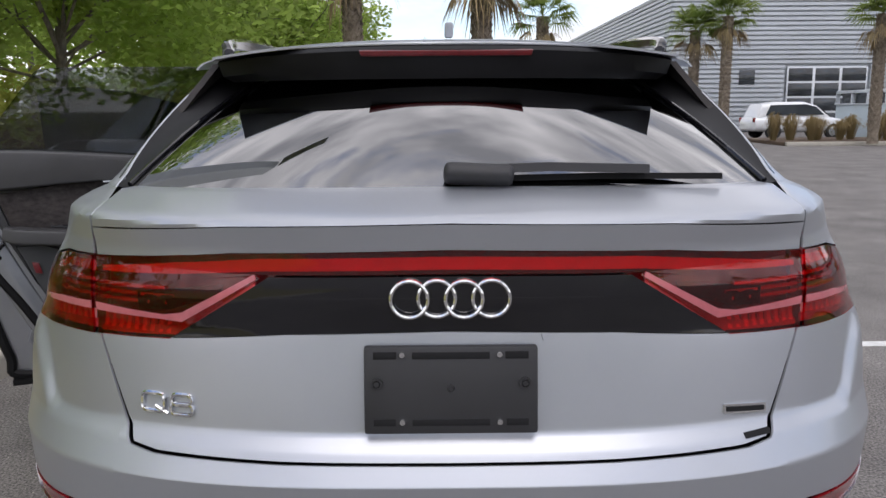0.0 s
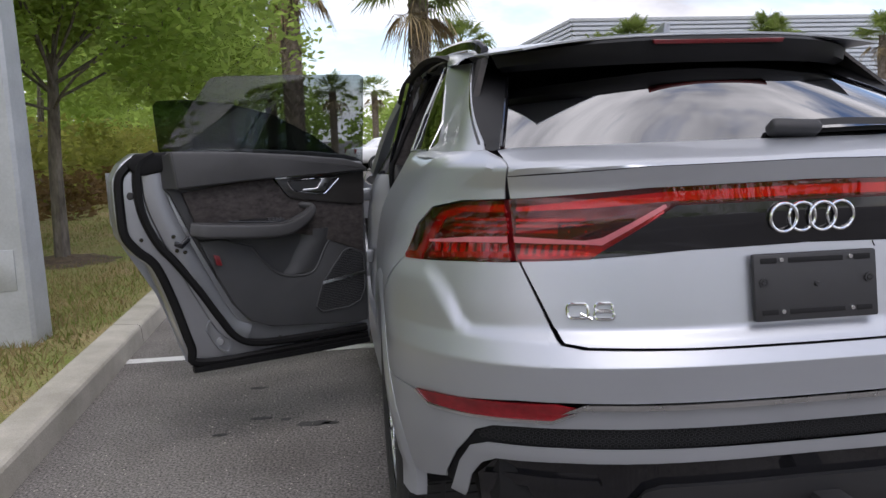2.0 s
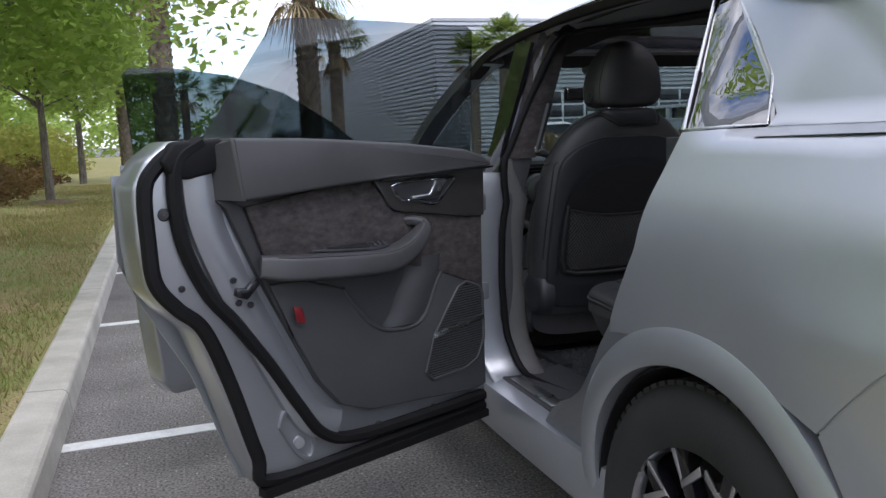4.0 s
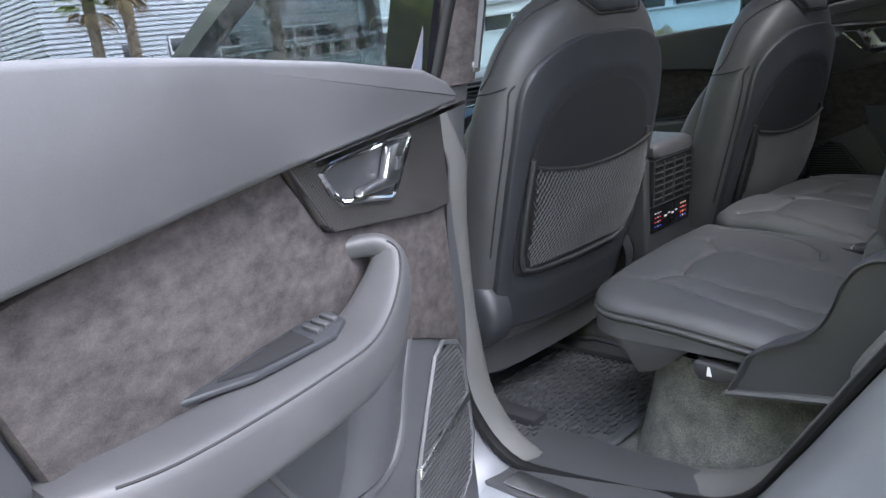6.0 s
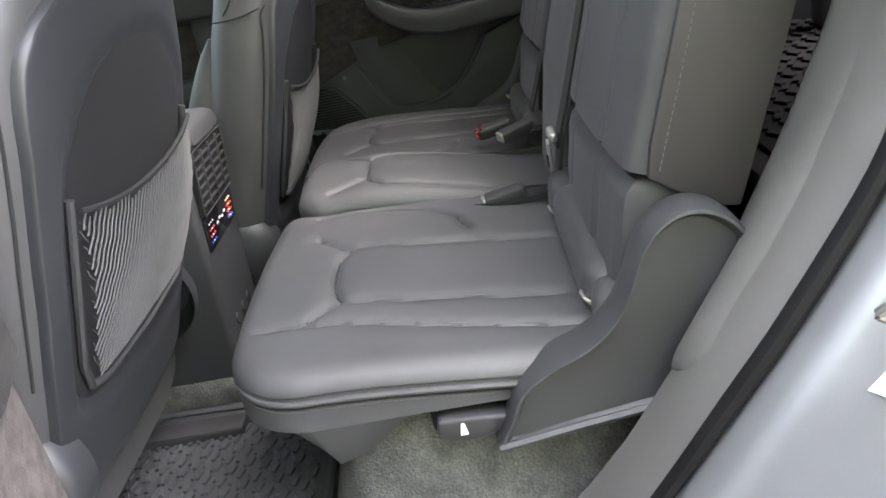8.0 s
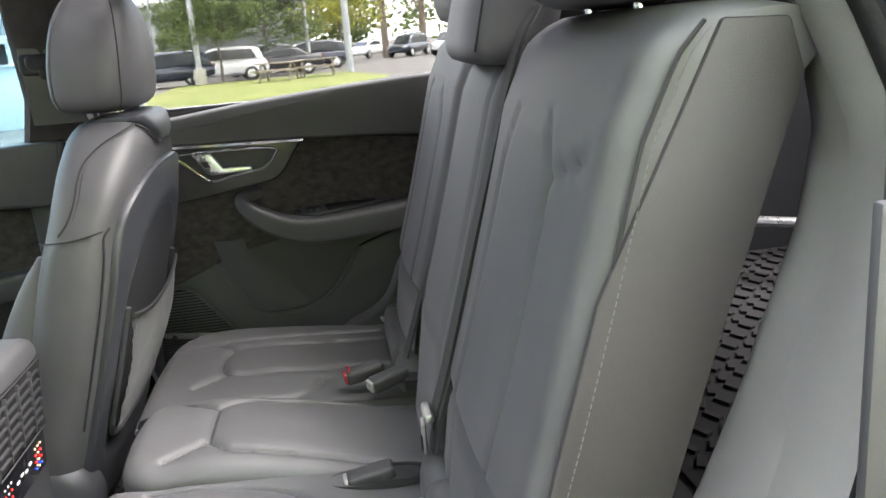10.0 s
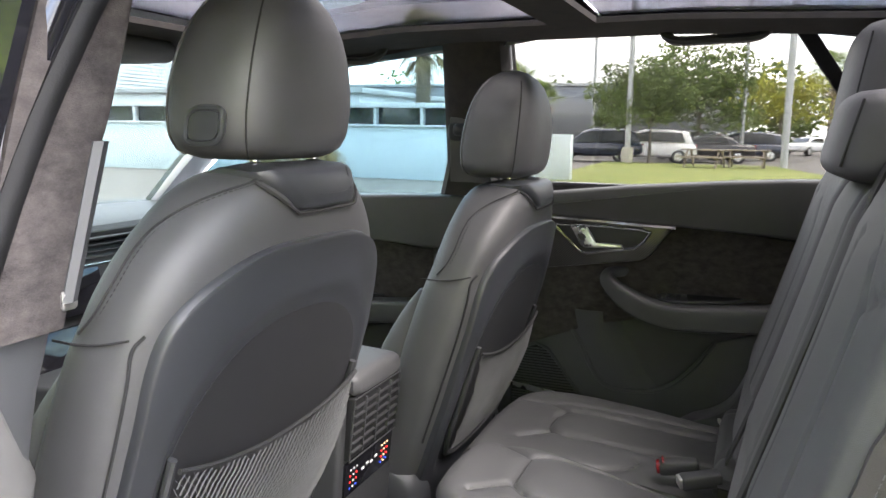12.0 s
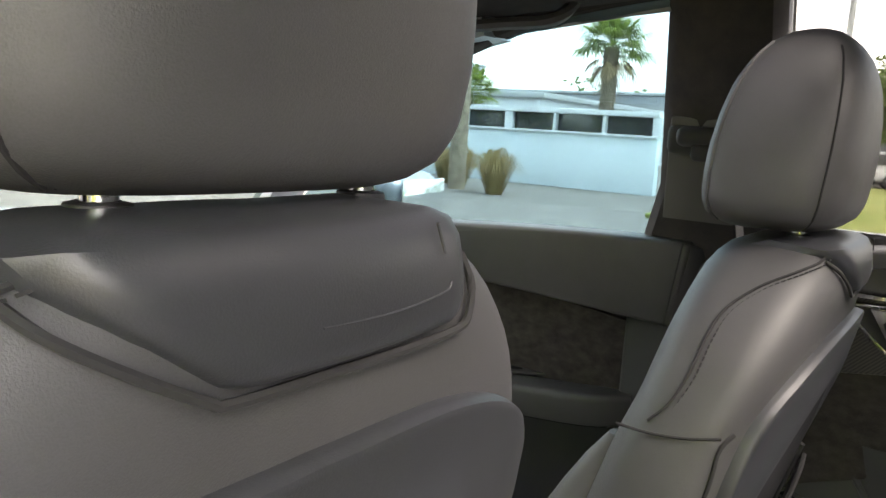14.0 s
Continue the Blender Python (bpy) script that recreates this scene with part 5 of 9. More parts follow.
        part("pressed_panel", strip_bm(f, [(0.79, 0.56), (0.74, 0.47), (0.70, 0.45), (0.69, 0.50), (0.73, 0.585), (0.77, 0.60), (0.79, 0.56)], 0.0, [(-0.006, -0.004), (0.006, -0.004), (0.004, 0.006), (-0.004, 0.006)], 30), JAMB, d)
        part("pressed_plug", lathe([(0.0005, -0.006), (0.016, -0.005), (0.02, 0.003)], f(0.735, 0.0, 0.50), "y", 18), JAMB, d)
        part("red_marker", flat([(0.748, 0.893), (0.722, 0.886), (0.712, 0.842), (0.738, 0.847)], f, 0.036, 0.0435, 0.002), DARK_RED, d, "small red reflector")
        for u, z in ((0.46, 0.452), (0.24, 0.448)):
            part("drain_plug", lathe([(0.0005, -0.005), (0.010, -0.004), (0.013, 0.002)], f(u, 0.0, z + 0.02), "y", 14), BLACK_PLASTIC, d)
    door_trim(f_trim, d)
    g = [(0.922, 1.30), (0.925, 1.325), (0.685, 1.640), (0.668, 1.652), (0.60, 1.660), (0.30, 1.668), (-0.03, z_glass), (-0.055, z_glass - 0.012), (-0.03, 1.25)]
    if not full:
        g = [(1.10, 1.28), (1.115, 1.58), (1.09, 1.605), (0.95, 1.612), (0.72, 1.590), (0.48, 1.525), (0.25, 1.40), (0.05, 1.25)]
    pane = part("window_glass", flat(g, f, -0.075, -0.070, 0.001, 1), PRIVACY if full else FRONT_GLASS, d, "frameless tinted window glass")
    pane.visible_shadow = False
    part("waist_seal", strip_bm(f, [(0.96, 1.327), (0.60, 1.318), (0.02, 1.256)], -0.062, [(-0.012, -0.02), (0.012, -0.02), (0.012, 0.012), (-0.006, 0.018)], 20), RUBBER, d)
    part("hinge", rbox(f(-0.02, -0.05, 0.80), (0.07, 0.05, 0.06), 0.01), JAMB, d)
    part("hinge", rbox(f(-0.02, -0.05, 1.10), (0.07, 0.05, 0.06), 0.01), JAMB, d)
    return d


open_door(rear_fr, 1.0, 1.672, True)
front_fr0 = swung(-0.955, 3.32, -0.877, -0.480)
front_fr = (lambda u, w, z: front_fr0(u, -w, z)) if front_fr0(0, 1, 0).y > 3.30 else front_fr0
open_door(front_fr, 1.09, 1.50, False)


# right-hand doors from inside
def right_fr(u, w, z):
    return Vector((0.838 - w, 2.285 - u, z))


def right_fr_front(u, w, z):
    return Vector((0.845 - w, 3.42 - u * 1.15, z - 0.080))


inner_rear = part("door_liner", flat([(-0.02, 0.44), (0.62, 0.47), (0.86, 0.85), (0.98, 1.0), (1.02, 1.34), (-0.02, 1.285)], right_fr, -0.03, 0.0, 0.004), DARK_TRIM, car, "inner side of a closed door")
door_trim(right_fr, inner_rear)
inner_front = part("door_liner", flat([(-0.1, 0.44), (0.98, 0.44), (0.985, 1.305), (-0.1, 1.22)], right_fr_front, -0.03, 0.0, 0.004), DARK_TRIM, car, "inner side of a closed door")
door_trim(right_fr_front, inner_front)


def side_window(name, pts, material, s=1):
    """A pane on the flank through corner points (y, z)."""
    vs = [Vector((s * (interp(z, [(1.25, 0.852), (1.31, 0.838), (1.45, 0.775), (1.60, 0.712), (1.68, 0.675)]) - 0.012), y, z)) for y, z in pts]
    ob = part(name, prism(vs, (-0.005 * s, 0, 0), 0.0), material, car, "side window")
    ob.visible_shadow = False
    return ob


side_window("side_window", [(2.245, 1.27), (2.245, 1.69), (1.75, 1.695), (1.345, 1.665), (1.28, 1.31), (1.6, 1.30)], GREEN_GLASS)
side_window("side_window", [(3.42, 1.20), (3.30, 1.30), (3.0, 1.50), (2.70, 1.63), (2.42, 1.68), (2.42, 1.22)], SIDE_GLASS)
# frames of the windows: roof rail, pillars
for s in (-1, 1):
    rail = spline([V(s * 0.590, 1.16, 1.590), V(s * 0.655, 1.36, 1.668), V(s * 0.672, 1.8, 1.698), V(s * 0.670, 2.3, 1.690), V(s * 0.688, 2.65, 1.650), V(s * 0.695, 2.90, 1.57)], 30)
    part("roof_side_trim", sweep(rail, [(-0.05, -0.010), (-0.03, -0.026), (0.02, -0.024), (0.034, -0.014), (0.02, -0.006), (-0.03, -0.004)]), HEADLINER, car, "dark suede roof side trim")
def right_pillar(f):
    """Section of the right centre pillar at height share f: rear edge, inner face, front edge."""
    x, z, yf = 0.835 - 0.168 * f, 1.22 + 0.45 * f, interp(f, [(0, 2.498), (0.30, 2.452), (1.0, 2.428)])
    return [V(x, 2.250, z), V(x - 0.030, 2.266, z), V(x - 0.042, 2.300, z), V(x - 0.042, 2.370, z), V(x - 0.030, yf - 0.022, z), V(x - 0.004, yf, z)]


sec = [right_pillar(i / 10) for i in range(11)]
part("centre_pillar", shell(sec, [[V(p.x + 0.055, p.y, p.z) for p in r] for r in sec]), HEADLINER, car, "suede-covered centre pillar")
part("pillar_plate", prism([V(0.763, 2.285, 1.300), V(0.772, 2.436, 1.300), V(0.716, 2.420, 1.475), V(0.706, 2.285, 1.475)], (-0.012, 0, -0.004), 0.004), TRIM, car)
part("centre_pillar_base", rbox((0.812, 2.372, 0.83), (0.06, 0.25, 0.80), 0.02, 3), SOFT, car)
part("belt_guide", join(rbox((0.700, 2.365, 1.440), (0.05, 0.075, 0.034), 0.014, 3), rbox((0.690, 2.350, 1.415), (0.03, 0.05, 0.03), 0.01, 3), rbox((0.715, 2.375, 1.435), (0.03, 0.10, 0.05), 0.014, 3)), BLACK_PLASTIC, car, "black belt guide")
front_belt = thing("seat_belt", (0.74, 2.32, 1.0), "dark grey front seat belt hanging from its pillar guide", "seat belt", "seat belts")
part("webbing", sweep(spline([V(0.698, 2.318, 1.405), V(0.706, 2.305, 1.36), V(0.732, 2.290, 1.25), V(0.765, 2.285, 1.10), V(0.778, 2.29, 0.90), V(0.780, 2.30, 0.62)], 20), [(-0.002, -0.023), (0.002, -0.023), (0.002, 0.023), (-0.002, 0.023)], (1, 0, 0)), WEBBING, front_belt)
part("window_divider", prism([V(0.815, 1.345, 1.335), V(0.815, 1.305, 1.335), V(0.705, 1.545, 1.67), V(0.705, 1.585, 1.67)], (-0.02, 0, 0), 0.003), DARK_TRIM, car)

# ---- door opening ----
OPEN = [(1.37, 1.632), (1.55, 1.655), (1.85, 1.668), (2.12, 1.663), (2.25, 1.640), (2.29, 1.50), (2.30, 1.30), (2.305, 1.05), (2.305, 0.75), (2.285, 0.575), (2.21, 0.478), (2.02, 0.452), (1.86, 0.450),
        (1.745, 0.495), (1.648, 0.61), (1.555, 0.735), (1.46, 0.87), (1.39, 0.99), (1.33, 1.13), (1.29, 1.28), (1.305, 1.42), (1.345, 1.56)]
loop_pts = spline([Vector((y, z, 0)) for y, z in OPEN] + [Vector((OPEN[0][0], OPEN[0][1], 0))], 110)[:-1]


def rear_weight(y, z):
    """How far the painted shut face leans back: full along the rear edge of the opening."""
    return sstep(1.76, 1.60, y) * sstep(0.50, 0.64, z) * sstep(1.32, 1.18, z)


def opening_row(shift, xs, back=0.0):
    out = []
    for p in loop_pts:
        d = Vector((1.78 - p.x, 1.06 - p.y, 0))
        d.normalize()
        shift_here = shift * interp(p.x, [(1.7, 1.0), (2.2, 0.35)])
        y, z = p.x + d.x * shift_here - back * rear_weight(p.x, p.y), p.y + d.y * shift_here
        w = interp(p.y, [(0.45, 0.93), (0.60, 0.962), (0.80, 0.972), (1.0, 0.965), (1.15, 0.932), (1.31, 0.832), (1.45, 0.765), (1.60, 0.69), (1.66, 0.66)])
        narrow = interp(p.x, [(1.9, 1.0), (2.2, 0.62)]) * interp(p.y, [(1.15, 1.0), (1.35, 0.55)])
        if p.x > 2.05:
            narrow *= interp(p.y, [(1.10, 1.0), (1.24, 0.45)])
        out.append(Vector((-(w - xs * narrow), y, z)))
    return out


JAMB_BACK = [(0.0, 0.100), (0.012, 0.095), (0.06, 0.066), (0.125, 0.016), (0.165, 0.0)]
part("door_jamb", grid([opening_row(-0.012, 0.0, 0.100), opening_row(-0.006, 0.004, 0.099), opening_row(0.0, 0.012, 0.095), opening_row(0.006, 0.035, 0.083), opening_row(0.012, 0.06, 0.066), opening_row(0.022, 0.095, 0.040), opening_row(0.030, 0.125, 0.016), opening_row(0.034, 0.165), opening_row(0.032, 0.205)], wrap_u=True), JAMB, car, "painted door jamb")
cover_i = [i for i, p in enumerate(loop_pts) if p.x > 2.12 and p.y > 1.17]
cover = [[opening_row(sh_, xs_)[i] + V(-0.003, -0.003, 0) for i in cover_i] for sh_, xs_ in ((-0.012, 0.0), (0.0, 0.012), (0.012, 0.06), (0.030, 0.125), (0.034, 0.165))]
part("pillar_cover", grid(cover), GLOSS_BLACK, car, "gloss black centre pillar cover")
part("jamb_seal", grid([[p + Vector((0.013 * math.cos(a) - 0.0, 0, 0)) + (Vector((0, 1.78, 1.06)) - Vector((0, p.y, p.z))).normalized() * 0.010 * (1 + math.sin(a)) for p in opening_row(0.034, 0.185)] for a in [2 * math.pi * k / 8 for k in range(8)]], wrap_u=True, wrap_v=True), RUBBER, car, "black rubber door seal")
part("jamb_trim", grid([opening_row(0.040, 0.20), opening_row(0.050, 0.215), opening_row(0.060, 0.255), opening_row(0.060, 0.29), opening_row(0.035, 0.315), opening_row(0.0, 0.33)], wrap_u=True), TRIM, car, "grey plastic jamb trim")

quarter = []
for z in [0.752, 0.756, 0.764, 0.776] + list(np.linspace(0.795, 1.42, 26)):
    nose = math.sqrt(max(0.0, 1 - max(0.0, (0.800 - z) / 0.050) ** 2))
    xr = interp(z, [(0.75, -0.700), (0.90, -0.694), (1.10, -0.672), (1.25, -0.645), (1.42, -0.600)])
    yr = interp(z, [(0.75, 1.620), (0.784, 1.600), (0.85, 1.553), (0.90, 1.521), (1.0, 1.453), (1.11, 1.392), (1.2, 1.352), (1.3, 1.330), (1.42, 1.345)])
    xe = interp(z, [(0.75, -0.655), (0.80, -0.625), (0.86, -0.592), (1.10, -0.585), (1.25, -0.572), (1.42, -0.545)])
    ye = interp(z, [(0.75, 1.606), (0.78, 1.578), (0.84, 1.527), (0.87, 1.506), (0.93, 1.474), (1.0, 1.439), (1.082, 1.403), (1.125, 1.387), (1.237, 1.342), (1.32, 1.322), (1.42, 1.335)])
    mid = 0.5 * (xr + xe)
    row = [V(xr - 0.034, yr - 0.022, z), V(xr - 0.018, yr - 0.006, z), V(xr, yr, z), V(xr + 0.020, yr + 0.001, z), V(0.5 * (xr + xe), 0.5 * (yr + ye) + 0.004, z), V(xe - 0.022, ye + 0.005, z), V(xe - 0.008, ye + 0.002, z), V(xe, ye - 0.006, z), V(xe + 0.004, ye - 0.020, z), V(xe + 0.002, ye - 0.060, z), V(xe - 0.02, ye - 0.10, z)]
    quarter.append([V(mid + (p.x - mid) * nose, p.y - 0.012 * (1 - nose), p.z) for p in row])
part("quarter_trim", solid(grid(quarter), 0.003), TRIM, car, "raised grey plastic quarter trim with a rounded foot")


def jamb_pt(z, xs, o=0.0):
    """A point on the painted jamb behind the opening, at height z and depth xs from the skin."""
    near = min((p for p in loop_pts if p.x < 1.7 and p.y < 1.3), key=lambda p: abs(p.y - z))
    sh = interp(xs, [(0, -0.012), (0.012, 0), (0.06, 0.012), (0.125, 0.030), (0.165, 0.034)])
    d = Vector((0, 1.78 - near.x, 1.06 - near.y)).normalized()
    w = interp(z, [(0.45, 0.93), (0.60, 0.962), (0.80, 0.972), (1.0, 0.965), (1.15, 0.932)])
    return Vector((-(w - xs), near.x + d.y * sh - interp(xs, JAMB_BACK) * rear_weight(near.x, z), z + d.z * sh)) + Vector((-0.62, d.y * 0.8, d.z * 0.4)).normalized() * o


def jamb_patch(z, xs, dz, dx, o, material, name, parent):
    pts = [jamb_pt(z + a * dz / 2, xs + b * dx / 2, o) for a, b in ((-1, -1), (-1, 1), (1, 1), (1, -1))]
    n_ = (pts[1] - pts[0]).cross(pts[3] - pts[0]).normalized()
    n_ = n_ if n_.y > 0 else -n_
    return part(name, prism(pts, n_ * 0.001, 0), material, parent, smooth=False)


sk = [jamb_pt(0.887 + 0.008 * math.sin(t) + 0.021 * math.copysign(1, math.sin(t)), 0.094 + 0.012 * math.cos(t) - 0.008 * math.sin(t), 0.004) for t in [2 * math.pi * (k + 0.5) / 20 for k in range(20)]]
striker = part("door_striker", prism(sk, (-0.003, 0.008, 0.003), 0.002), STEEL, car, "steel door striker on its bracket")
c0, c1 = jamb_pt(0.893, 0.088, 0.012), jamb_pt(0.879, 0.101, 0.012)
part("striker_loop", tube(spline([c0, c0 + V(0.002, 0.022, 0.007), c0 + V(0.014, 0.036, 0.009), c1 + V(0.011, 0.034, 0.009), c1 + V(0.003, 0.021, 0.005), c1], 22), 0.0052, 8), STEEL, striker)
for z, xs in ((0.912, 0.088), (0.862, 0.100)):
    part("bolt", lathe([(0.0005, 0.007), (0.007, 0.007), (0.010, 0.0)], jamb_pt(z, xs, 0.010), "y", 12), STEEL, striker)
sticker = jamb_patch(0.833, 0.092, 0.040, 0.021, 0.002, WHITE_STICKER, "warning_sticker", car)
sticker["label"] = "white and yellow warning sticker"
jamb_patch(0.848, 0.092, 0.011, 0.021, 0.0034, YELLOW, "yellow_band", sticker)
jamb_patch(0.848, 0.094, 0.003, 0.009, 0.0048, MAT_BLACK, "print_bar", sticker)
jamb_patch(0.831, 0.097, 0.012, 0.005, 0.0034, RED_PLASTIC, "print_bar", sticker)
jamb_patch(0.826, 0.087, 0.014, 0.006, 0.0034, MAT_BLACK, "print_bar", sticker)
foot_f, foot_b = [], []
for i in range(13):
    z = 0.43 + 0.44 * i / 12
    ya = AXLE_R + math.sqrt(0.505 ** 2 - (z - AXLE_Z) ** 2)
    yb = interp(z, [(0.43, 1.82), (0.478, 1.80), (0.525, 1.735), (0.62, 1.645), (0.735, 1.555), (0.87, 1.46)]) - 0.002
    yb -= 0.098 * rear_weight(yb, z)
    x = -interp(z, [(0.43, 0.925), (0.60, 0.962), (0.80, 0.972), (1.0, 0.965)])
    foot_f.append([V(x, ya + (yb - ya) * q / 5, z) for q in range(6)])
    foot_b.append([V(x + 0.005, ya + (yb - ya) * q / 5, z) for q in range(6)])
part("wing_foot", shell(foot_f, foot_b), JAMB, car)
part("inner_wing", rbox((-0.80, 0.98, 0.62), (0.02, 0.80, 0.5), 0.005), MAT_BLACK, car)
part("sill_trim", prism([V(-0.90, 1.60, 0.462), V(-0.90, 2.22, 0.462), V(-0.66, 2.24, 0.470), V(-0.64, 1.72, 0.470)], (0, 0, 0.022), 0.008, 3), SOFT, car, "grey plastic sill trim")
part("sill_plate", prism([V(-0.885, 1.86, 0.486), V(-0.885, 2.17, 0.486), V(-0.835, 2.17, 0.486), V(-0.835, 1.86, 0.486)], (0, 0, 0.004), 0.002), ALU, car, "aluminium sill plate")
# left centre pillar
def pillar_rows(tab, y0, y1, n=14):
    """Sections of a pillar cover: tab lists (height, inner edge, outer edge)."""
    zs = [r[0] for r in tab]
    rows = []
    for z in np.linspace(zs[0], zs[-1], n):
        xi, xo = (float(np.interp(z, zs, [r[k] for r in tab])) for k in (1, 2))
        rows.append([V(xo, y0 + 0.006, z), V(xo + 0.3 * (xi - xo), y0, z), V(xi - 0.016, y0 + 0.002, z), V(xi - 0.005, y0 + 0.006, z), V(xi, y0 + 0.018, z), V(xi + 0.008, y1, z), V(xo, y1, z)])
    return grid(rows, wrap_u=True, cap=True)


part("centre_pillar_base", pillar_rows([(0.46, -0.81, -0.87), (0.70, -0.800, -0.865), (0.90, -0.778, -0.855), (1.15, -0.748, -0.836), (1.232, -0.720, -0.830)], 2.286, 2.42), SOFT, car, "grey plastic centre pillar trim")
part("centre_pillar", pillar_rows([(1.234, -0.712, -0.826), (1.27, -0.699, -0.815), (1.394, -0.662, -0.775), (1.445, -0.638, -0.760), (1.55, -0.603, -0.725), (1.66, -0.575, -0.69)], 2.276, 2.40), ALCANTARA, car, "suede-covered centre pillar")
part("pillar_pull", pillar_rows([(1.26, -0.698, -0.722), (1.42, -0.646, -0.672)], 2.270, 2.30, 4), DARK_TRIM, car, "belt height slider")
part("pillar_skin", sweep(spline([V(-0.845, 2.34, 1.24), V(-0.79, 2.335, 1.42), V(-0.73, 2.32, 1.63)], 12), [(-0.06, -0.006), (0.06, -0.006), (0.06, 0.008), (-0.06, 0.008)], (1, 0, 0.3)), GLOSS_BLACK, car)
part("buckle_guide", rbox((-0.712, 2.285, 1.262), (0.022, 0.02, 0.022), 0.005), STEEL, car)

# ---- cabin floor and liners ----
part("cabin_floor", rbox((0, 2.25, 0.425), (1.50, 2.9, 0.02), 0.005), CARPET, car, "dark carpeted cabin floor")
part("tunnel", rbox((0, 2.2, 0.47), (0.24, 1.6, 0.10), 0.04, 3), CARPET, car)
RISER = [(-0.640, 1.56), (-0.642, 1.72), (-0.640, 1.86), (-0.625, 1.97), (-0.588, 2.055), (-0.52, 2.098), (-0.42, 2.110), (-0.22, 2.112), (0.0, 2.112), (0.22, 2.112), (0.42, 2.110), (0.52, 2.098), (0.588, 2.055), (0.625, 1.97), (0.640, 1.86), (0.642, 1.72), (0.640, 1.56)]
foot_line = spline([V(x, y, 0.437) for x, y in RISER], 90)
rows = []
for f in [i / 14 for i in range(15)]:
    row = []
    for i, p in enumerate(foot_line):
        tq = (foot_line[min(89, i + 1)] - foot_line[max(0, i - 1)]).normalized()
        inn = Vector((tq.y, -tq.x, 0))
        dep = 0.012 * f + 0.050 * f ** 2.2 + 0.018 * math.sin(math.pi * f)
        row.append(p + inn * dep + V(0, 0, 0.235 * f + 0.004 * noise.noise((p.x * 9, p.y * 9, f * 5))))
    rows.append(row)
part("seat_riser", solid(grid(rows), 0.008), CARPET, car, "carpeted riser under the rear seat")
part("bulkhead", rbox((0, 1.62, 0.58), (1.16, 0.30, 0.24), 0.02), MAT_BLACK, car)
part("quarter_inner", rbox((-0.775, 1.28, 1.05), (0.012, 0.26, 0.50), 0.004), DARK_TRIM, car)
part("wheelhouse_liner", rbox((-0.712, 0.95, 0.60), (0.02, 1.10, 0.44), 0.006), CLOTH, car)
part("quarter_closing", rbox((-0.735, 1.337, 1.05), (0.09, 0.012, 0.58), 0.003), CLOTH, car)
part("quarter_closing", rbox((0.705, 1.40, 0.95), (0.012, 0.24, 0.66), 0.003), CLOTH, car)
part("cargo_floor", rbox((0, 0.90, 0.80), (1.30, 0.95, 0.03), 0.01), CLOTH, car, "cargo floor")
for s in (-1, 1):
    part("cargo_side", shell([[V(s * (0.66 - 0.02 * f), y, 0.78 + 0.56 * f) for y in np.linspace(0.22 + 0.23 * f * f, 1.33, 8)] for f in [i / 5 for i in range(6)]],
                             [[V(s * (0.70 - 0.02 * f), y, 0.78 + 0.56 * f) for y in np.linspace(0.22 + 0.23 * f * f, 1.33, 8)] for f in [i / 5 for i in range(6)]]), DARK_TRIM, car)
    part("pillar_liner", shell([[V(s * (0.75 - 0.14 * f), 0.55 + 0.35 * f + (0.50 - 0.02 * f) * g, 1.32 + 0.29 * f) for g in [i / 6 for i in range(7)]] for f in [i / 6 for i in range(7)]],
                               [[V(s * (0.77 - 0.14 * f), 0.55 + 0.35 * f + (0.50 - 0.02 * f) * g, 1.32 + 0.29 * f) for g in [i / 6 for i in range(7)]] for f in [i / 6 for i in range(7)]]), HEADLINER, car)


def roof_liner(y0, y1, x0, x1, nm):
    return part(nm, shell([[roofP(x, y, -0.050 + 0.034 * (abs(x) / 0.655) ** 3) for x in np.linspace(x0, x1, 12)] for y in np.linspace(y0, y1, 14)], [[roofP(x, y, -0.038 + 0.034 * (abs(x) / 0.655) ** 3) for x in np.linspace(x0, x1, 12)] for y in np.linspace(y0, y1, 14)]), HEADLINER, car)


roof_liner(0.95, 1.26, -0.56, 0.56, "headliner")
roof_liner(2.74, 3.0, -0.62, 0.62, "headliner")
for s in (-1, 1):
    roof_liner(1.26, 2.74, s * 0.36, s * 0.655, "headliner")
roof_liner(1.97, 2.07, -0.36, 0.36, "headliner")
for y0, z0 in ((2.68, 1.632), (1.75, 1.668)):
    hpath = spline([V(0.615, y0 + 0.115, z0 + 0.012), V(0.590, y0 + 0.09, z0 - 0.022), V(0.588, y0, z0 - 0.022), V(0.590, y0 - 0.09, z0 - 0.016), V(0.615, y0 - 0.115, z0 + 0.022)], 24)
    part("grab_handle", sweep(hpath, circle(0.012, 8, 1.3, 0.9)), SOFT, car, "grey grab handle")
part("roof_console", rbox((0, 2.93, 1.595), (0.26, 0.20, 0.05), 0.02, 3), TRIM, car, "roof console with reading lamps")

# ---- dashboard, wheel, mirror, console ----
dash = thing("dashboard", (0, 3.3, 0.8), "black dashboard with a wide air vent band", "dashboard")
part("dash_body", grid([ring((x, 3.42, 1.02), (0, 1, 0), (0, 0, 1), 0.25 - 0.02 * abs(x), 0.175, 3.4, 28) for x in np.linspace(-0.80, 0.80, 17)], wrap_u=True, cap=True), SOFT, dash)
part("dash_top", grid([ring((x, 3.46, 1.165), (0, 1, 0), (0, 0, 1), 0.26 - 0.05 * abs(x), 0.030 + 0.01 * math.exp(-((x + 0.38) / 0.2) ** 2), 3, 20) for x in np.linspace(-0.80, 0.80, 17)], wrap_u=True, cap=True), SOFT, dash)
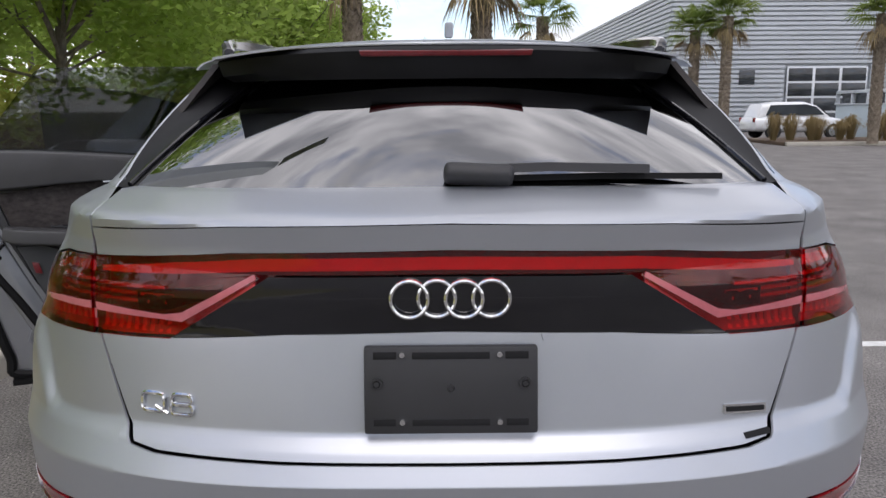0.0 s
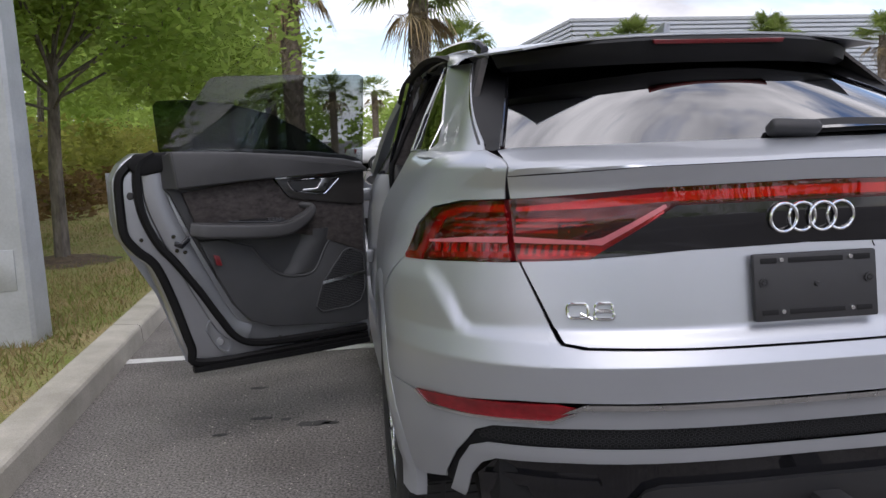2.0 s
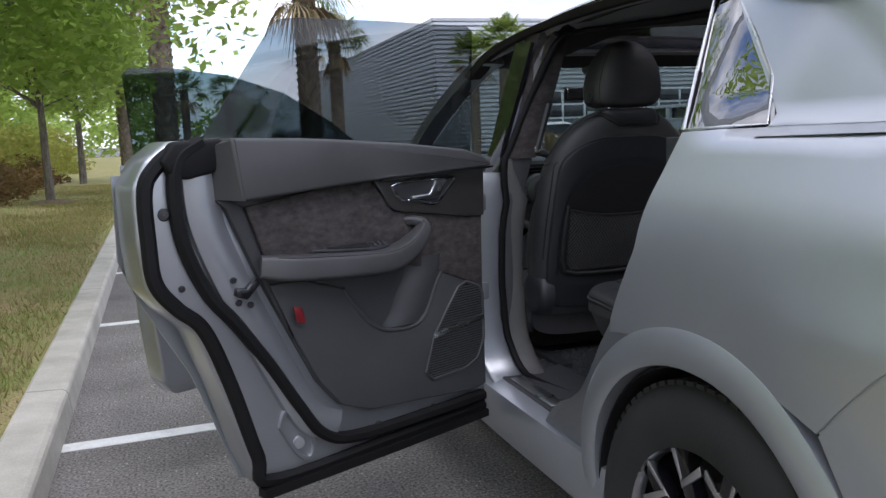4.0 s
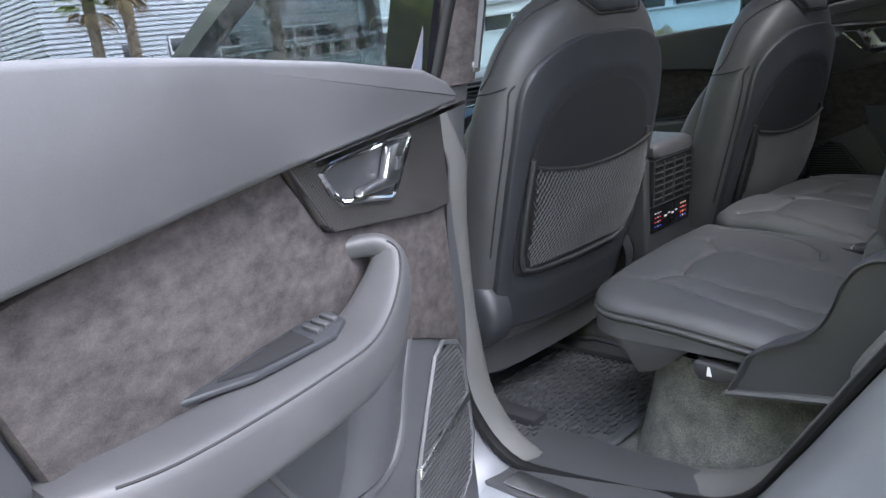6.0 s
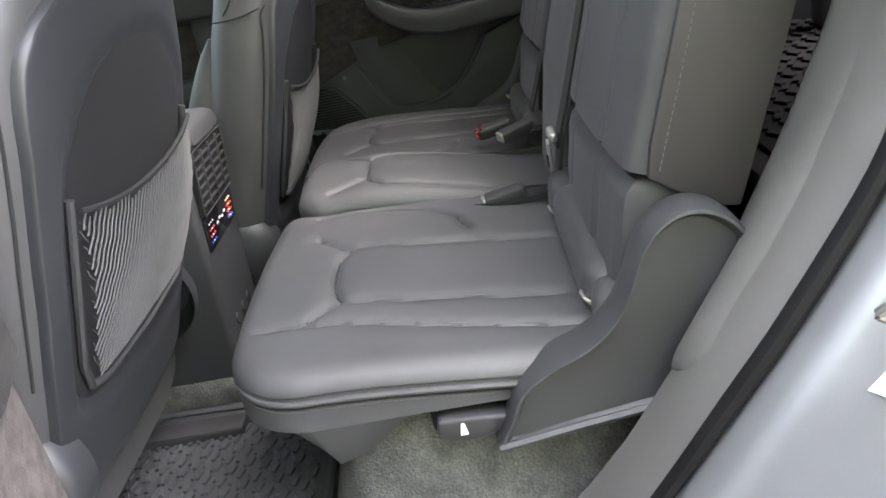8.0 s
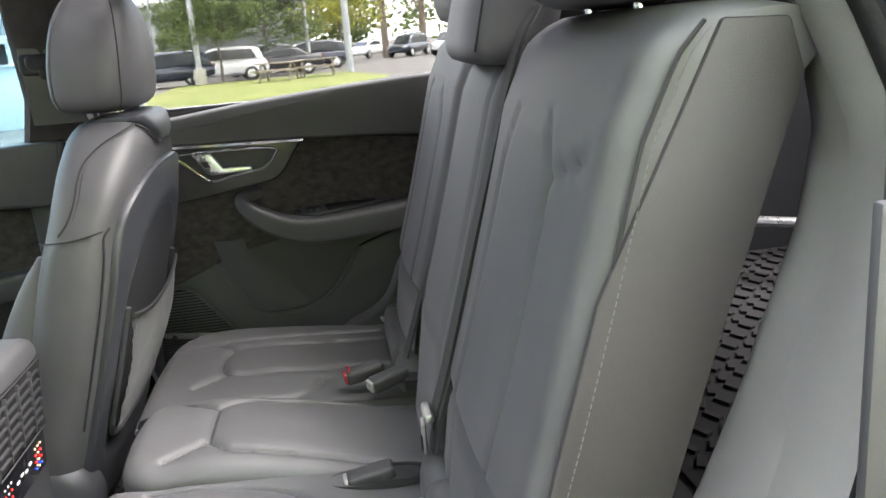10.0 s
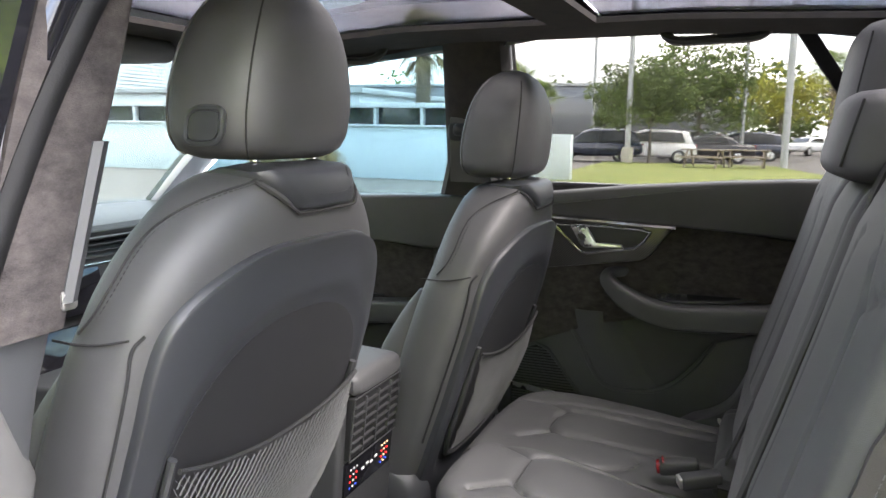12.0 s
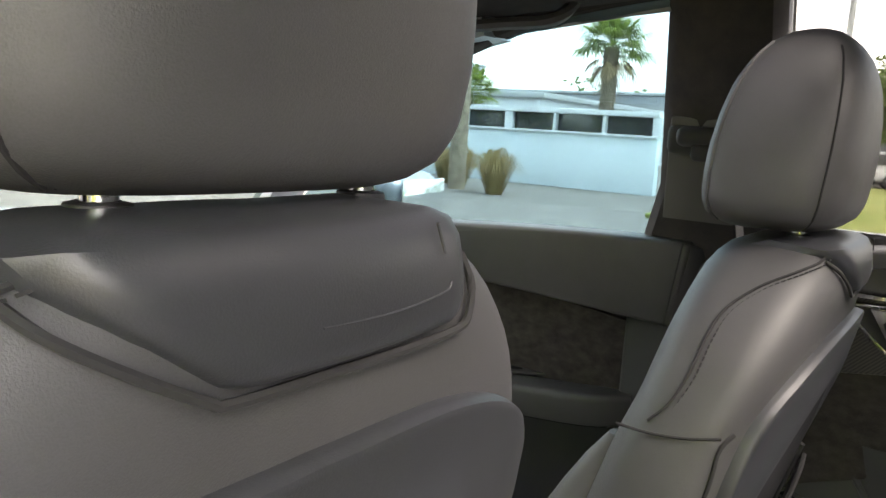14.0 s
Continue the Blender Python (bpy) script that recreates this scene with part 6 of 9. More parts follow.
for k in range(4):
    part("vent_slat", rbox((0.05, 3.185, 1.105 + 0.016 * k), (1.35, 0.02, 0.005), 0.002), BLACK_PLASTIC, dash)
part("vent_recess", rbox((0.05, 3.205, 1.13), (1.38, 0.02, 0.075), 0.004), MAT_BLACK, dash)
part("chrome_strip", rbox((0.05, 3.180, 1.090), (1.38, 0.012, 0.005), 0.002), CHROME, dash)
part("display", rbox((0.02, 3.17, 1.03), (0.40, 0.016, 0.11), 0.006, 2, pose(0, 0, 0, -12).to_3x3().to_4x4()), GLOSS_BLACK, dash, "dark glossy display")
part("display", rbox((0.02, 3.15, 0.90), (0.36, 0.016, 0.11), 0.006, 2, pose(0, 0, 0, -28).to_3x3().to_4x4()), GLOSS_BLACK, dash, "dark glossy lower display")
steer = thing("steering_wheel", (-0.37, 3.0, 0.9), "black leather steering wheel with metal spokes", "steering wheel")
sm = Matrix.Translation((-0.37, 2.97, 1.06)) @ pose(0, 0, 0, 66, 0, 0)
part("rim", tube([sm @ V(0.185 * math.cos(t), 0.185 * math.sin(t), 0) for t in [2 * math.pi * k / 48 for k in range(48)]], 0.017, 12, True, (0.02, 1, 0.35)), LEATHER, steer)
part("hub", lathe([(0.0005, -0.05), (0.05, -0.048), (0.068, -0.03), (0.07, 0.01)], (-0.37, 2.985, 1.065), "y", 28), SOFT, steer)
for a in (0, 180, 270):
    t = radians(a)
    part("spoke", sweep([sm @ V(0.05 * math.cos(t), 0.05 * math.sin(t), 0), sm @ V(0.175 * math.cos(t), 0.175 * math.sin(t), 0)], [(-0.016, -0.006), (0.016, -0.006), (0.014, 0.006), (-0.014, 0.006)], (0.1, 1, 0.2)), ALU, steer)
part("column", sweep([V(-0.37, 3.0, 1.06), V(-0.37, 3.28, 0.98)], circle(0.04, 12)), BLACK_PLASTIC, steer)
mirror = thing("rear_view_mirror", (0.0, 3.05, 1.45), "black frameless interior mirror", "mirror")
part("mirror_body", rbox((-0.073, 3.055, 1.487), (0.23, 0.03, 0.062), 0.014, 4, pose(0, 0, 0, 8, 0, -14).to_3x3().to_4x4()), BLACK_PLASTIC, mirror)
part("mirror_glass", rbox((-0.076, 3.039, 1.489), (0.215, 0.004, 0.050), 0.002, 2, pose(0, 0, 0, 8, 0, -14).to_3x3().to_4x4()), CHROME, mirror)
part("stalk", sweep([V(-0.06, 3.06, 1.50), V(0, 3.10, 1.58)], circle(0.012, 8)), BLACK_PLASTIC, mirror)
part("indicator", rbox((0.012, 3.014, 1.496), (0.006, 0.003, 0.006), 0.001), RED_LED, mirror)

console = thing("centre_console", (0.02, 2.6, 0.44), "grey centre console with rear air vents and controls", "console")
part("console_body", prism([V(-0.108, 2.325, 0.46), V(-0.108, 2.308, 0.80), V(-0.108, 2.298, 0.965), V(-0.108, 2.36, 0.972), V(-0.108, 2.80, 0.965), V(-0.108, 2.85, 0.90), V(-0.108, 3.25, 0.86), V(-0.108, 3.25, 0.46)], (0.232, 0, 0), 0.012, 3), DARK_TRIM, console)
part("armrest_lid", grid([ring((0.010, y, 0.988 - 0.012 * sstep(2.32, 2.28, y)), (1, 0, 0), (0, 0, 1), 0.098 if y > 2.285 else 0.088, 0.022 if y > 2.285 else 0.012, 4, 24) for y in (2.280, 2.288, 2.30, 2.40, 2.55, 2.70, 2.76, 2.775)], wrap_u=True, cap=True), LEATHER, console, "grey leather armrest lid")


def vent_pt(x, z, o=0.0):
    return V(x, 2.297 + (0.90 - z) * 0.10 - o, z)


def vent_box(x0, x1, z0, z1, o, t, r=0.002):
    return prism([vent_pt(x0, z0, o), vent_pt(x1, z0, o), vent_pt(x1, z1, o), vent_pt(x0, z1, o)], (0, t, 0), r)


vent = part("air_vent", vent_box(-0.090, 0.105, 0.838, 0.958, 0.006, 0.02, 0.004), MAT_BLACK, console, "rear air vents with chrome frame")
fpts = [vent_pt(-0.09, 0.838, 0.009), vent_pt(0.105, 0.838, 0.009), vent_pt(0.105, 0.958, 0.009), vent_pt(-0.09, 0.958, 0.009)]
part("vent_frame", sweep([fpts[0], (fpts[0] + fpts[1]) / 2, fpts[1], (fpts[1] + fpts[2]) / 2, fpts[2], (fpts[2] + fpts[3]) / 2, fpts[3], (fpts[3] + fpts[0]) / 2], circle(0.0014, 6), (0, 1, 0), True), DARK_TRIM, vent)
for k in range(6):
    part("slat", vent_box(-0.085, 0.10, 0.853 + k * 0.017, 0.857 + k * 0.017, 0.011, 0.012, 0.001), BLACK_PLASTIC, vent)
for x in (-0.045, 0.006, 0.06):
    part("tab", vent_box(x - 0.002, x + 0.002, 0.845, 0.952, 0.012, 0.010, 0.0008), DARK_TRIM, vent)
panel_c = part("control_panel", vent_box(-0.090, 0.105, 0.765, 0.832, 0.005, 0.02, 0.003), GLOSS_BLACK, console, "lit climate control panel")
for x0, cols in ((-0.075, (WHITE_PRINT, RED_LED, BLUE_LED)), (0.055, (WARM_LED, RED_LED, BLUE_LED))):
    for i in range(3):
        for j in range(4):
            x, z = x0 + 0.012 * i, 0.816 - 0.012 * j
            m_ = cols[0] if j == 0 or i == 1 else (cols[1] if j < 3 else cols[2])
            part("symbol", vent_box(x, x + 0.0034, z - 0.0013, z + 0.0013, 0.0062, 0.002, 0), m_, panel_c)
for i in range(4):
    part("symbol", vent_box(-0.028 + i * 0.018, -0.018 + i * 0.018, 0.798 + 0.004 * (i % 2), 0.802 + 0.004 * (i % 2), 0.0062, 0.002, 0), WHITE_PRINT, panel_c)
for x in (-0.04, 0.01, 0.055):
    part("socket", lathe([(0.0005, -0.004), (0.008, -0.006), (0.011, -0.006), (0.012, 0.004)], vent_pt(x, 0.60, 0.006), "y", 16), BLACK_PLASTIC, console, "round power socket")

# ---- front seats ----
SX = -0.395
SB = [(0.635, 2.384, 0.255, 0.074), (0.70, 2.362, 0.272, 0.080), (0.82, 2.317, 0.288, 0.086), (0.95, 2.272, 0.297, 0.088), (1.05, 2.242, 0.299, 0.088), (1.12, 2.222, 0.296, 0.086), (1.18, 2.208, 0.288, 0.083), (1.22, 2.199, 0.276, 0.080),
      (1.26, 2.190, 0.258, 0.080), (1.30, 2.182, 0.228, 0.080), (1.335, 2.177, 0.190, 0.078), (1.36, 2.177, 0.155, 0.074), (1.376, 2.183, 0.122, 0.064), (1.385, 2.195, 0.085, 0.048), (1.389, 2.215, 0.04, 0.024)]


def sb(z):
    zs = [r[0] for r in SB]
    return tuple(float(np.interp(z, zs, [r[i] for r in SB])) for i in (1, 2, 3))


def sb_rear(dx, z, o=0.0):
    y, hw, hd = sb(z)
    t = min(0.999, abs(dx) / hw)
    return V(SX + dx, y + hd - hd * (1 - t ** 3.2) ** (1 / 3.2) - o, z)


seat = thing("front_seat", (SX, 2.5, 0.44), "grey leather front seat with a net pocket behind", "car seat", "front seats")
zz = [SB[0][0] + (SB[-1][0] - SB[0][0]) * (1 - (1 - i / 31) ** 1.5) for i in range(32)]
part("backrest", grid([ring((SX, sb(z)[0] + sb(z)[2], z), (1, 0, 0), (0, 1, 0), sb(z)[1], sb(z)[2], 3.2, 56) for z in zz], wrap_u=True, cap=True), LEATHER, seat, "stitched grey leather backrest")
for s in (-1, 1):
    rows = []
    for f in [i / 16 for i in range(17)]:
        z = 0.70 + 0.47 * f
        k = math.sin(math.pi * (0.06 + 0.92 * f)) ** 0.55
        rows.append(ring((SX + s * (sb(z)[1] - 0.052 - 0.02 * f), sb(z)[0] + 2 * sb(z)[2] - 0.016, z), (1, 0, 0), (0, 1, 0), 0.050 * k, 0.052 * k, 2.3, 20))
    part("bolster", grid(rows, wrap_u=True, cap=True), LEATHER, seat, "leather side bolster")


def loop_of(pts, n=96):
    return [(p.x, p.y) for p in spline([Vector((a, b, 0)) for a, b in pts + pts[:1]], n + 1)[:-1]]


def sheet_between(la, lb, rows, o_of, t=0.012):
    """A strip of the seat's back between two closed outlines; o_of gives how far it stands proud."""
    f, b = [], []
    for i in range(rows + 1):
        q = (i / rows) ** 1.7
        pts = [(a[0] + (c[0] - a[0]) * q, a[1] + (c[1] - a[1]) * q) for a, c in zip(la, lb)]
        pts.append(pts[0])
        f.append([sb_rear(x, z, o_of(q)) for x, z in pts])
        b.append([sb_rear(x, z, o_of(q) - t) for x, z in pts])
    return shell(f, b)


shell_loop = loop_of([(0.0, 1.297), (0.10, 1.294), (0.175, 1.274), (0.232, 1.238), (0.258, 1.19), (0.266, 1.10), (0.268, 0.98), (0.260, 0.82), (0.245, 0.715), (0.20, 0.668), (0.0, 0.655), (-0.20, 0.668), (-0.245, 0.715), (-0.260, 0.82), (-0.268, 0.98), (-0.266, 1.10), (-0.258, 1.19), (-0.232, 1.238), (-0.175, 1.274), (-0.10, 1.294)])
arch_loop = loop_of([(0.0, 1.198), (0.07, 1.192), (0.135, 1.168), (0.185, 1.125), (0.212, 1.07), (0.224, 1.0), (0.226, 0.93), (0.222, 0.85), (0.210, 0.805), (0.15, 0.785), (0.0, 0.780), (-0.15, 0.785), (-0.210, 0.805), (-0.222, 0.85), (-0.226, 0.93), (-0.224, 1.0), (-0.212, 1.07), (-0.185, 1.125), (-0.135, 1.168), (-0.07, 1.192)])
mid_loop = [(x * 0.64 + 0.012, 0.95 + (z - 0.95) * 0.66) for x, z in arch_loop]
part("back_shell", sheet_between(shell_loop, arch_loop, 18, lambda q: 0.0125 - 0.0085 * max(0, 1 - q * 28) ** 2 - 0.0090 * sstep(0.70, 1.0, q), 0.016), SHELL, seat, "grey plastic back shell")
part("shell_recess", sheet_between(arch_loop, mid_loop, 10, lambda q: 0.0042 - 0.001 * sstep(0, 0.6, q), 0.006), RECESS, seat, "dark recessed panel")
part("recess_centre", sheet_between(mid_loop, [(0.012, 0.95)] * len(mid_loop), 6, lambda q: 0.0032, 0.006), RECESS, seat)


def net_top(x):
    return 1.045 - 0.028 * (1 - (x / 0.215) ** 2)


def net_x(z):
    return interp(z, [(0.80, 0.17), (0.84, 0.205), (0.95, 0.214), (1.06, 0.214)])


def net_mesh():
    bms = []
    for d in (-1, 1):
        for k in range(-52, 53):
            pts = []
            for i in range(26):
                z = 0.815 + 0.245 * i / 25
                x = k * 0.0125 + d * (z - 0.92) * 0.75 + 0.0016 * math.sin(i * 2.1 + k)
                if abs(x) < net_x(z) and z < net_top(x):
                    pts.append(sb_rear(x, z, 0.012 + 0.002 * d + 0.012 * math.sin(math.pi * (z - 0.815) / 0.24)))
            if len(pts) > 2:
                bms.append(sweep(pts, circle(0.0013 if d > 0 else 0.0009, 4), (0, 1, 0.1), cap=False))
    return join(*bms)


net = part("net_pocket", net_mesh(), NET, seat, "elastic net pocket")
net["kind"] = "stuff"
part("net_hem", tube([sb_rear(x, net_top(x), 0.020) for x in np.linspace(-0.214, 0.214, 34)], 0.0036, 6), WEBBING, seat, "elastic hem of the net")
part("net_frame", tube([sb_rear(x, z, 0.010) for x, z in ((-0.218, 1.06), (-0.219, 0.95), (-0.212, 0.85), (-0.195, 0.812), (-0.15, 0.800), (0, 0.796), (0.15, 0.800), (0.195, 0.812), (0.212, 0.85), (0.219, 0.95), (0.218, 1.06))], 0.006, 8), DARK_TRIM, seat)


def stitch(pts, o, own, gap=0.008, dash_l=0.005, mtl=THREAD, r=0.0007):
    bms = []
    dist = 0.0
    n_all = sum((b - a).length for a, b in zip(pts, pts[1:]))
    cum = [0.0]
    for a, b in zip(pts, pts[1:]):
        cum.append(cum[-1] + (b - a).length)

    def at(q):
        for i in range(len(pts) - 1):
            if q <= cum[i + 1]:
                return pts[i].lerp(pts[i + 1], (q - cum[i]) / max(1e-9, cum[i + 1] - cum[i]))
        return pts[-1]

    while dist + dash_l < n_all:
        bms.append(sweep([at(dist), at(dist + dash_l)], circle(r, 4), (0.3, 0.8, 0.5)))
        dist += gap
    if not bms:
        return None
    ob = part("stitching", join(*bms), mtl, own, smooth=False)
    ob["kind"] = "stuff"
    return ob


# the shoulder seams run from the handle pad out and down to the sides
for s in (-1, 1):
    sh = []
    for z, k in ((1.3755, -0.049), (1.370, -0.046), (1.361, -0.032), (1.345, -0.007), (1.322, 0.012), (1.295, 0.015), (1.263, 0.014), (1.232, 0.020), (1.212, 0.032)):
        y_, hw_, hd_ = sb(z)
        sh.append(V(SX + s * (hw_ * (1 - abs(k / hd_) ** 3.2) ** (1 / 3.2) + 0.0006), y_ + hd_ + k, z + 0.0006))
    sh = spline(sh, 48)
    part("seam", tube(sh, 0.0016, 6), SEAM, seat)
    stitch([p + V(-s * 0.0008, -0.0060, -0.0012) for p in sh], 0, seat, 0.007, 0.0045, SEAM, 0.0009)
    sd = spline([V(SX + s * (sb(z)[1] + 0.0008), sb(z)[0] + dy, z) for z, dy in ((1.214, 0.040), (1.206, 0.075), (1.203, 0.11), (1.204, 0.14))], 12)
    part("seam", tube(sd, 0.0016, 6), SEAM, seat)
    lo = spline([sb_rear(s * x, z, 0.0016) for x, z in ((0.262, 1.216), (0.272, 1.20), (0.276, 1.16), (0.280, 1.08), (0.281, 0.98), (0.275, 0.86))], 24)
    part("seam", tube(lo, 0.0022, 6), SEAM, seat)
pr = [(1.3345, -0.048, 0.102, -0.004), (1.3350, -0.050, 0.104, 0.004), (1.3365, -0.053, 0.106, 0.008), (1.340, -0.057, 0.108, 0.0105), (1.348, -0.068, 0.109, 0.012), (1.358, -0.083, 0.109, 0.012), (1.368, -0.096, 0.108, 0.011), (1.378, -0.106, 0.107, 0.009), (1.386, -0.110, 0.105, 0.004), (1.391, -0.110, 0.102, -0.006), (1.393, -0.106, 0.098, -0.025), (1.392, -0.100, 0.095, -0.060)]
pf, pb = [], []
for z, xa, xb, o in pr:
    y0 = min(sb(min(z, 1.36))[0], 2.178) - o
    rowp = []
    for i in range(21):
        t = 2 * i / 20 - 1
        x = xa + (xb - xa) * i / 20
        e = 0.011 * max(0, (abs(t) - 0.82) / 0.18) ** 2
        rowp.append(V(SX + x, y0 + e + 0.012 * (x / 0.11) ** 2, z))
    pf.append(rowp)
    for p in rowp:
        top = interp(abs(p.x - SX), [(0, 1.396), (0.06, 1.394), (0.085, 1.391), (0.105, 1.386), (0.122, 1.379)])
        p.z = min(p.z, top)
    pb.append([p + V(0, 0.03, -0.012) for p in rowp])
pad = part("handle_pad", shell(pf, pb), SHELL, seat, "plastic headrest release pad")
# dark tube added along the pad's outline to draw in its edge shade
gap = spline([sb_rear(dx, z, 0.0035) for dx, z in ((-0.113, 1.372), (-0.104, 1.362), (-0.080, 1.347), (-0.056, 1.334), (-0.046, 1.331), (0.0, 1.331), (0.060, 1.331), (0.098, 1.332), (0.108, 1.338), (0.113, 1.352), (0.113, 1.366))], 60)
part("pad_edge_shade", tube(gap, 0.0022, 6), SEAM, pad, "dark line painting the shade along the pad's edge")
part("emboss", tube(spline([V(SX - 0.012, 2.1655, 1.353), V(SX + 0.03, 2.1658, 1.352), V(SX + 0.072, 2.1697, 1.354), V(SX + 0.080, 2.1712, 1.358)], 14), 0.0007, 6), SHELL, pad)
part("emboss", tube(spline([V(SX + 0.066, 2.1715, 1.386), V(SX + 0.072, 2.1705, 1.372)], 6), 0.0008, 6), DARK_TRIM, pad)
HX, HZ, HY, HE = SX + 0.014, 1.3965, 2.270, 3.1
hsec = [(0.0, 0.094, 0.052), (0.004, 0.108, 0.066), (0.014, 0.124, 0.078), (0.03, 0.134, 0.084), (0.06, 0.138, 0.086), (0.09, 0.135, 0.086), (0.13, 0.125, 0.082), (0.165, 0.109, 0.075), (0.195, 0.086, 0.062), (0.214, 0.061, 0.046), (0.226, 0.035, 0.027), (0.231, 0.012, 0.010)]


def hd_at(h):
    return tuple(float(np.interp(h, [r[0] for r in hsec], [r[i] for r in hsec])) for i in (1, 2))


rows = []
for h in [0.231 * (0.5 - 0.5 * math.cos(math.pi * i / 32)) for i in range(33)]:
    hw, hd = hd_at(h)
    rows.append(ring((HX, HY - 0.08 * h, HZ + h), (1, 0, 0), (0, 1, 0.0), hw, hd, HE, 56))
head = part("headrest", grid(rows, wrap_u=True, cap=True), LEATHER, seat, "grey leather headrest")


def head_pt(dx, h, o=0.0, front=False):
    hw, hd = hd_at(h)
    t = min(0.999, abs(dx) / hw)
    d = hd * (1 - t ** HE) ** (1 / HE)
    return V(HX + dx, HY - 0.08 * h + (d + o if front else -d - o), HZ + h)


for s in (-1, 1):
    pts = [head_pt(s * 0.90 * hd_at(h)[0], h, 0.0004) for h in np.linspace(0.003, 0.205, 30)]
    part("seam", tube(pts, 0.0013, 6), SEAM, head)
    stitch([p + V(-s * 0.004, -0.0006, 0) for p in pts], 0, head, 0.007, 0.0045, SEAM, 0.0008)
    front_pts = [head_pt(s * 0.86 * hd_at(h)[0], h, 0.0008, True) for h in np.linspace(0.006, 0.21, 30)]
    part("piping", tube(front_pts, 0.0024, 6), LEATHER, head)
for dx in (-0.056, 0.088):
    part("headrest_post", sweep([V(SX + dx, 2.235, 1.37), V(SX + dx, 2.235, 1.41)], circle(0.007, 12)), CHROME, seat, "chrome post")
    part("post_collar", lathe([(0.008, 0.004), (0.012, 0.003), (0.014, -0.006)], (SX + dx, 2.235, 1.390), "z", 16), BLACK_PLASTIC, seat)
part("seat_cushion", grid([ring((SX, y, 0.625 + 0.02 * (y - 2.4)), (1, 0, 0), (0, 0, 1), 0.28 - 0.03 * (y > 2.9), 0.085 if 2.40 < y < 2.93 else 0.06, 3.5, 32) for y in (2.43, 2.46, 2.5, 2.65, 2.8, 2.9, 2.95, 2.97)], wrap_u=True, cap=True), LEATHER, seat)
part("seat_base", rbox((SX, 2.72, 0.505), (0.44, 0.36, 0.09), 0.03), MAT_BLACK, seat)
for s in (-1, 1):
    part("side_cover", lathe([(0.0005, s * 0.034), (0.058, s * 0.031), (0.078, s * 0.020), (0.086, s * 0.004), (0.088, -s * 0.03)], (SX + s * 0.258, 2.425, 0.722), "x", 36), SHELL, seat, "round recliner cover")
    part("seat_rail", rbox((SX + s * 0.20, 2.62, 0.448), (0.05, 0.62, 0.03), 0.006), BLACK_PLASTIC, seat)
    part("valance", rbox((SX + s * 0.270, 2.66, 0.62), (0.03, 0.40, 0.13), 0.014, 3), SHELL, seat)
copy_thing(seat, Matrix.Translation((SX + 0.80, 2.405, 0.382)))
for s in (-1,):
    c = V(HX + s * 0.1345, HY - 0.012, HZ + 0.041)
    prf = [c + V(s * (0.003 - 0.002 * math.cos(t)), 0.027 * math.copysign(abs(math.cos(t)) ** 0.55, math.cos(t)) - 0.006 * math.sin(t), 0.021 * math.copysign(abs(math.sin(t)) ** 0.55, math.sin(t))) for t in [2 * math.pi * k / 32 for k in range(32)]]
    part("side_button", tube(prf, 0.0042, 8, True, (1, 0, 0.05)), SHELL, head, "rounded square side button")
    part("button_face", prism([c + (p - c) * 0.84 for p in prf], (s * 0.004, 0, 0), 0.001), SHELL, head)

# ---- rear bench ----
bench = thing("rear_bench", (0, 1.8, 0.45), "grey leather rear bench seat with stitched panels", "car seat")


def seg_d(p, a, b):
    ab = (b[0] - a[0], b[1] - a[1])
    l2 = ab[0] ** 2 + ab[1] ** 2 or 1e-9
    t = max(0, min(1, ((p[0] - a[0]) * ab[0] + (p[1] - a[1]) * ab[1]) / l2))
    return math.hypot(p[0] - a[0] - t * ab[0], p[1] - a[1] - t * ab[1])


CUSH_BACK = 1.60


def cush_edge(x, x0, x1, y_front, rad):
    """How far forward the rounded plan of a cushion reaches at x, and the edge radius at each corner."""
    drop = 0.0
    for r, d in ((rad[0], x - x0), (rad[1], x1 - x)):
        if d < r:
            drop = max(drop, r - math.sqrt(max(0.0, r * r - (r - d) ** 2)))
    g = (x - x0) / (x1 - x0)
    return y_front - drop - 0.010 * (2 * g - 1) ** 2


def plan_dist(x, y, x0, x1, y_front, rad, roll):
    """Distance from a point to the rounded plan's edge; roll says which sides are padded over."""
    e = cush_edge(x, x0, x1, y_front, (0.0, 0.0)) - y
    dx = [(x - x0) if roll[0] else 9.0, (x1 - x) if roll[1] else 9.0]
    for k in (0, 1):
        r = rad[k]
        if r and dx[k] < r and e < r:
            return r - math.hypot(r - dx[k], r - e)
    return min([e] + dx)


def cushion_z(x, y, x0, x1, lines, slope, zoff, y_front, rad, roll, fall):
    g = (x - x0) / (x1 - x0)
    f = (y - CUSH_BACK) / (y_front - CUSH_BACK)
    z = 0.788 + zoff - fall * sstep(0.80, 0.0, f) + slope * (g if slope > 0 else g - 1) + 0.006 * math.sin(math.pi * g)
    e, r = max(0.0, plan_dist(x, y, x0, x1, y_front, rad, roll)), 0.036
    if e < r:
        t = 1 - e / r
        z -= r * 0.78 * (1 - math.sqrt(max(0.0, 1 - t * t)))
    d = min(seg_d((x, y), a, b) for a, b in lines) if lines else 9
    return z - 0.0085 * math.exp(-(d / 0.0042) ** 2) - 0.0034 * math.exp(-(d / 0.020) ** 2) + 0.0016 * noise.noise((x * 14, y * 14, 1.7)) + 0.0006 * noise.noise((x * 40, y * 40, 5.2))


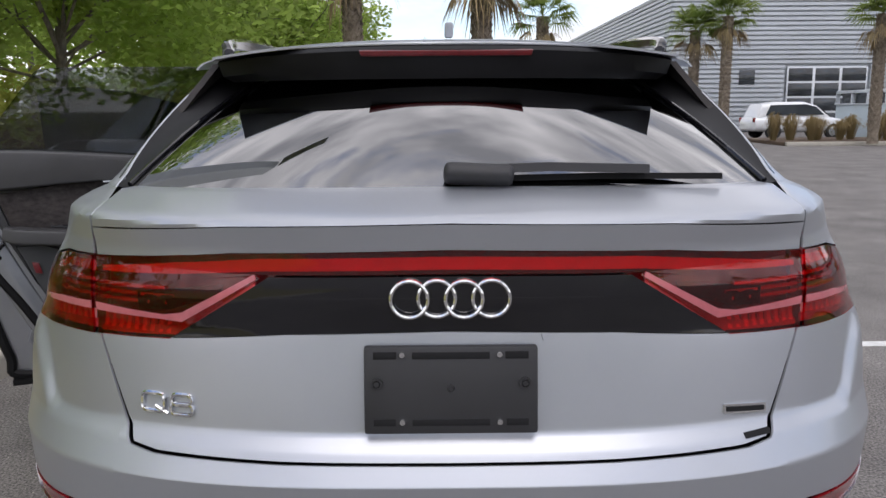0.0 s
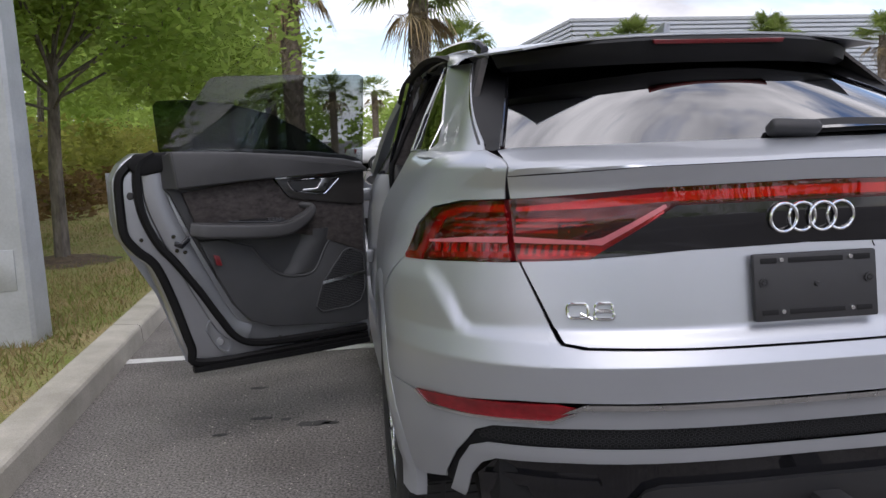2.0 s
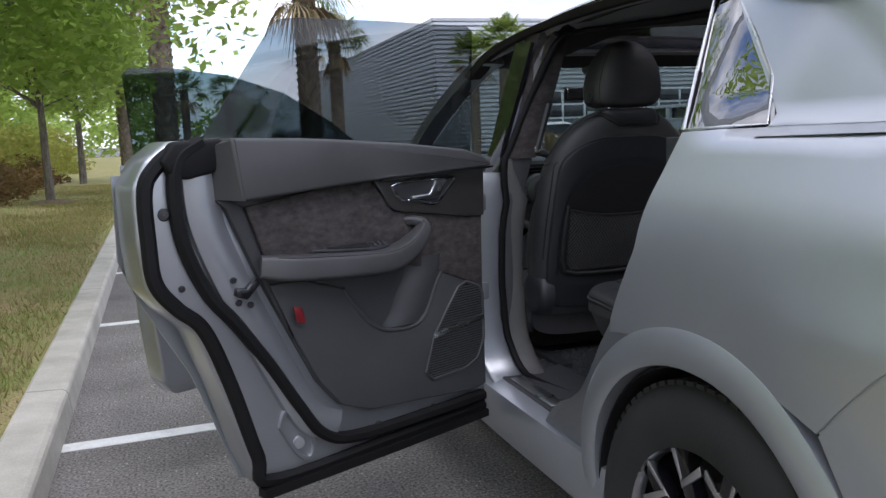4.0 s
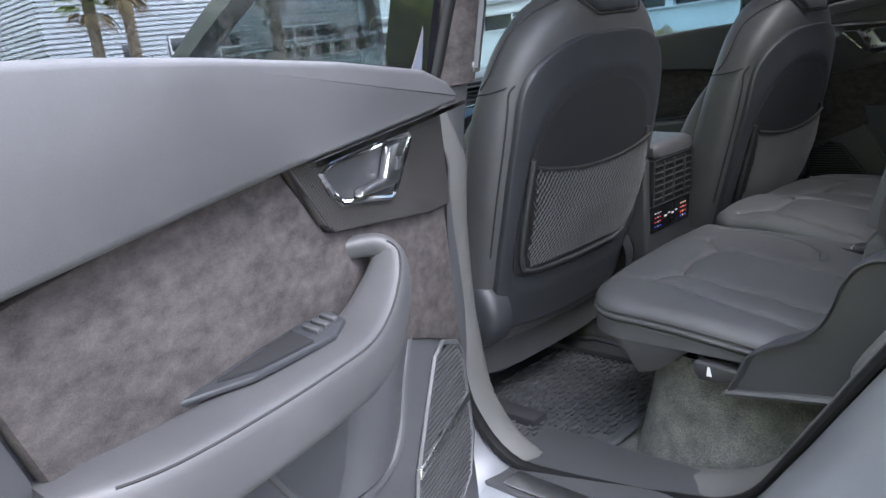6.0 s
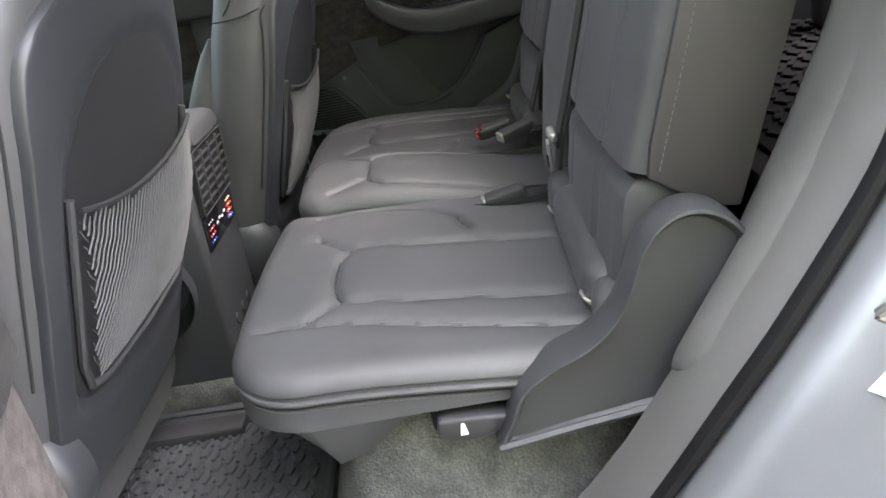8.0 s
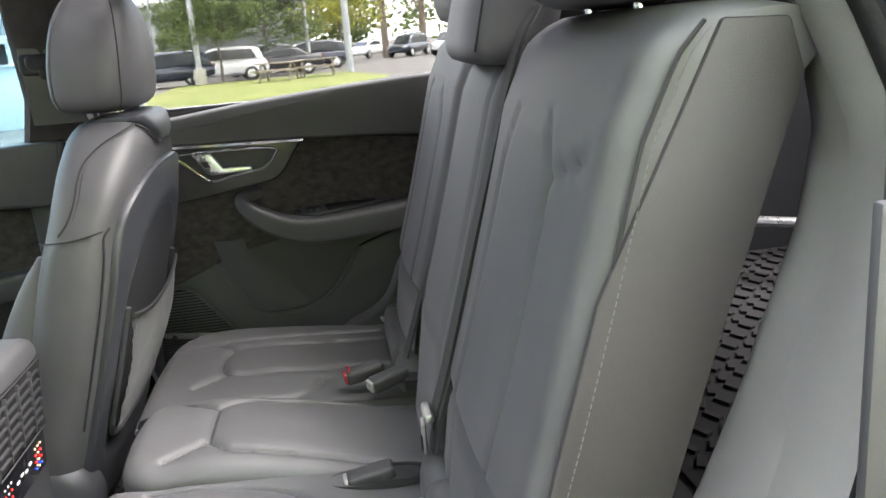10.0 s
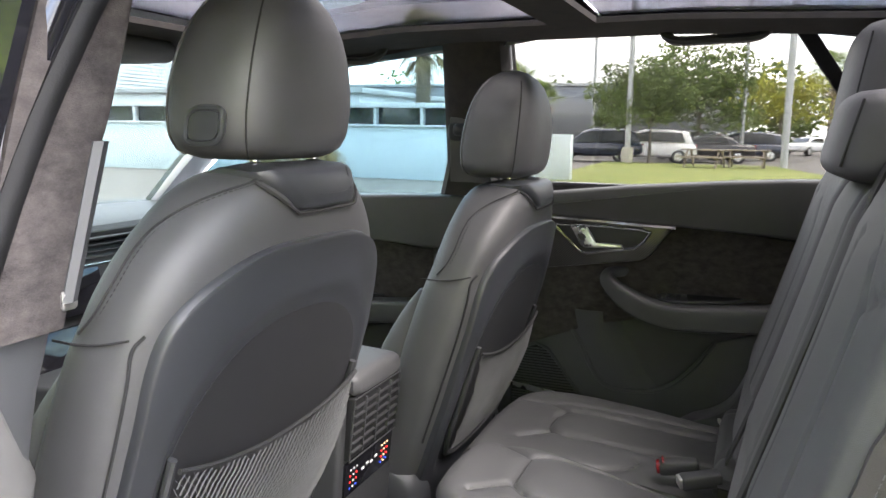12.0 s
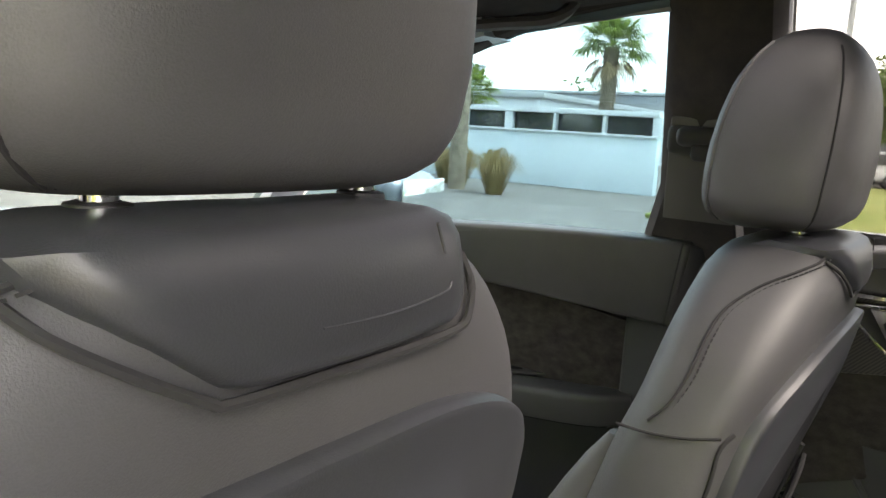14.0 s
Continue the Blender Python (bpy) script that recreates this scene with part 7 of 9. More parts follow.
def cushion(x0, x1, lines, slope, zoff=0.0, y_front=2.165, nx=90, ny=80, rad=(0.10, 0.03), roll=(True, True), fall=0.035, base=0.715):
    """A seat cushion with rolled edges, sewn grooves and twin stitches along them."""
    front, back = [], []
    xs = [x0 + (x1 - x0) * (0.5 - 0.5 * math.cos(math.pi * (0.5 * i / nx + 0.5 * sstep(0, 1, i / nx)))) for i in range(nx + 1)]
    for j in range(ny + 1):
        f = 1 - (1 - j / ny) ** 1.35
        rf, rb = [], []
        for x in xs:
            y = CUSH_BACK + (cush_edge(x, x0, x1, y_front, rad) - CUSH_BACK) * f
            rf.append(V(x, y, cushion_z(x, y, x0, x1, lines, slope, zoff, y_front, rad, roll, fall)))
            rb.append(V(x, y, base))
        front.append(rf)
        back.append(rb)
    ob = part("cushion", shell(front, back), LEATHER, bench, "grey leather seat cushion")
    bms, dots = [], []
    for a, b in lines:
        n = max(2, int(math.hypot(b[0] - a[0], b[1] - a[1]) / 0.012))
        pts = []
        nx_, ny_ = -(b[1] - a[1]), b[0] - a[0]
        ll = math.hypot(nx_, ny_)
        for k in range(n + 1):
            x, y = a[0] + (b[0] - a[0]) * k / n, a[1] + (b[1] - a[1]) * k / n
            pts.append(V(x, y, cushion_z(x, y, x0, x1, lines, slope, zoff, y_front, rad, roll, fall) + 0.0004))
        bms.append(tube([p + V(0, 0, 0.0012) for p in pts], 0.0019, 6))
        m = int(ll / 0.0075)
        for sg in (-1, 1):
            for k in range(m):
                ends = []
                for q in (k / m, (k + 0.62) / m):
                    x, y = a[0] + (b[0] - a[0]) * q + sg * nx_ / ll * 0.0045, a[1] + (b[1] - a[1]) * q + sg * ny_ / ll * 0.0045
                    ends.append(V(x, y, cushion_z(x, y, x0, x1, lines, slope, zoff, y_front, rad, roll, fall) + 0.0003))
                dots.append(tube(ends, 0.0005, 4))
    part("seam", join(*bms), SEAM, ob)
    tagged(part("stitching", join(*dots), THREAD, ob, smooth=False), kind="stuff")
    return ob


def polyline(*p):
    return list(zip(p, p[1:]))


def curved(*p, n=10):
    q = spline([Vector((a, b, 0)) for a, b in p], n)
    return [((a.x, a.y), (b.x, b.y)) for a, b in zip(q, q[1:])]


left_lines = (polyline((-0.485, 1.62), (-0.457, 1.985)) + polyline((-0.312, 1.62), (-0.286, 1.985)) + curved((-0.457, 1.985), (-0.448, 2.010), (-0.42, 2.024), (-0.37, 2.028), (-0.32, 2.024), (-0.295, 2.010), (-0.286, 1.985), n=12)
              + polyline((-0.448, 2.010), (-0.497, 2.066)) + polyline((-0.295, 2.010), (-0.235, 2.070)) + curved((-0.560, 1.66), (-0.535, 1.85), (-0.497, 2.066), (-0.492, 2.135), n=9)
              + curved((-0.140, 2.080), (-0.142, 1.97), (-0.160, 1.885), (-0.195, 1.842), (-0.246, 1.822), n=10))
cushion(-0.632, -0.128, left_lines, 0.026, rad=(0.11, 0.03), roll=(True, False))
right_lines = [((-a[0], a[1]), (-b[0], b[1])) for a, b in left_lines]
cushion(0.128, 0.632, right_lines, -0.026, rad=(0.03, 0.11), roll=(False, True))
mid_lines = curved((-0.112, 1.62), (-0.084, 1.93), (-0.076, 1.970), (-0.054, 1.996), n=9) + polyline((-0.054, 1.996), (0.062, 1.996)) + curved((0.062, 1.996), (0.084, 1.970), (0.092, 1.93), (0.112, 1.62), n=9) + polyline((-0.054, 1.996), (-0.098, 2.062)) + polyline((0.062, 1.996), (0.106, 2.062))
cushion(-0.130, 0.130, mid_lines, 0.0, 0.052, 2.130, nx=56, rad=(0.05, 0.05), fall=0.066)


def rim_path(s, n=60, inset=0.0, dz=0.0):
    """The sewn rim of an outer cushion from its rear outer end round the corner to its inner front end."""
    plan = [(0.632, 1.70 + 0.355 * i / 14) for i in range(15)] + [(0.522 + 0.11 * math.cos(a), 2.045 + 0.11 * math.sin(a)) for a in [math.pi / 2 * i / 12 for i in range(1, 13)]] + [(0.522 - 0.39 * i / 14, 2.156 + 0.009 * math.sin(math.pi * i / 14)) for i in range(1, 15)]
    pts = []
    for x, y in plan:
        f = (y - CUSH_BACK) / (2.165 - CUSH_BACK)
        z = 0.788 - 0.035 * sstep(0.80, 0.0, f) + 0.026 * (0.632 - x) / 0.504 - 0.028
        d = Vector((x - 0.40, y - 1.90, 0)).normalized() * inset
        pts.append(V(s * (x - d.x), y - d.y, z + dz))
    return spline(pts, n)


for s in (-1, 1):
    part("piping", tube(rim_path(s, 60, -0.0015, -0.002), 0.0042, 8), LEATHER, bench, "sewn rim of the cushion")
    for dz in (0.007, -0.009):
        part("seam", tube(rim_path(s, 60, -0.0012 if dz < 0 else 0.0, dz), 0.0013, 6), SEAM, bench)
    stitch(rim_path(s, 90, -0.0018, -0.0135), 0, bench, 0.007, 0.0045)
    rim = rim_path(s, 64, 0.0, -0.004)
    rows = []
    for q in [i / 12 for i in range(13)]:
        row = []
        for p in rim:
            ax, y = abs(p.x), p.y
            zb = interp(y, [(1.70, 0.722), (1.84, 0.718), (1.90, 0.712), (1.935, 0.694), (1.965, 0.668), (2.0, 0.645), (2.04, 0.636)])
            side = sstep(0.50, 0.62, ax)
            inx, iny = 0.030 * sstep(0.45, 0.632, ax), 0.105 * sstep(2.02, 2.15, y)
            b = q ** 1.35
            lobe = 0.012 * math.sin(math.pi * q)
            zz_ = p.z + (zb - p.z) * q
            row.append(V(s * (ax - inx * b + lobe * 0.5 * side), y - iny * b + lobe * (1 - side), zz_))
        rows.append(row)
    rows.append([V(p.x * 0.88, p.y - 0.06 * sstep(1.95, 2.05, p.y), p.z + 0.012) for p in rows[-1]])
    part("cushion_skirt", solid(grid(rows), 0.005), LEATHER, bench, "grey leather cushion skirt")
    part("release_lever", prism([V(s * 0.642, 1.893, 0.705), V(s * 0.642, 1.84, 0.702), V(s * 0.642, 1.800, 0.698), V(s * 0.642, 1.802, 0.680), V(s * 0.642, 1.85, 0.668), V(s * 0.642, 1.885, 0.669), V(s * 0.642, 1.897, 0.684)], (-s * 0.035, 0, 0), 0.005, 3), BLACK_PLASTIC, bench, "black release lever")
    part("lever_symbol", prism([V(s * 0.6425, 1.868, 0.681), V(s * 0.6425, 1.858, 0.681), V(s * 0.6425, 1.861, 0.698), V(s * 0.6425, 1.865, 0.698)], (s * 0.0012, 0, 0), 0), WHITE_PRINT, bench)
    part("lever_recess", rbox((s * 0.585, 1.84, 0.690), (0.05, 0.13, 0.05), 0.008), MAT_BLACK, bench)
    bol = [(1.752, 0.764), (1.705, 0.784), (1.668, 0.815), (1.646, 0.855), (1.630, 0.895), (1.606, 0.926), (1.572, 0.939), (1.535, 0.925), (1.508, 0.885), (1.495, 0.80), (1.495, 0.705), (1.60, 0.695), (1.72, 0.680), (1.815, 0.664), (1.822, 0.672), (1.806, 0.702), (1.788, 0.738)]
    bp = spline([V(0, a, b) for a, b in bol + bol[:1]], 90)[:-1]
    ctr = V(0, 1.61, 0.80)
    rows = []
    for xx, k in ((0.600, 0.90), (0.606, 0.955), (0.616, 0.988), (0.630, 1.0), (0.650, 1.0), (0.660, 0.994), (0.666, 0.980), (0.667, 0.955), (0.663, 0.925), (0.657, 0.905), (0.655, 0.6), (0.655, 0.2)):
        rows.append([V(s * xx, *(ctr + (p - ctr) * k)[1:]) for p in bp])
    part("side_bolster", grid(rows, wrap_u=True, cap=True), DARK_TRIM, bench, "dark plastic side bolster")
    part("bolster_edge", tube([V(s * 0.664, a, b) for a, b in ((1.822, 0.668), (1.72, 0.683), (1.60, 0.698), (1.50, 0.706))], 0.006, 6), SOFT, bench)
for s in (-1, 1):
    rows = []
    for i in range(31):
        f = i / 30
        x = 0.150 + 0.450 * f
        k = 0.60 + 0.40 * min(1, min(f, 1 - f) * 8) ** 0.5
        k -= 0.30 * math.exp(-((x - 0.24) / 0.012) ** 2) + 0.30 * math.exp(-((x - 0.545) / 0.012) ** 2)
        rows.append(ring((s * x, 1.650, 0.772 + 0.02 * (1 - f)), (0, 1, 0), (0, 0, 1), 0.034 * k, 0.050 * k, 2.6, 20))
    part("seat_roll", grid(rows, wrap_u=True, cap=True), LEATHER, bench, "leather roll between cushion and backrest")
    for x in (0.24, 0.545):
        part("anchor_bracket", tube(spline([V(s * (x - 0.010), 1.660, 0.765), V(s * (x - 0.010), 1.684, 0.792), V(s * (x + 0.010), 1.684, 0.792), V(s * (x + 0.010), 1.660, 0.765)], 12), 0.003, 6), STEEL, bench, "small metal anchor bracket")
# backrests
def back_pt(f, d):
    """Along the back from foot (0) to top (1), at depth d behind its front face."""
    z = 0.775 + 0.70 * f
    return V(0, interp(z, [(0.72, 1.662), (0.775, 1.652), (0.97, 1.622), (1.07, 1.592), (1.20, 1.556), (1.33, 1.522), (1.40, 1.490), (1.44, 1.455), (1.475, 1.42)]) - d, z - d * 0.26)


def backrest(x0, x1, f0, f1, thick, grooves, nx=40, nz=46, side_cut=None):
    front, back = [], []
    for j in range(nz + 1):
        f = f0 + (f1 - f0) * j / nz
        rf, rb = [], []
        for i in range(nx + 1):
            g = i / nx
            x = x0 + (x1 - x0) * g
            o = 0.0
            ex = min(x - x0, x1 - x)
            if ex < 0.028:
                t = 1 - ex / 0.028
                o += 0.028 * (1 - math.sqrt(max(0, 1 - t * t)))
            et = (f1 - f) * 0.72
            if et < 0.05:
                t = 1 - et / 0.05
                o += 0.05 * (1 - math.sqrt(max(0, 1 - t * t)))
            d = min(seg_d((x, f), a, b) for a, b in grooves) if grooves else 9
            o += 0.007 * math.exp(-(d / 0.0055) ** 2) - 0.010 * math.sin(math.pi * g)
            p = back_pt(f, o)
            q = back_pt(f, thick)
            rf.append(V(x, p.y, p.z))
            rb.append(V(x, q.y, q.z))
        front.append(rf)
        back.append(rb)
    return shell(front, back)


lb = polyline((-0.47, 0.0), (-0.475, 0.72), (-0.44, 0.80), (-0.31, 0.80), (-0.275, 0.72), (-0.27, 0.0)) + polyline((-0.475, 0.72), (-0.56, 0.76)) 
part("backrest", backrest(-0.602, -0.176, 0.27, 0.96, 0.130, lb), LEATHER, bench, "grey leather backrest")
part("backrest_foot", backrest(-0.590, -0.176, -0.06, 0.275, 0.11, polyline((-0.47, -0.1), (-0.47, 0.3)) + polyline((-0.27, -0.1), (-0.27, 0.3)), 30, 14), LEATHER, bench)
rb_ = [((-a[0], a[1]), (-b[0], b[1])) for a, b in lb]
part("backrest", backrest(0.176, 0.602, 0.27, 0.96, 0.130, rb_), LEATHER, bench, "grey leather backrest")
part("backrest_foot", backrest(0.176, 0.590, -0.06, 0.275, 0.11, None, 20, 12), LEATHER, bench)
part("backrest", backrest(-0.150, 0.150, -0.06, 0.90, 0.13, polyline((-0.11, 0.0), (-0.11, 0.86)) + polyline((0.11, 0.0), (0.11, 0.86)) + polyline((-0.11, 0.30), (0.11, 0.30))), LEATHER, bench, "grey leather middle backrest")
for s in (-1, 1):
    sp = [back_pt(f, d) for f, d in ((0.268, 0.020), (0.228, 0.09), (0.232, 0.126), (0.30, 0.131), (0.60, 0.134), (0.90, 0.130), (0.95, 0.085), (0.935, 0.035), (0.60, 0.016), (0.32, 0.016))]
    part("backrest_side", prism([V(s * 0.598, p.y, p.z) for p in sp], (s * 0.010, 0, 0), 0.004, 2), LEATHER_SIDE, bench, "dark vinyl backrest side")
    pts = [V(s * 0.604, *back_pt(f, 0.024)[1:]) for f in np.linspace(0.28, 0.93, 40)]
    part("seam", tube(pts, 0.0022, 6), SEAM, bench)
    stitch([p + V(s * 0.004, -0.008, 0) for p in pts], 0, bench, 0.008, 0.005)
    part("isofix_cover", rbox((s * 0.36, 1.628, 0.80), (0.05, 0.03, 0.05), 0.010, 3), SOFT, bench)
for x, zc, w, h, yc in ((-0.385, 1.440, 0.142, 0.200, 1.450), (0.385, 1.440, 0.142, 0.200, 1.450), (0.0, 1.375, 0.128, 0.125, 1.492)):
    rows = []
    for i in range(25):
        f = i / 24
        r = (1 - abs(2 * min(0.998, max(0.002, f)) - 1) ** 4.5) ** (1 / 2.6)
        rows.append(ring((x, yc - 0.03 * f, zc + h * f), (1, 0, 0), (0, 1, 0.1), w * (0.72 + 0.28 * r) if f < 0.9 else w * (0.62 + 0.38 * r), 0.072 * (0.35 + 0.65 * r), 3.6, 40))
    hr = part("headrest", grid(rows, wrap_u=True, cap=True), LEATHER, bench, "grey leather rear headrest")
    for sg in (-1, 1):
        part("piping", tube([ring((x, yc - 0.03 * f, zc + h * f), (1, 0, 0), (0, 1, 0.1), w * 0.997, 0.0715, 3.6, 40)[4 if sg > 0 else 16] for f in np.linspace(0.14, 0.86, 12)], 0.0020, 6), SEAM, hr)
    for sx in (-0.075, 0.075):
        part("headrest_post", sweep([V(x + sx, yc - 0.01, zc - 0.05), V(x + sx, yc - 0.01, zc + 0.02)], circle(0.006, 10)), CHROME, bench)
# belts and buckles
belt = thing("seat_belt", (-0.17, 1.6, 0.85), "dark grey seat belt with a metal tongue", "seat belt", "seat belts")
bpath = [V(-0.150, 1.455, 1.45), V(-0.158, 1.492, 1.38), V(-0.164, 1.562, 1.15), V(-0.168, 1.612, 0.98), V(-0.170, 1.648, 0.87), V(-0.165, 1.660, 0.80)]
part("webbing", sweep(spline(bpath, 24), [(-0.003, -0.024), (0.003, -0.024), (0.003, 0.024), (-0.003, 0.024)], (1, 0, 0)), WEBBING, belt)
part("webbing", sweep(spline([p + V(0.012, 0.006, 0.0) for p in bpath[:-1]], 24), [(-0.002, -0.022), (0.002, -0.022), (0.002, 0.022), (-0.002, 0.022)], (1, 0, 0)), WEBBING, belt)
tg = part("tongue", join(rbox((-0.172, 1.660, 0.895), (0.050, 0.014, 0.016), 0.005, 3), rbox((-0.178, 1.668, 0.862), (0.028, 0.006, 0.05), 0.005, 3)), STEEL, belt, "metal belt tongue")
part("tongue_slot", rbox((-0.180, 1.672, 0.852), (0.012, 0.004, 0.022), 0.002), MAT_BLACK, tg)
belt2 = thing("seat_belt", (0.20, 1.6, 0.85), "dark grey seat belt lying in the seat gap", "seat belt", "seat belts")
part("webbing", sweep(spline([V(0.20, 1.46, 1.44), V(0.20, 1.505, 1.33), V(0.19, 1.58, 1.08), V(0.185, 1.63, 0.93), V(0.18, 1.66, 0.845)], 24), [(-0.002, -0.023), (0.002, -0.023), (0.002, 0.023), (-0.002, 0.023)], (1, 0, 0)), WEBBING, belt2)
for x, y, z, rz, red in ((0.178, 1.742, 0.822, 8, True), (-0.146, 1.752, 0.792, 4, False), (0.132, 1.70, 0.822, 20, False)):
    bk = thing("belt_buckle", (x, y, z - 0.02), "black belt buckle with a red button" if red else "black belt buckle sunk in a pocket of the cushion", "belt buckle", "belt buckles")
    rm = pose(0, 0, 0, -8, 0, rz).to_3x3().to_4x4()
    part("buckle_body", rbox((x, y, z), (0.034, 0.074, 0.026), 0.007, 3, rm), BLACK_PLASTIC, bk)
    bx_, by_ = x - 0.036 * math.sin(radians(rz)), y + 0.036 * math.cos(radians(rz))
    part("button", rbox((bx_, by_, z - 0.004), (0.028, 0.010, 0.019), 0.003, 2, rm), RED_PLASTIC if red else STEEL, bk)
    if red:
        part("tongue_slot", rbox((bx_, by_ - 0.006, z + 0.011), (0.030, 0.004, 0.004), 0.001, 2, rm), RED_PLASTIC, bk)
    elif x < 0:
        part("pocket", grid([ring((x - 0.003, y - 0.012, z - 0.030 + h_), (1, 0, 0), (0, 1, 0), 0.026 * k_, 0.070 * k_, 2.6, 28) for h_, k_ in ((0, 0.9), (0.020, 0.98), (0.030, 1.0), (0.033, 1.05), (0.031, 1.10), (0.022, 1.12))], wrap_u=True), MAT_BLACK, bk, "dark sewn pocket")
    part("strap", sweep([V(x, y - 0.03, z - 0.002), V(x - 0.002, y - 0.07, z - 0.004), V(x - 0.006, y - 0.11, z - 0.02)], [(-0.002, -0.020), (0.002, -0.020), (0.002, 0.020), (-0.002, 0.020)], (1, 0, 0)), WEBBING, bk)

# ---- rubber mats ----
def rubber_mat(s):
    m_ = thing("floor_mat", (s * 0.40, 2.18, 0.44), "black rubber floor mat with raised studs", "floor mat", "floor mats")
    out = [(s * 0.660, 2.175), (s * 0.640, 2.135), (s * 0.585, 2.118), (s * 0.20, 2.130), (s * 0.135, 2.18), (s * 0.115, 2.50), (s * 0.20, 2.62), (s * 0.50, 2.64), (s * 0.62, 2.58), (s * 0.675, 2.42), (s * 0.678, 2.28)]
    part("mat_sheet", prism([V(x, y, 0.437) for x, y in out], (0, 0, 0.006), 0.002), MATRUB, m_)
    part("mat_rim", tube([V(x, y, 0.447) for x, y in out], 0.008, 6, True), MATRUB, m_)
    bm = bmesh.new()
    for i in range(17):
        for j in range(14):
            x, y = 0.165 + i * 0.030, 2.160 + j * 0.031
            if y > 2.56 or (x > 0.60 and (y < 2.20 or y > 2.50)) or math.hypot(x - 0.605, y - 2.175) < 0.045:
                continue
            for k in (-1, 1):
                bmesh.ops.create_cube(bm, size=1, matrix=Matrix.Translation((s * (x + (0.0075 if j % 2 else -0.0075)), y + k * 0.0065, 0.4450)) @ Matrix.Rotation(0.28 * k * (1 if i % 2 else -1), 4, "Z") @ Matrix.Diagonal((0.021, 0.0065, 0.007, 1)))
    tagged(part("stud", bm, MATRUB, m_, smooth=False), kind="stuff")
    part("mat_clip", lathe([(0.012, 0.006), (0.018, 0.006), (0.022, 0.0)], (s * 0.606, 2.172, 0.444), "z", 20), MATRUB, m_)
    return m_


rubber_mat(-1)
rubber_mat(1)
cargo_mat = thing("cargo_mat", (0, 0.9, 0.815), "black rubber cargo mat with wavy studs", "cargo mat")
part("mat_sheet", rbox((0, 0.90, 0.819), (1.20, 0.86, 0.008), 0.003), MAT_BLACK, cargo_mat)
bm = bmesh.new()
for i in range(30):
    for j in range(22):
        bmesh.ops.create_cube(bm, size=1, matrix=Matrix.Translation((-0.58 + i * 0.04, 0.50 + j * 0.038, 0.825)) @ Matrix.Rotation(0.5 if (i + j) % 2 else -0.5, 4, "Z") @ Matrix.Diagonal((0.030, 0.012, 0.008, 1)))
tagged(part("stud", bm, MAT_BLACK, cargo_mat, smooth=False), kind="stuff")
bar = thing("roof_bar", (0.34, 0.67, 0.823), "aluminium roof bar standing on its feet in the cargo space", "roof bar")
part("bar_profile", sweep([V(0.56, 0.975, 0.945), V(0.52, 0.92, 0.95), V(0.16, 0.42, 0.95), V(0.13, 0.38, 0.945)], circle(0.014, 12, 1.4, 0.8)), ALU, bar)
for x, y in ((0.50, 0.893), (0.20, 0.476)):
    part("bar_foot", rbox((x, y, 0.883), (0.07, 0.09, 0.12), 0.02, 3), BLACK_PLASTIC, bar, "black plastic foot")


# ---- outside: lot, planting, trees ----
rng = np.random.default_rng(7)


def raw(name, verts, faces, material, parent=None, label="", kind=""):
    me = bpy.data.meshes.new(name)
    me.from_pydata([tuple(v) for v in verts], [], [tuple(f) for f in faces])
    me.materials.append(material)
    ob = new(name, me)
    if parent is not None:
        ob.parent = parent
        if parent.parent is None:
            ob.matrix_parent_inverse = parent.matrix_basis.inverted()
    if label:
        ob["label"] = label
    if kind:
        ob["kind"] = kind
    return ob


def leaf_cards(centres, size, jitter=0.4, flat_z=0.5):
    """Small pointed leaves, four corners each, turned at random round their centres."""
    n = len(centres)
    a = rng.normal(size=(n, 3))
    a[:, 2] *= flat_z
    a /= np.linalg.norm(a, axis=1)[:, None]
    b = rng.normal(size=(n, 3))
    b -= a * (a * b).sum(1)[:, None]
    b /= np.linalg.norm(b, axis=1)[:, None]
    s = size * (1 + jitter * rng.uniform(-1, 1, n))[:, None]
    c = np.asarray(centres)
    v = np.stack([c - a * s, c + b * s * 0.45, c + a * s, c - b * s * 0.45], 1).reshape(-1, 3)
    f = np.arange(n * 4).reshape(-1, 4)
    return v, f


def road_line(y, x0, x1, w=0.10):
    return solo("parking_line", prism([V(x0, y - w / 2, 0.001), V(x1, y - w / 2, 0.001), V(x1, y + w / 2, 0.001), V(x0, y + w / 2, 0.001)], (0, 0, 0.003), 0), ROADPAINT, "worn white painted parking line", "parking line", "parking lines", smooth=False)


for y in (-4.3, 3.51, 6.11, 8.71, 11.31, 13.91):
    road_line(y, KERB_X - 0.05 - (y - 2) * 0.016 + 0.02, 2.9 if y > 0 else 2.0)
for x, y, r, e in ((-1.28, 2.11, 0.085, 0.40), (-1.20, 2.10, 0.045, 0.5), (-1.54, 2.24, 0.055, 0.4), (-1.42, 2.20, 0.03, 0.6), (-1.72, 2.05, 0.035, 0.5), (-1.60, 2.75, 0.05, 0.4)):
    pts = [V(x + r * math.cos(t) * (1 + 0.35 * noise.noise((math.cos(t) * 2 + x * 7, math.sin(t) * 2, 3))), y + r * e * math.sin(t) * (1 + 0.35 * noise.noise((math.cos(t) * 2, math.sin(t) * 2 + y * 5, 9))), 0.001) for t in [2 * math.pi * k / 26 for k in range(26)]]
    solo("oil_stain", prism(pts, (0, 0, 0.001), 0), OIL, "dark oil stain on the asphalt", "stain", "oil stains", kind="structure", smooth=False)
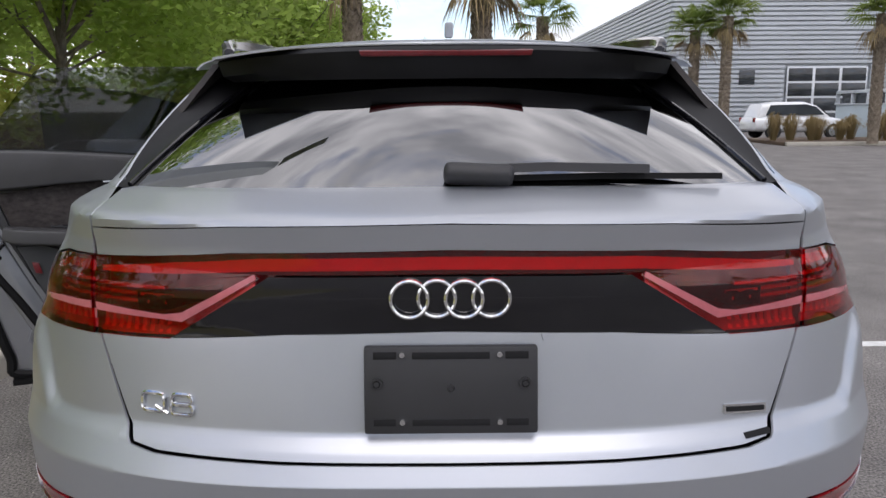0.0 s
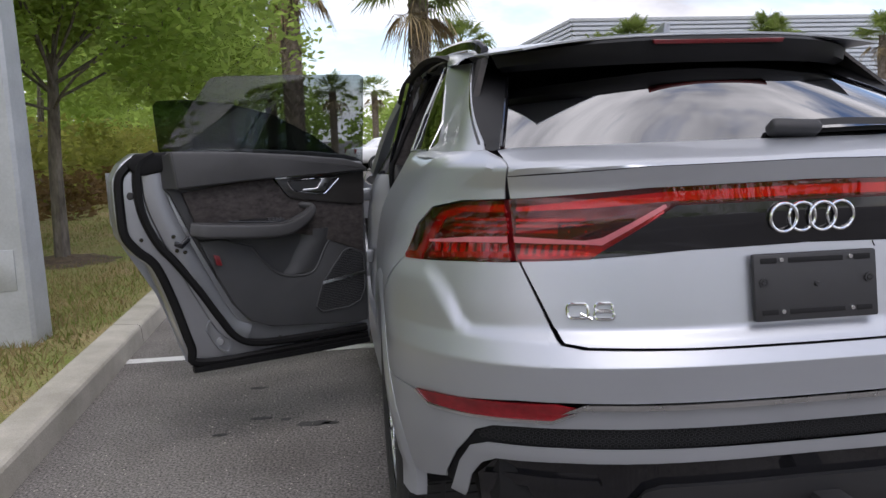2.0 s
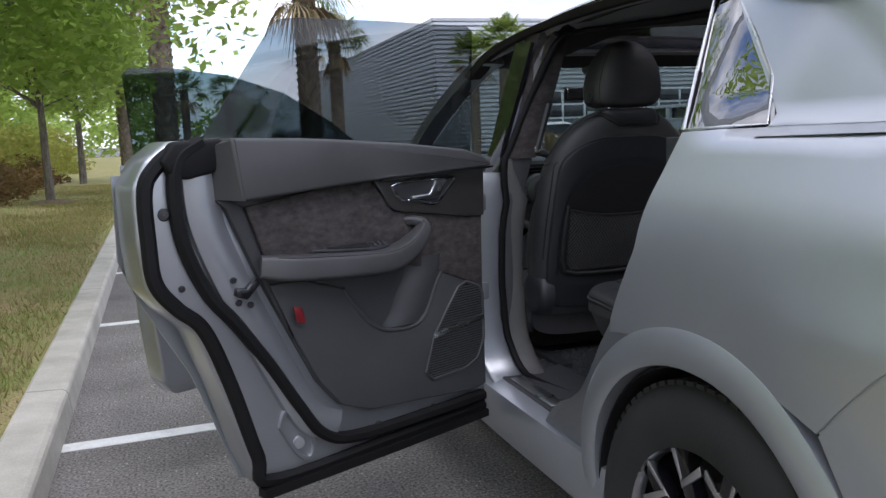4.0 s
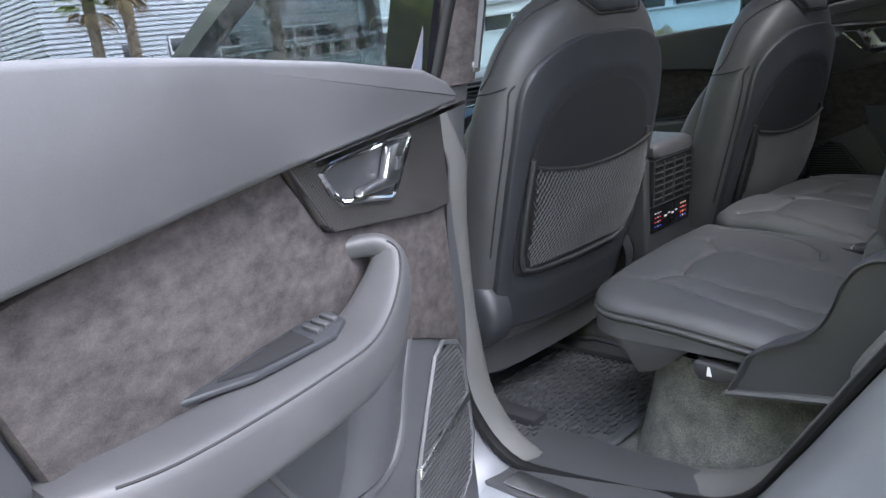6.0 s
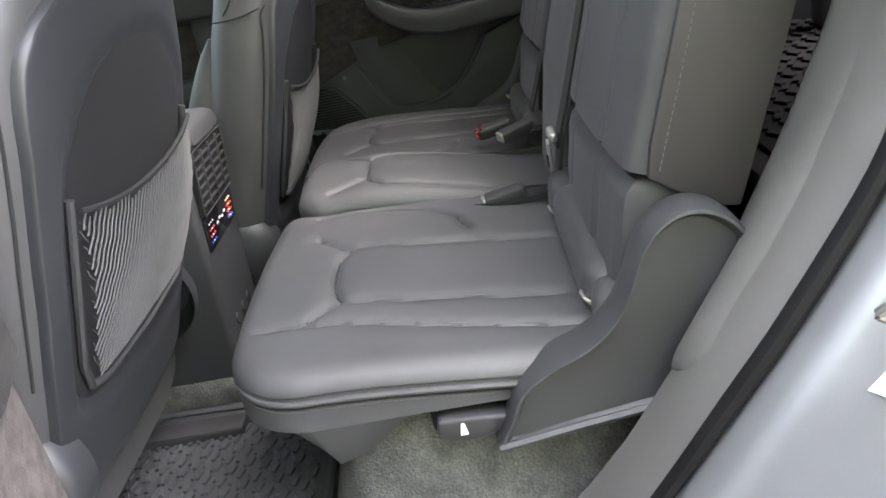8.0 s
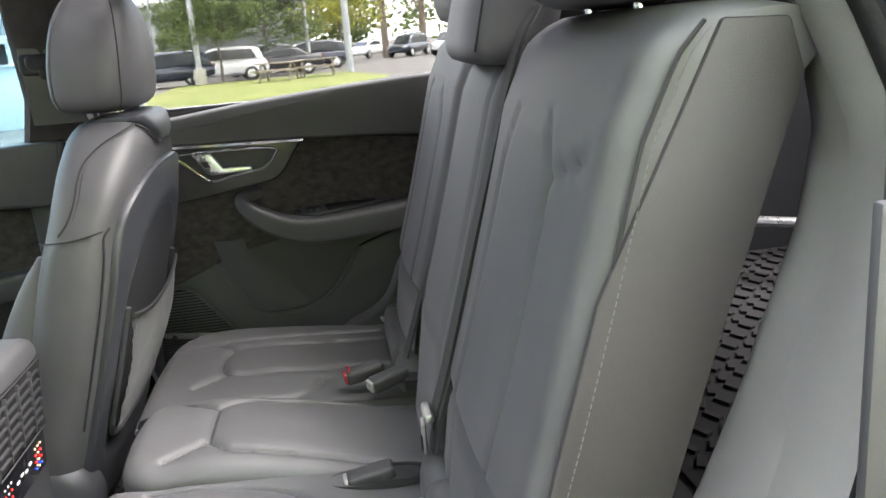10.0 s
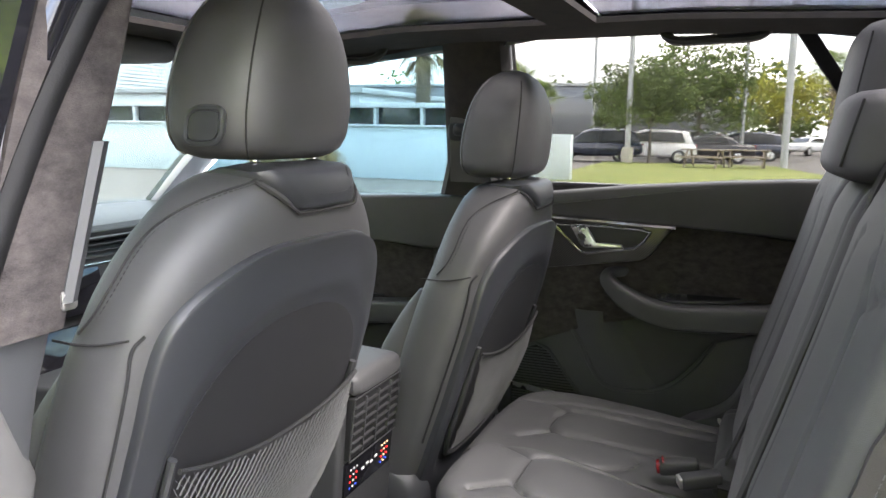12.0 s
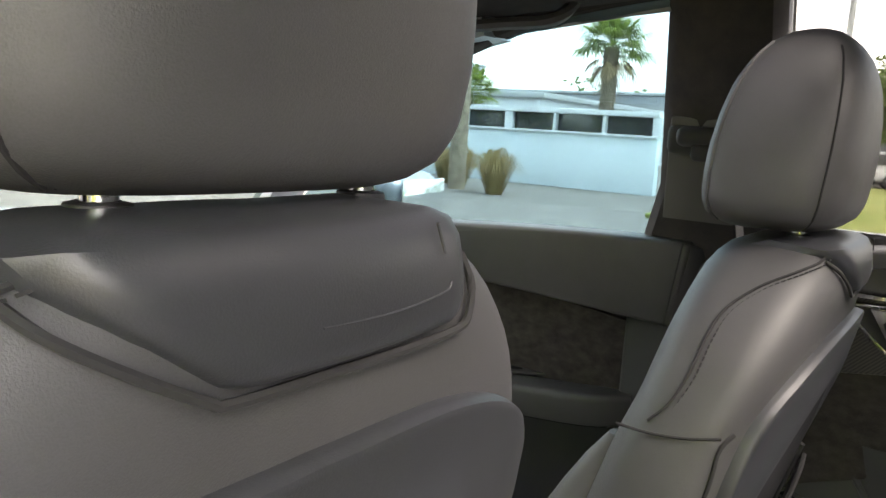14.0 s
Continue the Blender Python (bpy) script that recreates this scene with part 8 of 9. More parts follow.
# pebbles and grit
n = 2600
px, py = rng.uniform(-2.45, 0.5, n), rng.uniform(-1.6, 7, n)
sz = rng.uniform(0.0015, 0.005, n)
vv, ff = [], []
for i in range(n):
    b = len(vv)
    s = sz[i]
    vv += [(px[i] - s, py[i], 0), (px[i], py[i] - s, 0), (px[i] + s, py[i], 0), (px[i], py[i] + s, 0), (px[i], py[i], s)]
    ff += [(b, b + 1, b + 4), (b + 1, b + 2, b + 4), (b + 2, b + 3, b + 4), (b + 3, b, b + 4)]
tagged(raw("grit", vv, ff, CONCRETE), "pale grit scattered on the asphalt", "grit", kind="stuff")

# grass strip beside the kerb
lawn_rows = []
for j in range(90):
    y = -14 + j * 1.2
    lawn_rows.append([V(KERB_X - 0.205 - (y - 2) * 0.016 - d, y, 0.118 + 0.05 * noise.noise((d * 0.5, y * 0.5, 4)) * min(1, d) + 0.02 * min(d, 6)) for d in (0.0, 0.25, 0.6, 1.0, 1.6, 2.4, 3.4, 5, 7, 10, 16, 30, 70)])
solo("lawn", grid(lawn_rows), TURF, "patchy dry grass strip beside the kerb", "lawn", kind="structure", flip=False)
n = 110000
d = rng.gamma(1.5, 1.1, n)
y = -3 + 30 * rng.random(n) ** 1.5
x = KERB_X - 0.22 - (y - 2) * 0.016 - d
keep = d < 12
x, y, d = x[keep], y[keep], d[keep]
for nm, m_, sel in (("grass", GRASS_G, rng.random(len(x)) < 0.42), ("dry_grass", GRASS_D, None)):
    idx = np.where(sel)[0] if sel is not None else np.where(~keep_sel)[0]
    keep_sel = sel if sel is not None else keep_sel
    k = len(idx)
    h = rng.uniform(0.02, 0.075, k)
    a = rng.uniform(0, 2 * math.pi, k)
    w = rng.uniform(0.003, 0.007, k)
    lx, ly = rng.normal(0, 0.03, k), rng.normal(0, 0.03, k)
    z0 = 0.112 + 0.02 * np.minimum(d[idx], 6)
    v = np.stack([np.stack([x[idx] - w * np.cos(a), y[idx] - w * np.sin(a), z0], 1), np.stack([x[idx] + w * np.cos(a), y[idx] + w * np.sin(a), z0], 1), np.stack([x[idx] + lx, y[idx] + ly, z0 + h], 1)], 1).reshape(-1, 3)
    tagged(raw(nm, v, np.arange(k * 3).reshape(-1, 3), m_), "short grass blades, part green and part dry", "grass", kind="stuff")


def limb(p0, p1, r0, r1, bend=0.15, n=7):
    p0, p1 = Vector(p0), Vector(p1)
    off = Vector((rng.normal() * bend, rng.normal() * bend, 0)) * (p1 - p0).length
    path = [p0.lerp(p1, i / (n - 1)) + off * math.sin(math.pi * i / (n - 1)) for i in range(n)]
    rows = []
    for i, p in enumerate(path):
        t = (path[min(n - 1, i + 1)] - path[max(0, i - 1)]).normalized()
        s = t.cross(Vector((0.3, 0.9, 0.1))).normalized()
        r = r0 + (r1 - r0) * i / (n - 1)
        rows.append([p + (s * math.cos(q) + s.cross(t) * math.sin(q)) * r * (1 + 0.12 * math.sin(3 * q + i)) for q in [2 * math.pi * k / 8 for k in range(8)]])
    return grid(rows, wrap_u=True, cap=True)


def tree(x, y, z, h, r, base, leaves, leaf, label, trunk_r=0.11, lean=0.0, size=0.055, squash=0.75, group="oaks"):
    t = thing("tree", (x, y, z), label, "tree", group)
    bms = [limb((x, y, z - 0.05), (x + lean, y, z + base + 0.25 * (h - base)), trunk_r, trunk_r * 0.6, 0.03, 9)]
    clumps = []
    top = Vector((x + lean, y, z + base + 0.25 * (h - base)))
    for k in range(17):
        a = 2.4 * k + rng.uniform(-0.4, 0.4)
        f = rng.uniform(0.25, 1.0)
        e = Vector((x + lean + r * 0.82 * math.cos(a) * math.sin(math.pi * (0.25 + 0.6 * f)), y + r * 0.82 * math.sin(a) * math.sin(math.pi * (0.25 + 0.6 * f)), z + base + (h - base) * f * 0.95))
        s0 = Vector((x, y, z)).lerp(top, 0.62 + 0.38 * f)
        bms.append(limb(s0, e, trunk_r * 0.20, 0.006, 0.12))
        clumps.append((e, r * rng.uniform(0.34, 0.55)))
        for q in range(2):
            m = s0.lerp(e, rng.uniform(0.4, 0.8))
            e2 = m + Vector((rng.normal() * r * 0.4, rng.normal() * r * 0.4, rng.uniform(-0.1, 0.35) * r))
            bms.append(limb(m, e2, trunk_r * 0.12, 0.004, 0.1, 5))
            clumps.append((e2, r * rng.uniform(0.22, 0.42)))
    part("trunk", join(*bms), BARK, t, "grey-brown trunk with limbs")
    per = leaves // len(clumps)
    pts = []
    for c, cr in clumps:
        g = rng.normal(size=(per, 3))
        g /= np.linalg.norm(g, axis=1)[:, None]
        rad = cr * rng.uniform(0.25, 1.0, per) ** 0.6
        g *= rad[:, None]
        g[:, 2] *= squash
        pts.append(np.array(c) + g)
    v, f = leaf_cards(np.concatenate(pts), size)
    raw("crown", v, f, leaf, t, "loose crown of small leaves")
    return t


tree(-4.10, 7.35, 0.15, 6.0, 2.3, 0.95, 66000, LEAF, "young oak with a grey trunk on the grass strip", 0.085, 0.1, 0.050)
tree(-4.55, 19.3, 0.15, 6.4, 2.3, 1.6, 22000, LEAF, "young oak with a grey trunk on the grass strip", 0.10, 0.0, 0.065)
tree(-4.75, 28.5, 0.15, 6.8, 2.5, 1.8, 9000, LEAF, "young oak with a grey trunk on the grass strip", 0.12, 0.0, 0.10)
tree(-7.4, 10.5, 0.2, 7.6, 2.8, 1.4, 20000, LEAF, "dense oak at the wood's edge", 0.13, 0.0, 0.07)
tree(-7.8, 3.4, 0.2, 7.8, 2.8, 1.4, 18000, LEAF, "dense oak at the wood's edge", 0.13, 0.0, 0.07)
for (mx, my) in ((-4.10, 7.35), (-4.55, 19.3)):
    rows = [[V(mx + r_ * math.cos(t) * (1 + 0.12 * noise.noise((math.cos(t) * 2, math.sin(t) * 2, mx))), my + r_ * math.sin(t), 0.150 + 0.08 * (1 - r_ / 0.62) + 0.02 * noise.noise((r_ * 4, t * 3, 2))) for t in [2 * math.pi * k / 36 for k in range(36)]] for r_ in (0.08, 0.2, 0.3, 0.42, 0.54, 0.62)]
    solo("mulch_bed", grid(rows, wrap_u=True), MULCH, "ring of dark bark mulch round the tree", "mulch", kind="structure", flip=False)


def blob_points(n, count, x0, x1, y0, y1, z0, z1, r0, r1):
    c = np.stack([rng.uniform(x0, x1, count), rng.uniform(y0, y1, count), rng.uniform(z0, z1, count)], 1)
    r = rng.uniform(r0, r1, count)
    i = rng.integers(0, count, n)
    g = rng.normal(size=(n, 3))
    g /= np.linalg.norm(g, axis=1)[:, None]
    g *= (r[i] * rng.uniform(0.35, 1, n) ** 0.5)[:, None]
    return c[i] + g


for nm, leaf, n, c, box, rr, sz_, lab in (
        ("far_woods", LEAF, 70000, 230, (-20, -9.0, -6, 75, 1.0, 8.6), (0.9, 2.2), 0.19, "dense green woods behind the grass"),
        ("hedge", LEAF_Y, 34000, 190, (-9.0, -6.3, -4, 45, 0.2, 1.7), (0.4, 0.95), 0.085, "yellow-green undergrowth at the wood's edge"),
        ("undergrowth", LEAF_R, 16000, 90, (-6.9, -5.5, 6, 30, 0.1, 0.75), (0.25, 0.6), 0.07, "brown and rusty undergrowth"),
        ("far_woods", LEAF, 9000, 70, (-40, 12, 95, 130, 1, 6), (2.0, 4.0), 0.45, "distant tree line beyond the lot"),
        ("far_woods", LEAF_FAR, 9000, 80, (85, 105, -70, 45, 1.0, 7.0), (2.0, 4.0), 0.45, "distant tree line beyond the lot"),
        ("far_woods", LEAF, 6000, 60, (-30, 60, -95, -70, 2, 8.0), (2.5, 4.5), 0.6, "distant tree line behind the lot")):
    v, f = leaf_cards(blob_points(n, c, *box, *rr), sz_)
    tagged(raw(nm, v, f, leaf), lab, "woods", kind="stuff")
# dark depth of the woods
for k in range(14):
    tx, ty = rng.uniform(-18, -11), rng.uniform(6, 60)
    bmt = limb((tx, ty, 0.2), (tx + rng.normal() * 0.3, ty, rng.uniform(5, 8)), 0.10, 0.05, 0.03)
    solo("wood_trunk", bmt, BARK, "bare trunk within the woods", "tree trunk", "wood trunks")


def palm(x, y, z, h, label, r=0.17, fronds=34, length=1.35, boots=True, seed=0, group="palms"):
    t = thing("palm", (x, y, z), label, "palm tree", group)
    rows = []
    for i in range(28):
        f = i / 27
        rr = r * (1.12 - 0.12 * f + (0.10 if boots else 0.03) * math.sin(f * h * 14) * 0.3)
        rows.append([V(x + rr * math.cos(q), y + rr * math.sin(q), z - 0.05 + h * f) for q in [2 * math.pi * k / 12 for k in range(12)]])
    part("trunk", grid(rows, wrap_u=True, cap=True), PALM_BARK, t, "rough palm trunk")
    if boots:
        bm = bmesh.new()
        lv = int(h * 6)
        for i in range(lv):
            for k in range(7):
                a = 2 * math.pi * (k + 0.5 * (i % 2)) / 7
                zz_ = z + h * (0.12 + 0.88 * i / lv)
                for d in (-1, 1):
                    m = Matrix.Translation((x + (r + 0.02) * math.cos(a + d * 0.2), y + (r + 0.02) * math.sin(a + d * 0.2), zz_)) @ Matrix.Rotation(a, 4, "Z") @ Matrix.Rotation(d * 0.62, 4, "X") @ Matrix.Rotation(0.25, 4, "Y") @ Matrix.Diagonal((0.028, 0.055, 0.24, 1))
                    bmesh.ops.create_cube(bm, size=1, matrix=m)
        tagged(part("leaf_boot", bm, PALM_BARK, t, smooth=False), kind="stuff")
    top = Vector((x, y, z + h))
    for dead in (False, True):
        vv, ff = [], []
        cnt = int(fronds * 1.5) if not dead else fronds // 4
        for k in range(cnt):
            a = 2.399 * k + rng.uniform(-0.2, 0.2)
            el = radians(rng.uniform(-15, 80)) if not dead else radians(rng.uniform(-75, -35))
            L_ = length * rng.uniform(0.75, 1.1)
            dirv = Vector((math.cos(a) * math.cos(el), math.sin(a) * math.cos(el), math.sin(el)))
            side = dirv.cross(Vector((0, 0, 1))).normalized()
            stem_end = top + dirv * L_ * 0.55 + Vector((0, 0, -0.06 * L_))
            b = len(vv)
            w = 0.012
            vv += [top - side * w, top + side * w, stem_end + side * w, stem_end - side * w]
            ff.append((b, b + 1, b + 2, b + 3))
            for q in range(17):
                sp = (q / 16 - 0.5) * 2
                ang = sp * 1.55
                d2 = (dirv * math.cos(ang) + side * math.sin(ang)).normalized()
                ln = L_ * (0.62 - 0.16 * abs(sp)) * rng.uniform(0.85, 1.1)
                mid = stem_end + d2 * ln * 0.55
                tip = stem_end + d2 * ln + Vector((0, 0, -ln * rng.uniform(0.25, 0.6)))
                nrm = d2.cross(Vector((0.1, 0.2, 1))).normalized() * 0.020
                b = len(vv)
                vv += [stem_end - nrm * 0.4, stem_end + nrm * 0.4, mid + nrm, mid - nrm, tip]
                ff += [(b, b + 1, b + 2, b + 3), (b + 3, b + 2, b + 4)]
        raw("crown" if not dead else "dead_fronds", vv, ff, FROND if not dead else FROND_D, t, "fan-shaped green fronds" if not dead else "hanging dry fronds")
    return t


palm(-1.96, 17.4, 0.0, 5.4, "cabbage palm with a crisscross trunk", 0.19, 36, 1.5)
palm(0.95, 16.8, 0.0, 4.7, "cabbage palm with a crisscross trunk", 0.19, 38, 1.5)
palm(3.6, 27.0, 0.0, 4.6, "cabbage palm with a rough trunk", 0.17, 26, 1.3)
palm(15.9, 28.0, 0.15, 4.6, "cabbage palm in the planting strip", 0.17, 34, 1.25)
palm(10.9, 29.5, 0.15, 4.7, "cabbage palm in the planting strip", 0.16, 32, 1.25)
palm(10.0, 30.5, 0.15, 4.3, "cabbage palm in the planting strip", 0.16, 30, 1.2)
palm(21.5, 29.0, 0.15, 4.8, "cabbage palm in the planting strip", 0.16, 30, 1.25)
palm(-3.4, 30.0, 0.0, 4.2, "distant cabbage palm beyond the lot", 0.17, 26, 1.3)
palm(-1.0, 45.0, 0.0, 4.2, "distant cabbage palm beyond the lot", 0.17, 26, 1.4)
palm(2.2, 60.0, 0.0, 5.0, "distant cabbage palm beyond the lot", 0.2, 26, 1.6)

# near light pole
pole = thing("light_pole", (-3.22, 3.75, 0.1), "tall square concrete light pole on the grass strip", "light pole", "light poles")
rows = []
for zq, hw in ((0.02, 0.165), (0.12, 0.160), (2.5, 0.135), (6.0, 0.105), (9.0, 0.085)):
    c = 0.02
    rows.append([V(-3.22 + a * hw - b_ * c * 0, 3.75 + b_ * hw, zq) for a, b_ in ((-1, -0.85), (-0.85, -1), (0.85, -1), (1, -0.85), (1, 0.85), (0.85, 1), (-0.85, 1), (-1, 0.85))])
part("shaft", grid(rows, wrap_u=True, cap=True), POLE_GREY, pole)
part("access_cover", rbox((-3.215, 3.592, 0.62), (0.15, 0.012, 0.26), 0.004), POLE_GREY, pole, "flat access cover")
part("lamp_head", rbox((-2.7, 3.75, 8.95), (0.75, 0.30, 0.10), 0.03), POLE_GREY, pole)


def far_pole(x, y, h=9.0, r=0.11, base=True):
    p = thing("light_pole", (x, y, 0.0), "pale lamp post in the parking lot", "light pole", "light poles")
    part("shaft", sweep([V(x, y, 0), V(x, y, h)], circle(r, 10), (0, 1, 0)), POLE_GREY, p)
    if base:
        part("base", lathe([(0.0005, 0.8), (0.26, 0.8), (0.28, 0.75), (0.28, 0)], (x, y, 0), "z", 20), CONCRETE, p, "round concrete base")
    part("lamp_head", rbox((x, y + 0.4, h), (0.3, 0.9, 0.12), 0.03), POLE_GREY, p)
    return p


# ---- clad service building ahead ----
BX0, BY0, BH = 13.2, 45.0, 7.9
hall = thing("service_building", (BX0 + 25, BY0 + 15, 0), "grey corrugated metal service building with glazed roller doors", "building")
part("core", rbox((BX0 + 28.1, BY0 + 20.1, BH / 2), (55.8, 39.8, BH - 0.1), 0), CLADDING, hall, smooth=False)
doors = [(19.9, 24.5), (26.8, 31.6), (33.9, 38.7), (41.0, 45.8)]
bm = bmesh.new()
bm2 = bmesh.new()
for k in range(29):
    z0 = 0.25 + k * 0.265
    spans, cur = [], BX0
    if z0 < 3.75:
        for a, b_ in doors:
            spans.append((cur, a - 0.15))
            cur = b_ + 0.15
    spans.append((cur, BX0 + 56))
    for a, b_ in spans:
        bmesh.ops.create_cube(bm, size=1, matrix=Matrix.Translation(((a + b_) / 2, BY0 - 0.03, z0)) @ Matrix.Diagonal((b_ - a, 0.06, 0.17, 1)))
    bmesh.ops.create_cube(bm2, size=1, matrix=Matrix.Translation((BX0 - 0.03, BY0 + 20, z0)) @ Matrix.Diagonal((0.06, 40, 0.17, 1)))
tagged(part("cladding_rib", bm, CLADDING, hall, smooth=False), kind="stuff")
tagged(part("cladding_rib", bm2, CLADDING, hall, smooth=False), kind="stuff")
part("coping", rbox((BX0 + 28, BY0 + 0.05, BH), (56.3, 0.3, 0.22), 0.02), POLE_GREY, hall)
part("coping", rbox((BX0 + 0.05, BY0 + 20, BH), (0.3, 40, 0.22), 0.02), POLE_GREY, hall)
for a, b_ in doors:
    dr = part("roller_door", rbox(((a + b_) / 2, BY0 - 0.02, 1.95), (b_ - a, 0.10, 3.5), 0.02), CLADDING_W, hall, "white roller door with glazed panels")
    for i in range(3):
        for j in range(4):
            w = (b_ - a) / 3
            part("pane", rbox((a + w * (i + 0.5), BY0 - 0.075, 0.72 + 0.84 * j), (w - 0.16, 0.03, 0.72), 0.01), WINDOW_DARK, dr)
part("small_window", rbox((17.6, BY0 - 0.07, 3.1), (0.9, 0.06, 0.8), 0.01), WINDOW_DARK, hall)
part("wall_lamp", rbox((16.4, BY0 - 0.12, 5.2), (0.35, 0.2, 0.2), 0.03), POLE_GREY, hall)


def tussock(x, y, z, h, r, label="tussock of tall dry ornamental grass", blades=140, m_=None):
    vv, ff = [], []
    for k in range(blades):
        a, l = rng.uniform(0, 2 * math.pi), rng.uniform(0.3, 1.0)
        p0 = Vector((x + 0.2 * r * math.cos(a) * l, y + 0.2 * r * math.sin(a) * l, z))
        p1 = Vector((x + 0.55 * r * math.cos(a) * l, y + 0.55 * r * math.sin(a) * l, z + h * (1 - 0.25 * l) * rng.uniform(0.7, 1.05)))
        p2 = Vector((x + r * math.cos(a) * l, y + r * math.sin(a) * l, z + h * (0.95 - 0.55 * l) * rng.uniform(0.7, 1.1)))
        s = Vector((-math.sin(a), math.cos(a), 0)) * 0.012
        b = len(vv)
        vv += [p0 - s, p0 + s, p1 + s, p1 - s, p2]
        ff += [(b, b + 1, b + 2, b + 3), (b + 3, b + 2, b + 4)]
    ob = raw("grass_tussock", vv, ff, m_ or GRASS_D)
    return tagged(ob, label, "ornamental grass", "grass tussocks")


bed = solo("planting_bed", rbox((34, 31.0, 0.07), (42, 4.6, 0.14), 0.02), MULCH, "mulched planting strip before the building", "planting bed", kind="structure")
kb = thing("kerb", (34, 28.6, 0), "concrete kerb of the planting strip", "kerb", kind="structure")
part("kerb_stone", rbox((34, 28.62, 0.07), (42, 0.16, 0.16), 0.02), CONCRETE, kb)
for k in range(26):
    tussock(13.4 + 0.62 * k + rng.uniform(-0.2, 0.2), 30.0 + rng.uniform(-0.6, 1.2), 0.13, rng.uniform(0.9, 1.35), rng.uniform(0.55, 0.8))

# ---- pale wall and low building across the lot ----
wall = thing("screen_wall", (20.2, 20, 0), "pale blue rendered wall with a strip of windows on top", "wall")
part("wall_panel", rbox((20.15, 24.2, 0.76), (0.3, 30, 1.52), 0.01), WALL_WHITE, wall)
part("coping", rbox((20.1, 24.2, 1.55), (0.4, 30, 0.06), 0.01), CLADDING_W, wall)
part("head_beam", rbox((20.15, 24.2, 2.14), (0.36, 30, 0.14), 0.01), CLADDING_W, wall)
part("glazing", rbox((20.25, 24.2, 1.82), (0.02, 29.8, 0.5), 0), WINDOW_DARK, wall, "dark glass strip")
for k in range(21):
    part("post", rbox((20.1, 9.25 + k * 1.5, 1.82), (0.2, 0.24 if k % 3 == 0 else 0.08, 0.5), 0.005), CLADDING_W, wall)
end_wall = solo("end_wall", rbox((21.4, 8.0, 0.69), (0.3, 2.7, 1.38), 0.01), WALL_WHITE, "low pale rendered wall", "wall")
annex = thing("low_building", (34, 34, 0), "low white building with a flat roof", "building")
part("wall", rbox((42, 36, 1.55), (20, 34, 3.1), 0.02), CLADDING_W, annex)
part("roof_edge", rbox((42, 36, 3.2), (20.6, 34.6, 0.25), 0.02), POLE_GREY, annex)
for k in range(8):
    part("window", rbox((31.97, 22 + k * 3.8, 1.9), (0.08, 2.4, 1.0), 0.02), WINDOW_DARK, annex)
warehouse = thing("warehouse", (95, 10, 0), "long grey warehouse in the distance", "building")
part("wall", rbox((92, 28, 3.2), (16, 50, 6.4), 0.02), CAR_GREY, warehouse)
part("roof_edge", rbox((92, 28, 6.5), (16.5, 50.5, 0.3), 0.02), POLE_GREY, warehouse)
palm(15.6, 12.55, 0.0, 5.6, "cabbage palm with a smooth trunk before the wall", 0.19, 30, 1.4, False)
palm(25.0, 18.4, 0.0, 2.9, "cabbage palm behind the wall", 0.17, 34, 1.35, False)
palm(23.5, 12.2, 0.0, 4.35, "cabbage palm behind the wall", 0.2, 40, 1.35)
palm(52.0, 17.2, 0.0, 4.9, "cabbage palm beyond the lot", 0.2, 28, 1.6, False)
palm(60.0, 17.5, 0.0, 4.0, "cabbage palm beyond the lot", 0.2, 26, 1.6, False)
palm(62.0, -3.0, 0.0, 6.0, "cabbage palm beyond the lot", 0.24, 32, 2.2, False)
palm(66.0, -6.5, 0.0, 5.5, "cabbage palm beyond the lot", 0.24, 30, 2.0, False)
for (gx, gy) in ((15.3, 11.3), (16.2, 12.9), (17.0, 13.8)):
    tussock(gx, gy, 0.0, 1.15, 0.95, "tussock of green and straw ornamental grass", 260, GRASS_D)
solo("lawn", prism([V(14, 7.2, 0.0), V(37.5, 8.6, 0.0), V(37.8, 0.9, 0.0), V(30, -0.6, 0), V(14, 1.5, 0.0)], (0, 0, 0.09), 0.02), mat("mown_lawn", (0.13, 0.17, 0.03), 1.0, 0, scale=0.6, color2=(0.24, 0.25, 0.07), bump=1.0, bscale=20, fine=0.25), "green mown lawn island", "lawn", kind="structure")
far_pole(36.4, 0.62, 9.0, 0.16, False)
far_pole(37.1, 7.45, 9.0, 0.13)
far_pole(46.0, 2.6, 9.0, 0.12, False)
far_pole(62.0, 14.0, 9.0, 0.12, False)
tree(38.2, 6.6, 0.1, 4.6, 1.9, 1.2, 5200, LEAF_FAR, "young tree beside the parked cars", 0.08, 0.0, 0.11, 0.8, "lot trees")
tree(45.5, 4.9, 0.1, 6.6, 2.9, 1.3, 6800, LEAF_FAR, "broad young oak beside the parked cars", 0.14, 0.0, 0.14, 0.8, "lot trees")
tree(50.0, 9.5, 0.1, 4.8, 2.2, 1.2, 4000, LEAF_FAR, "young tree beside the parked cars", 0.10, 0.0, 0.14, 0.8, "lot trees")
tree(54.0, 0.5, 0.1, 5.4, 2.6, 1.6, 2500, LEAF_Y, "young tree beyond the lawn", 0.12, 0.0, 0.15, 0.8, "lot trees")


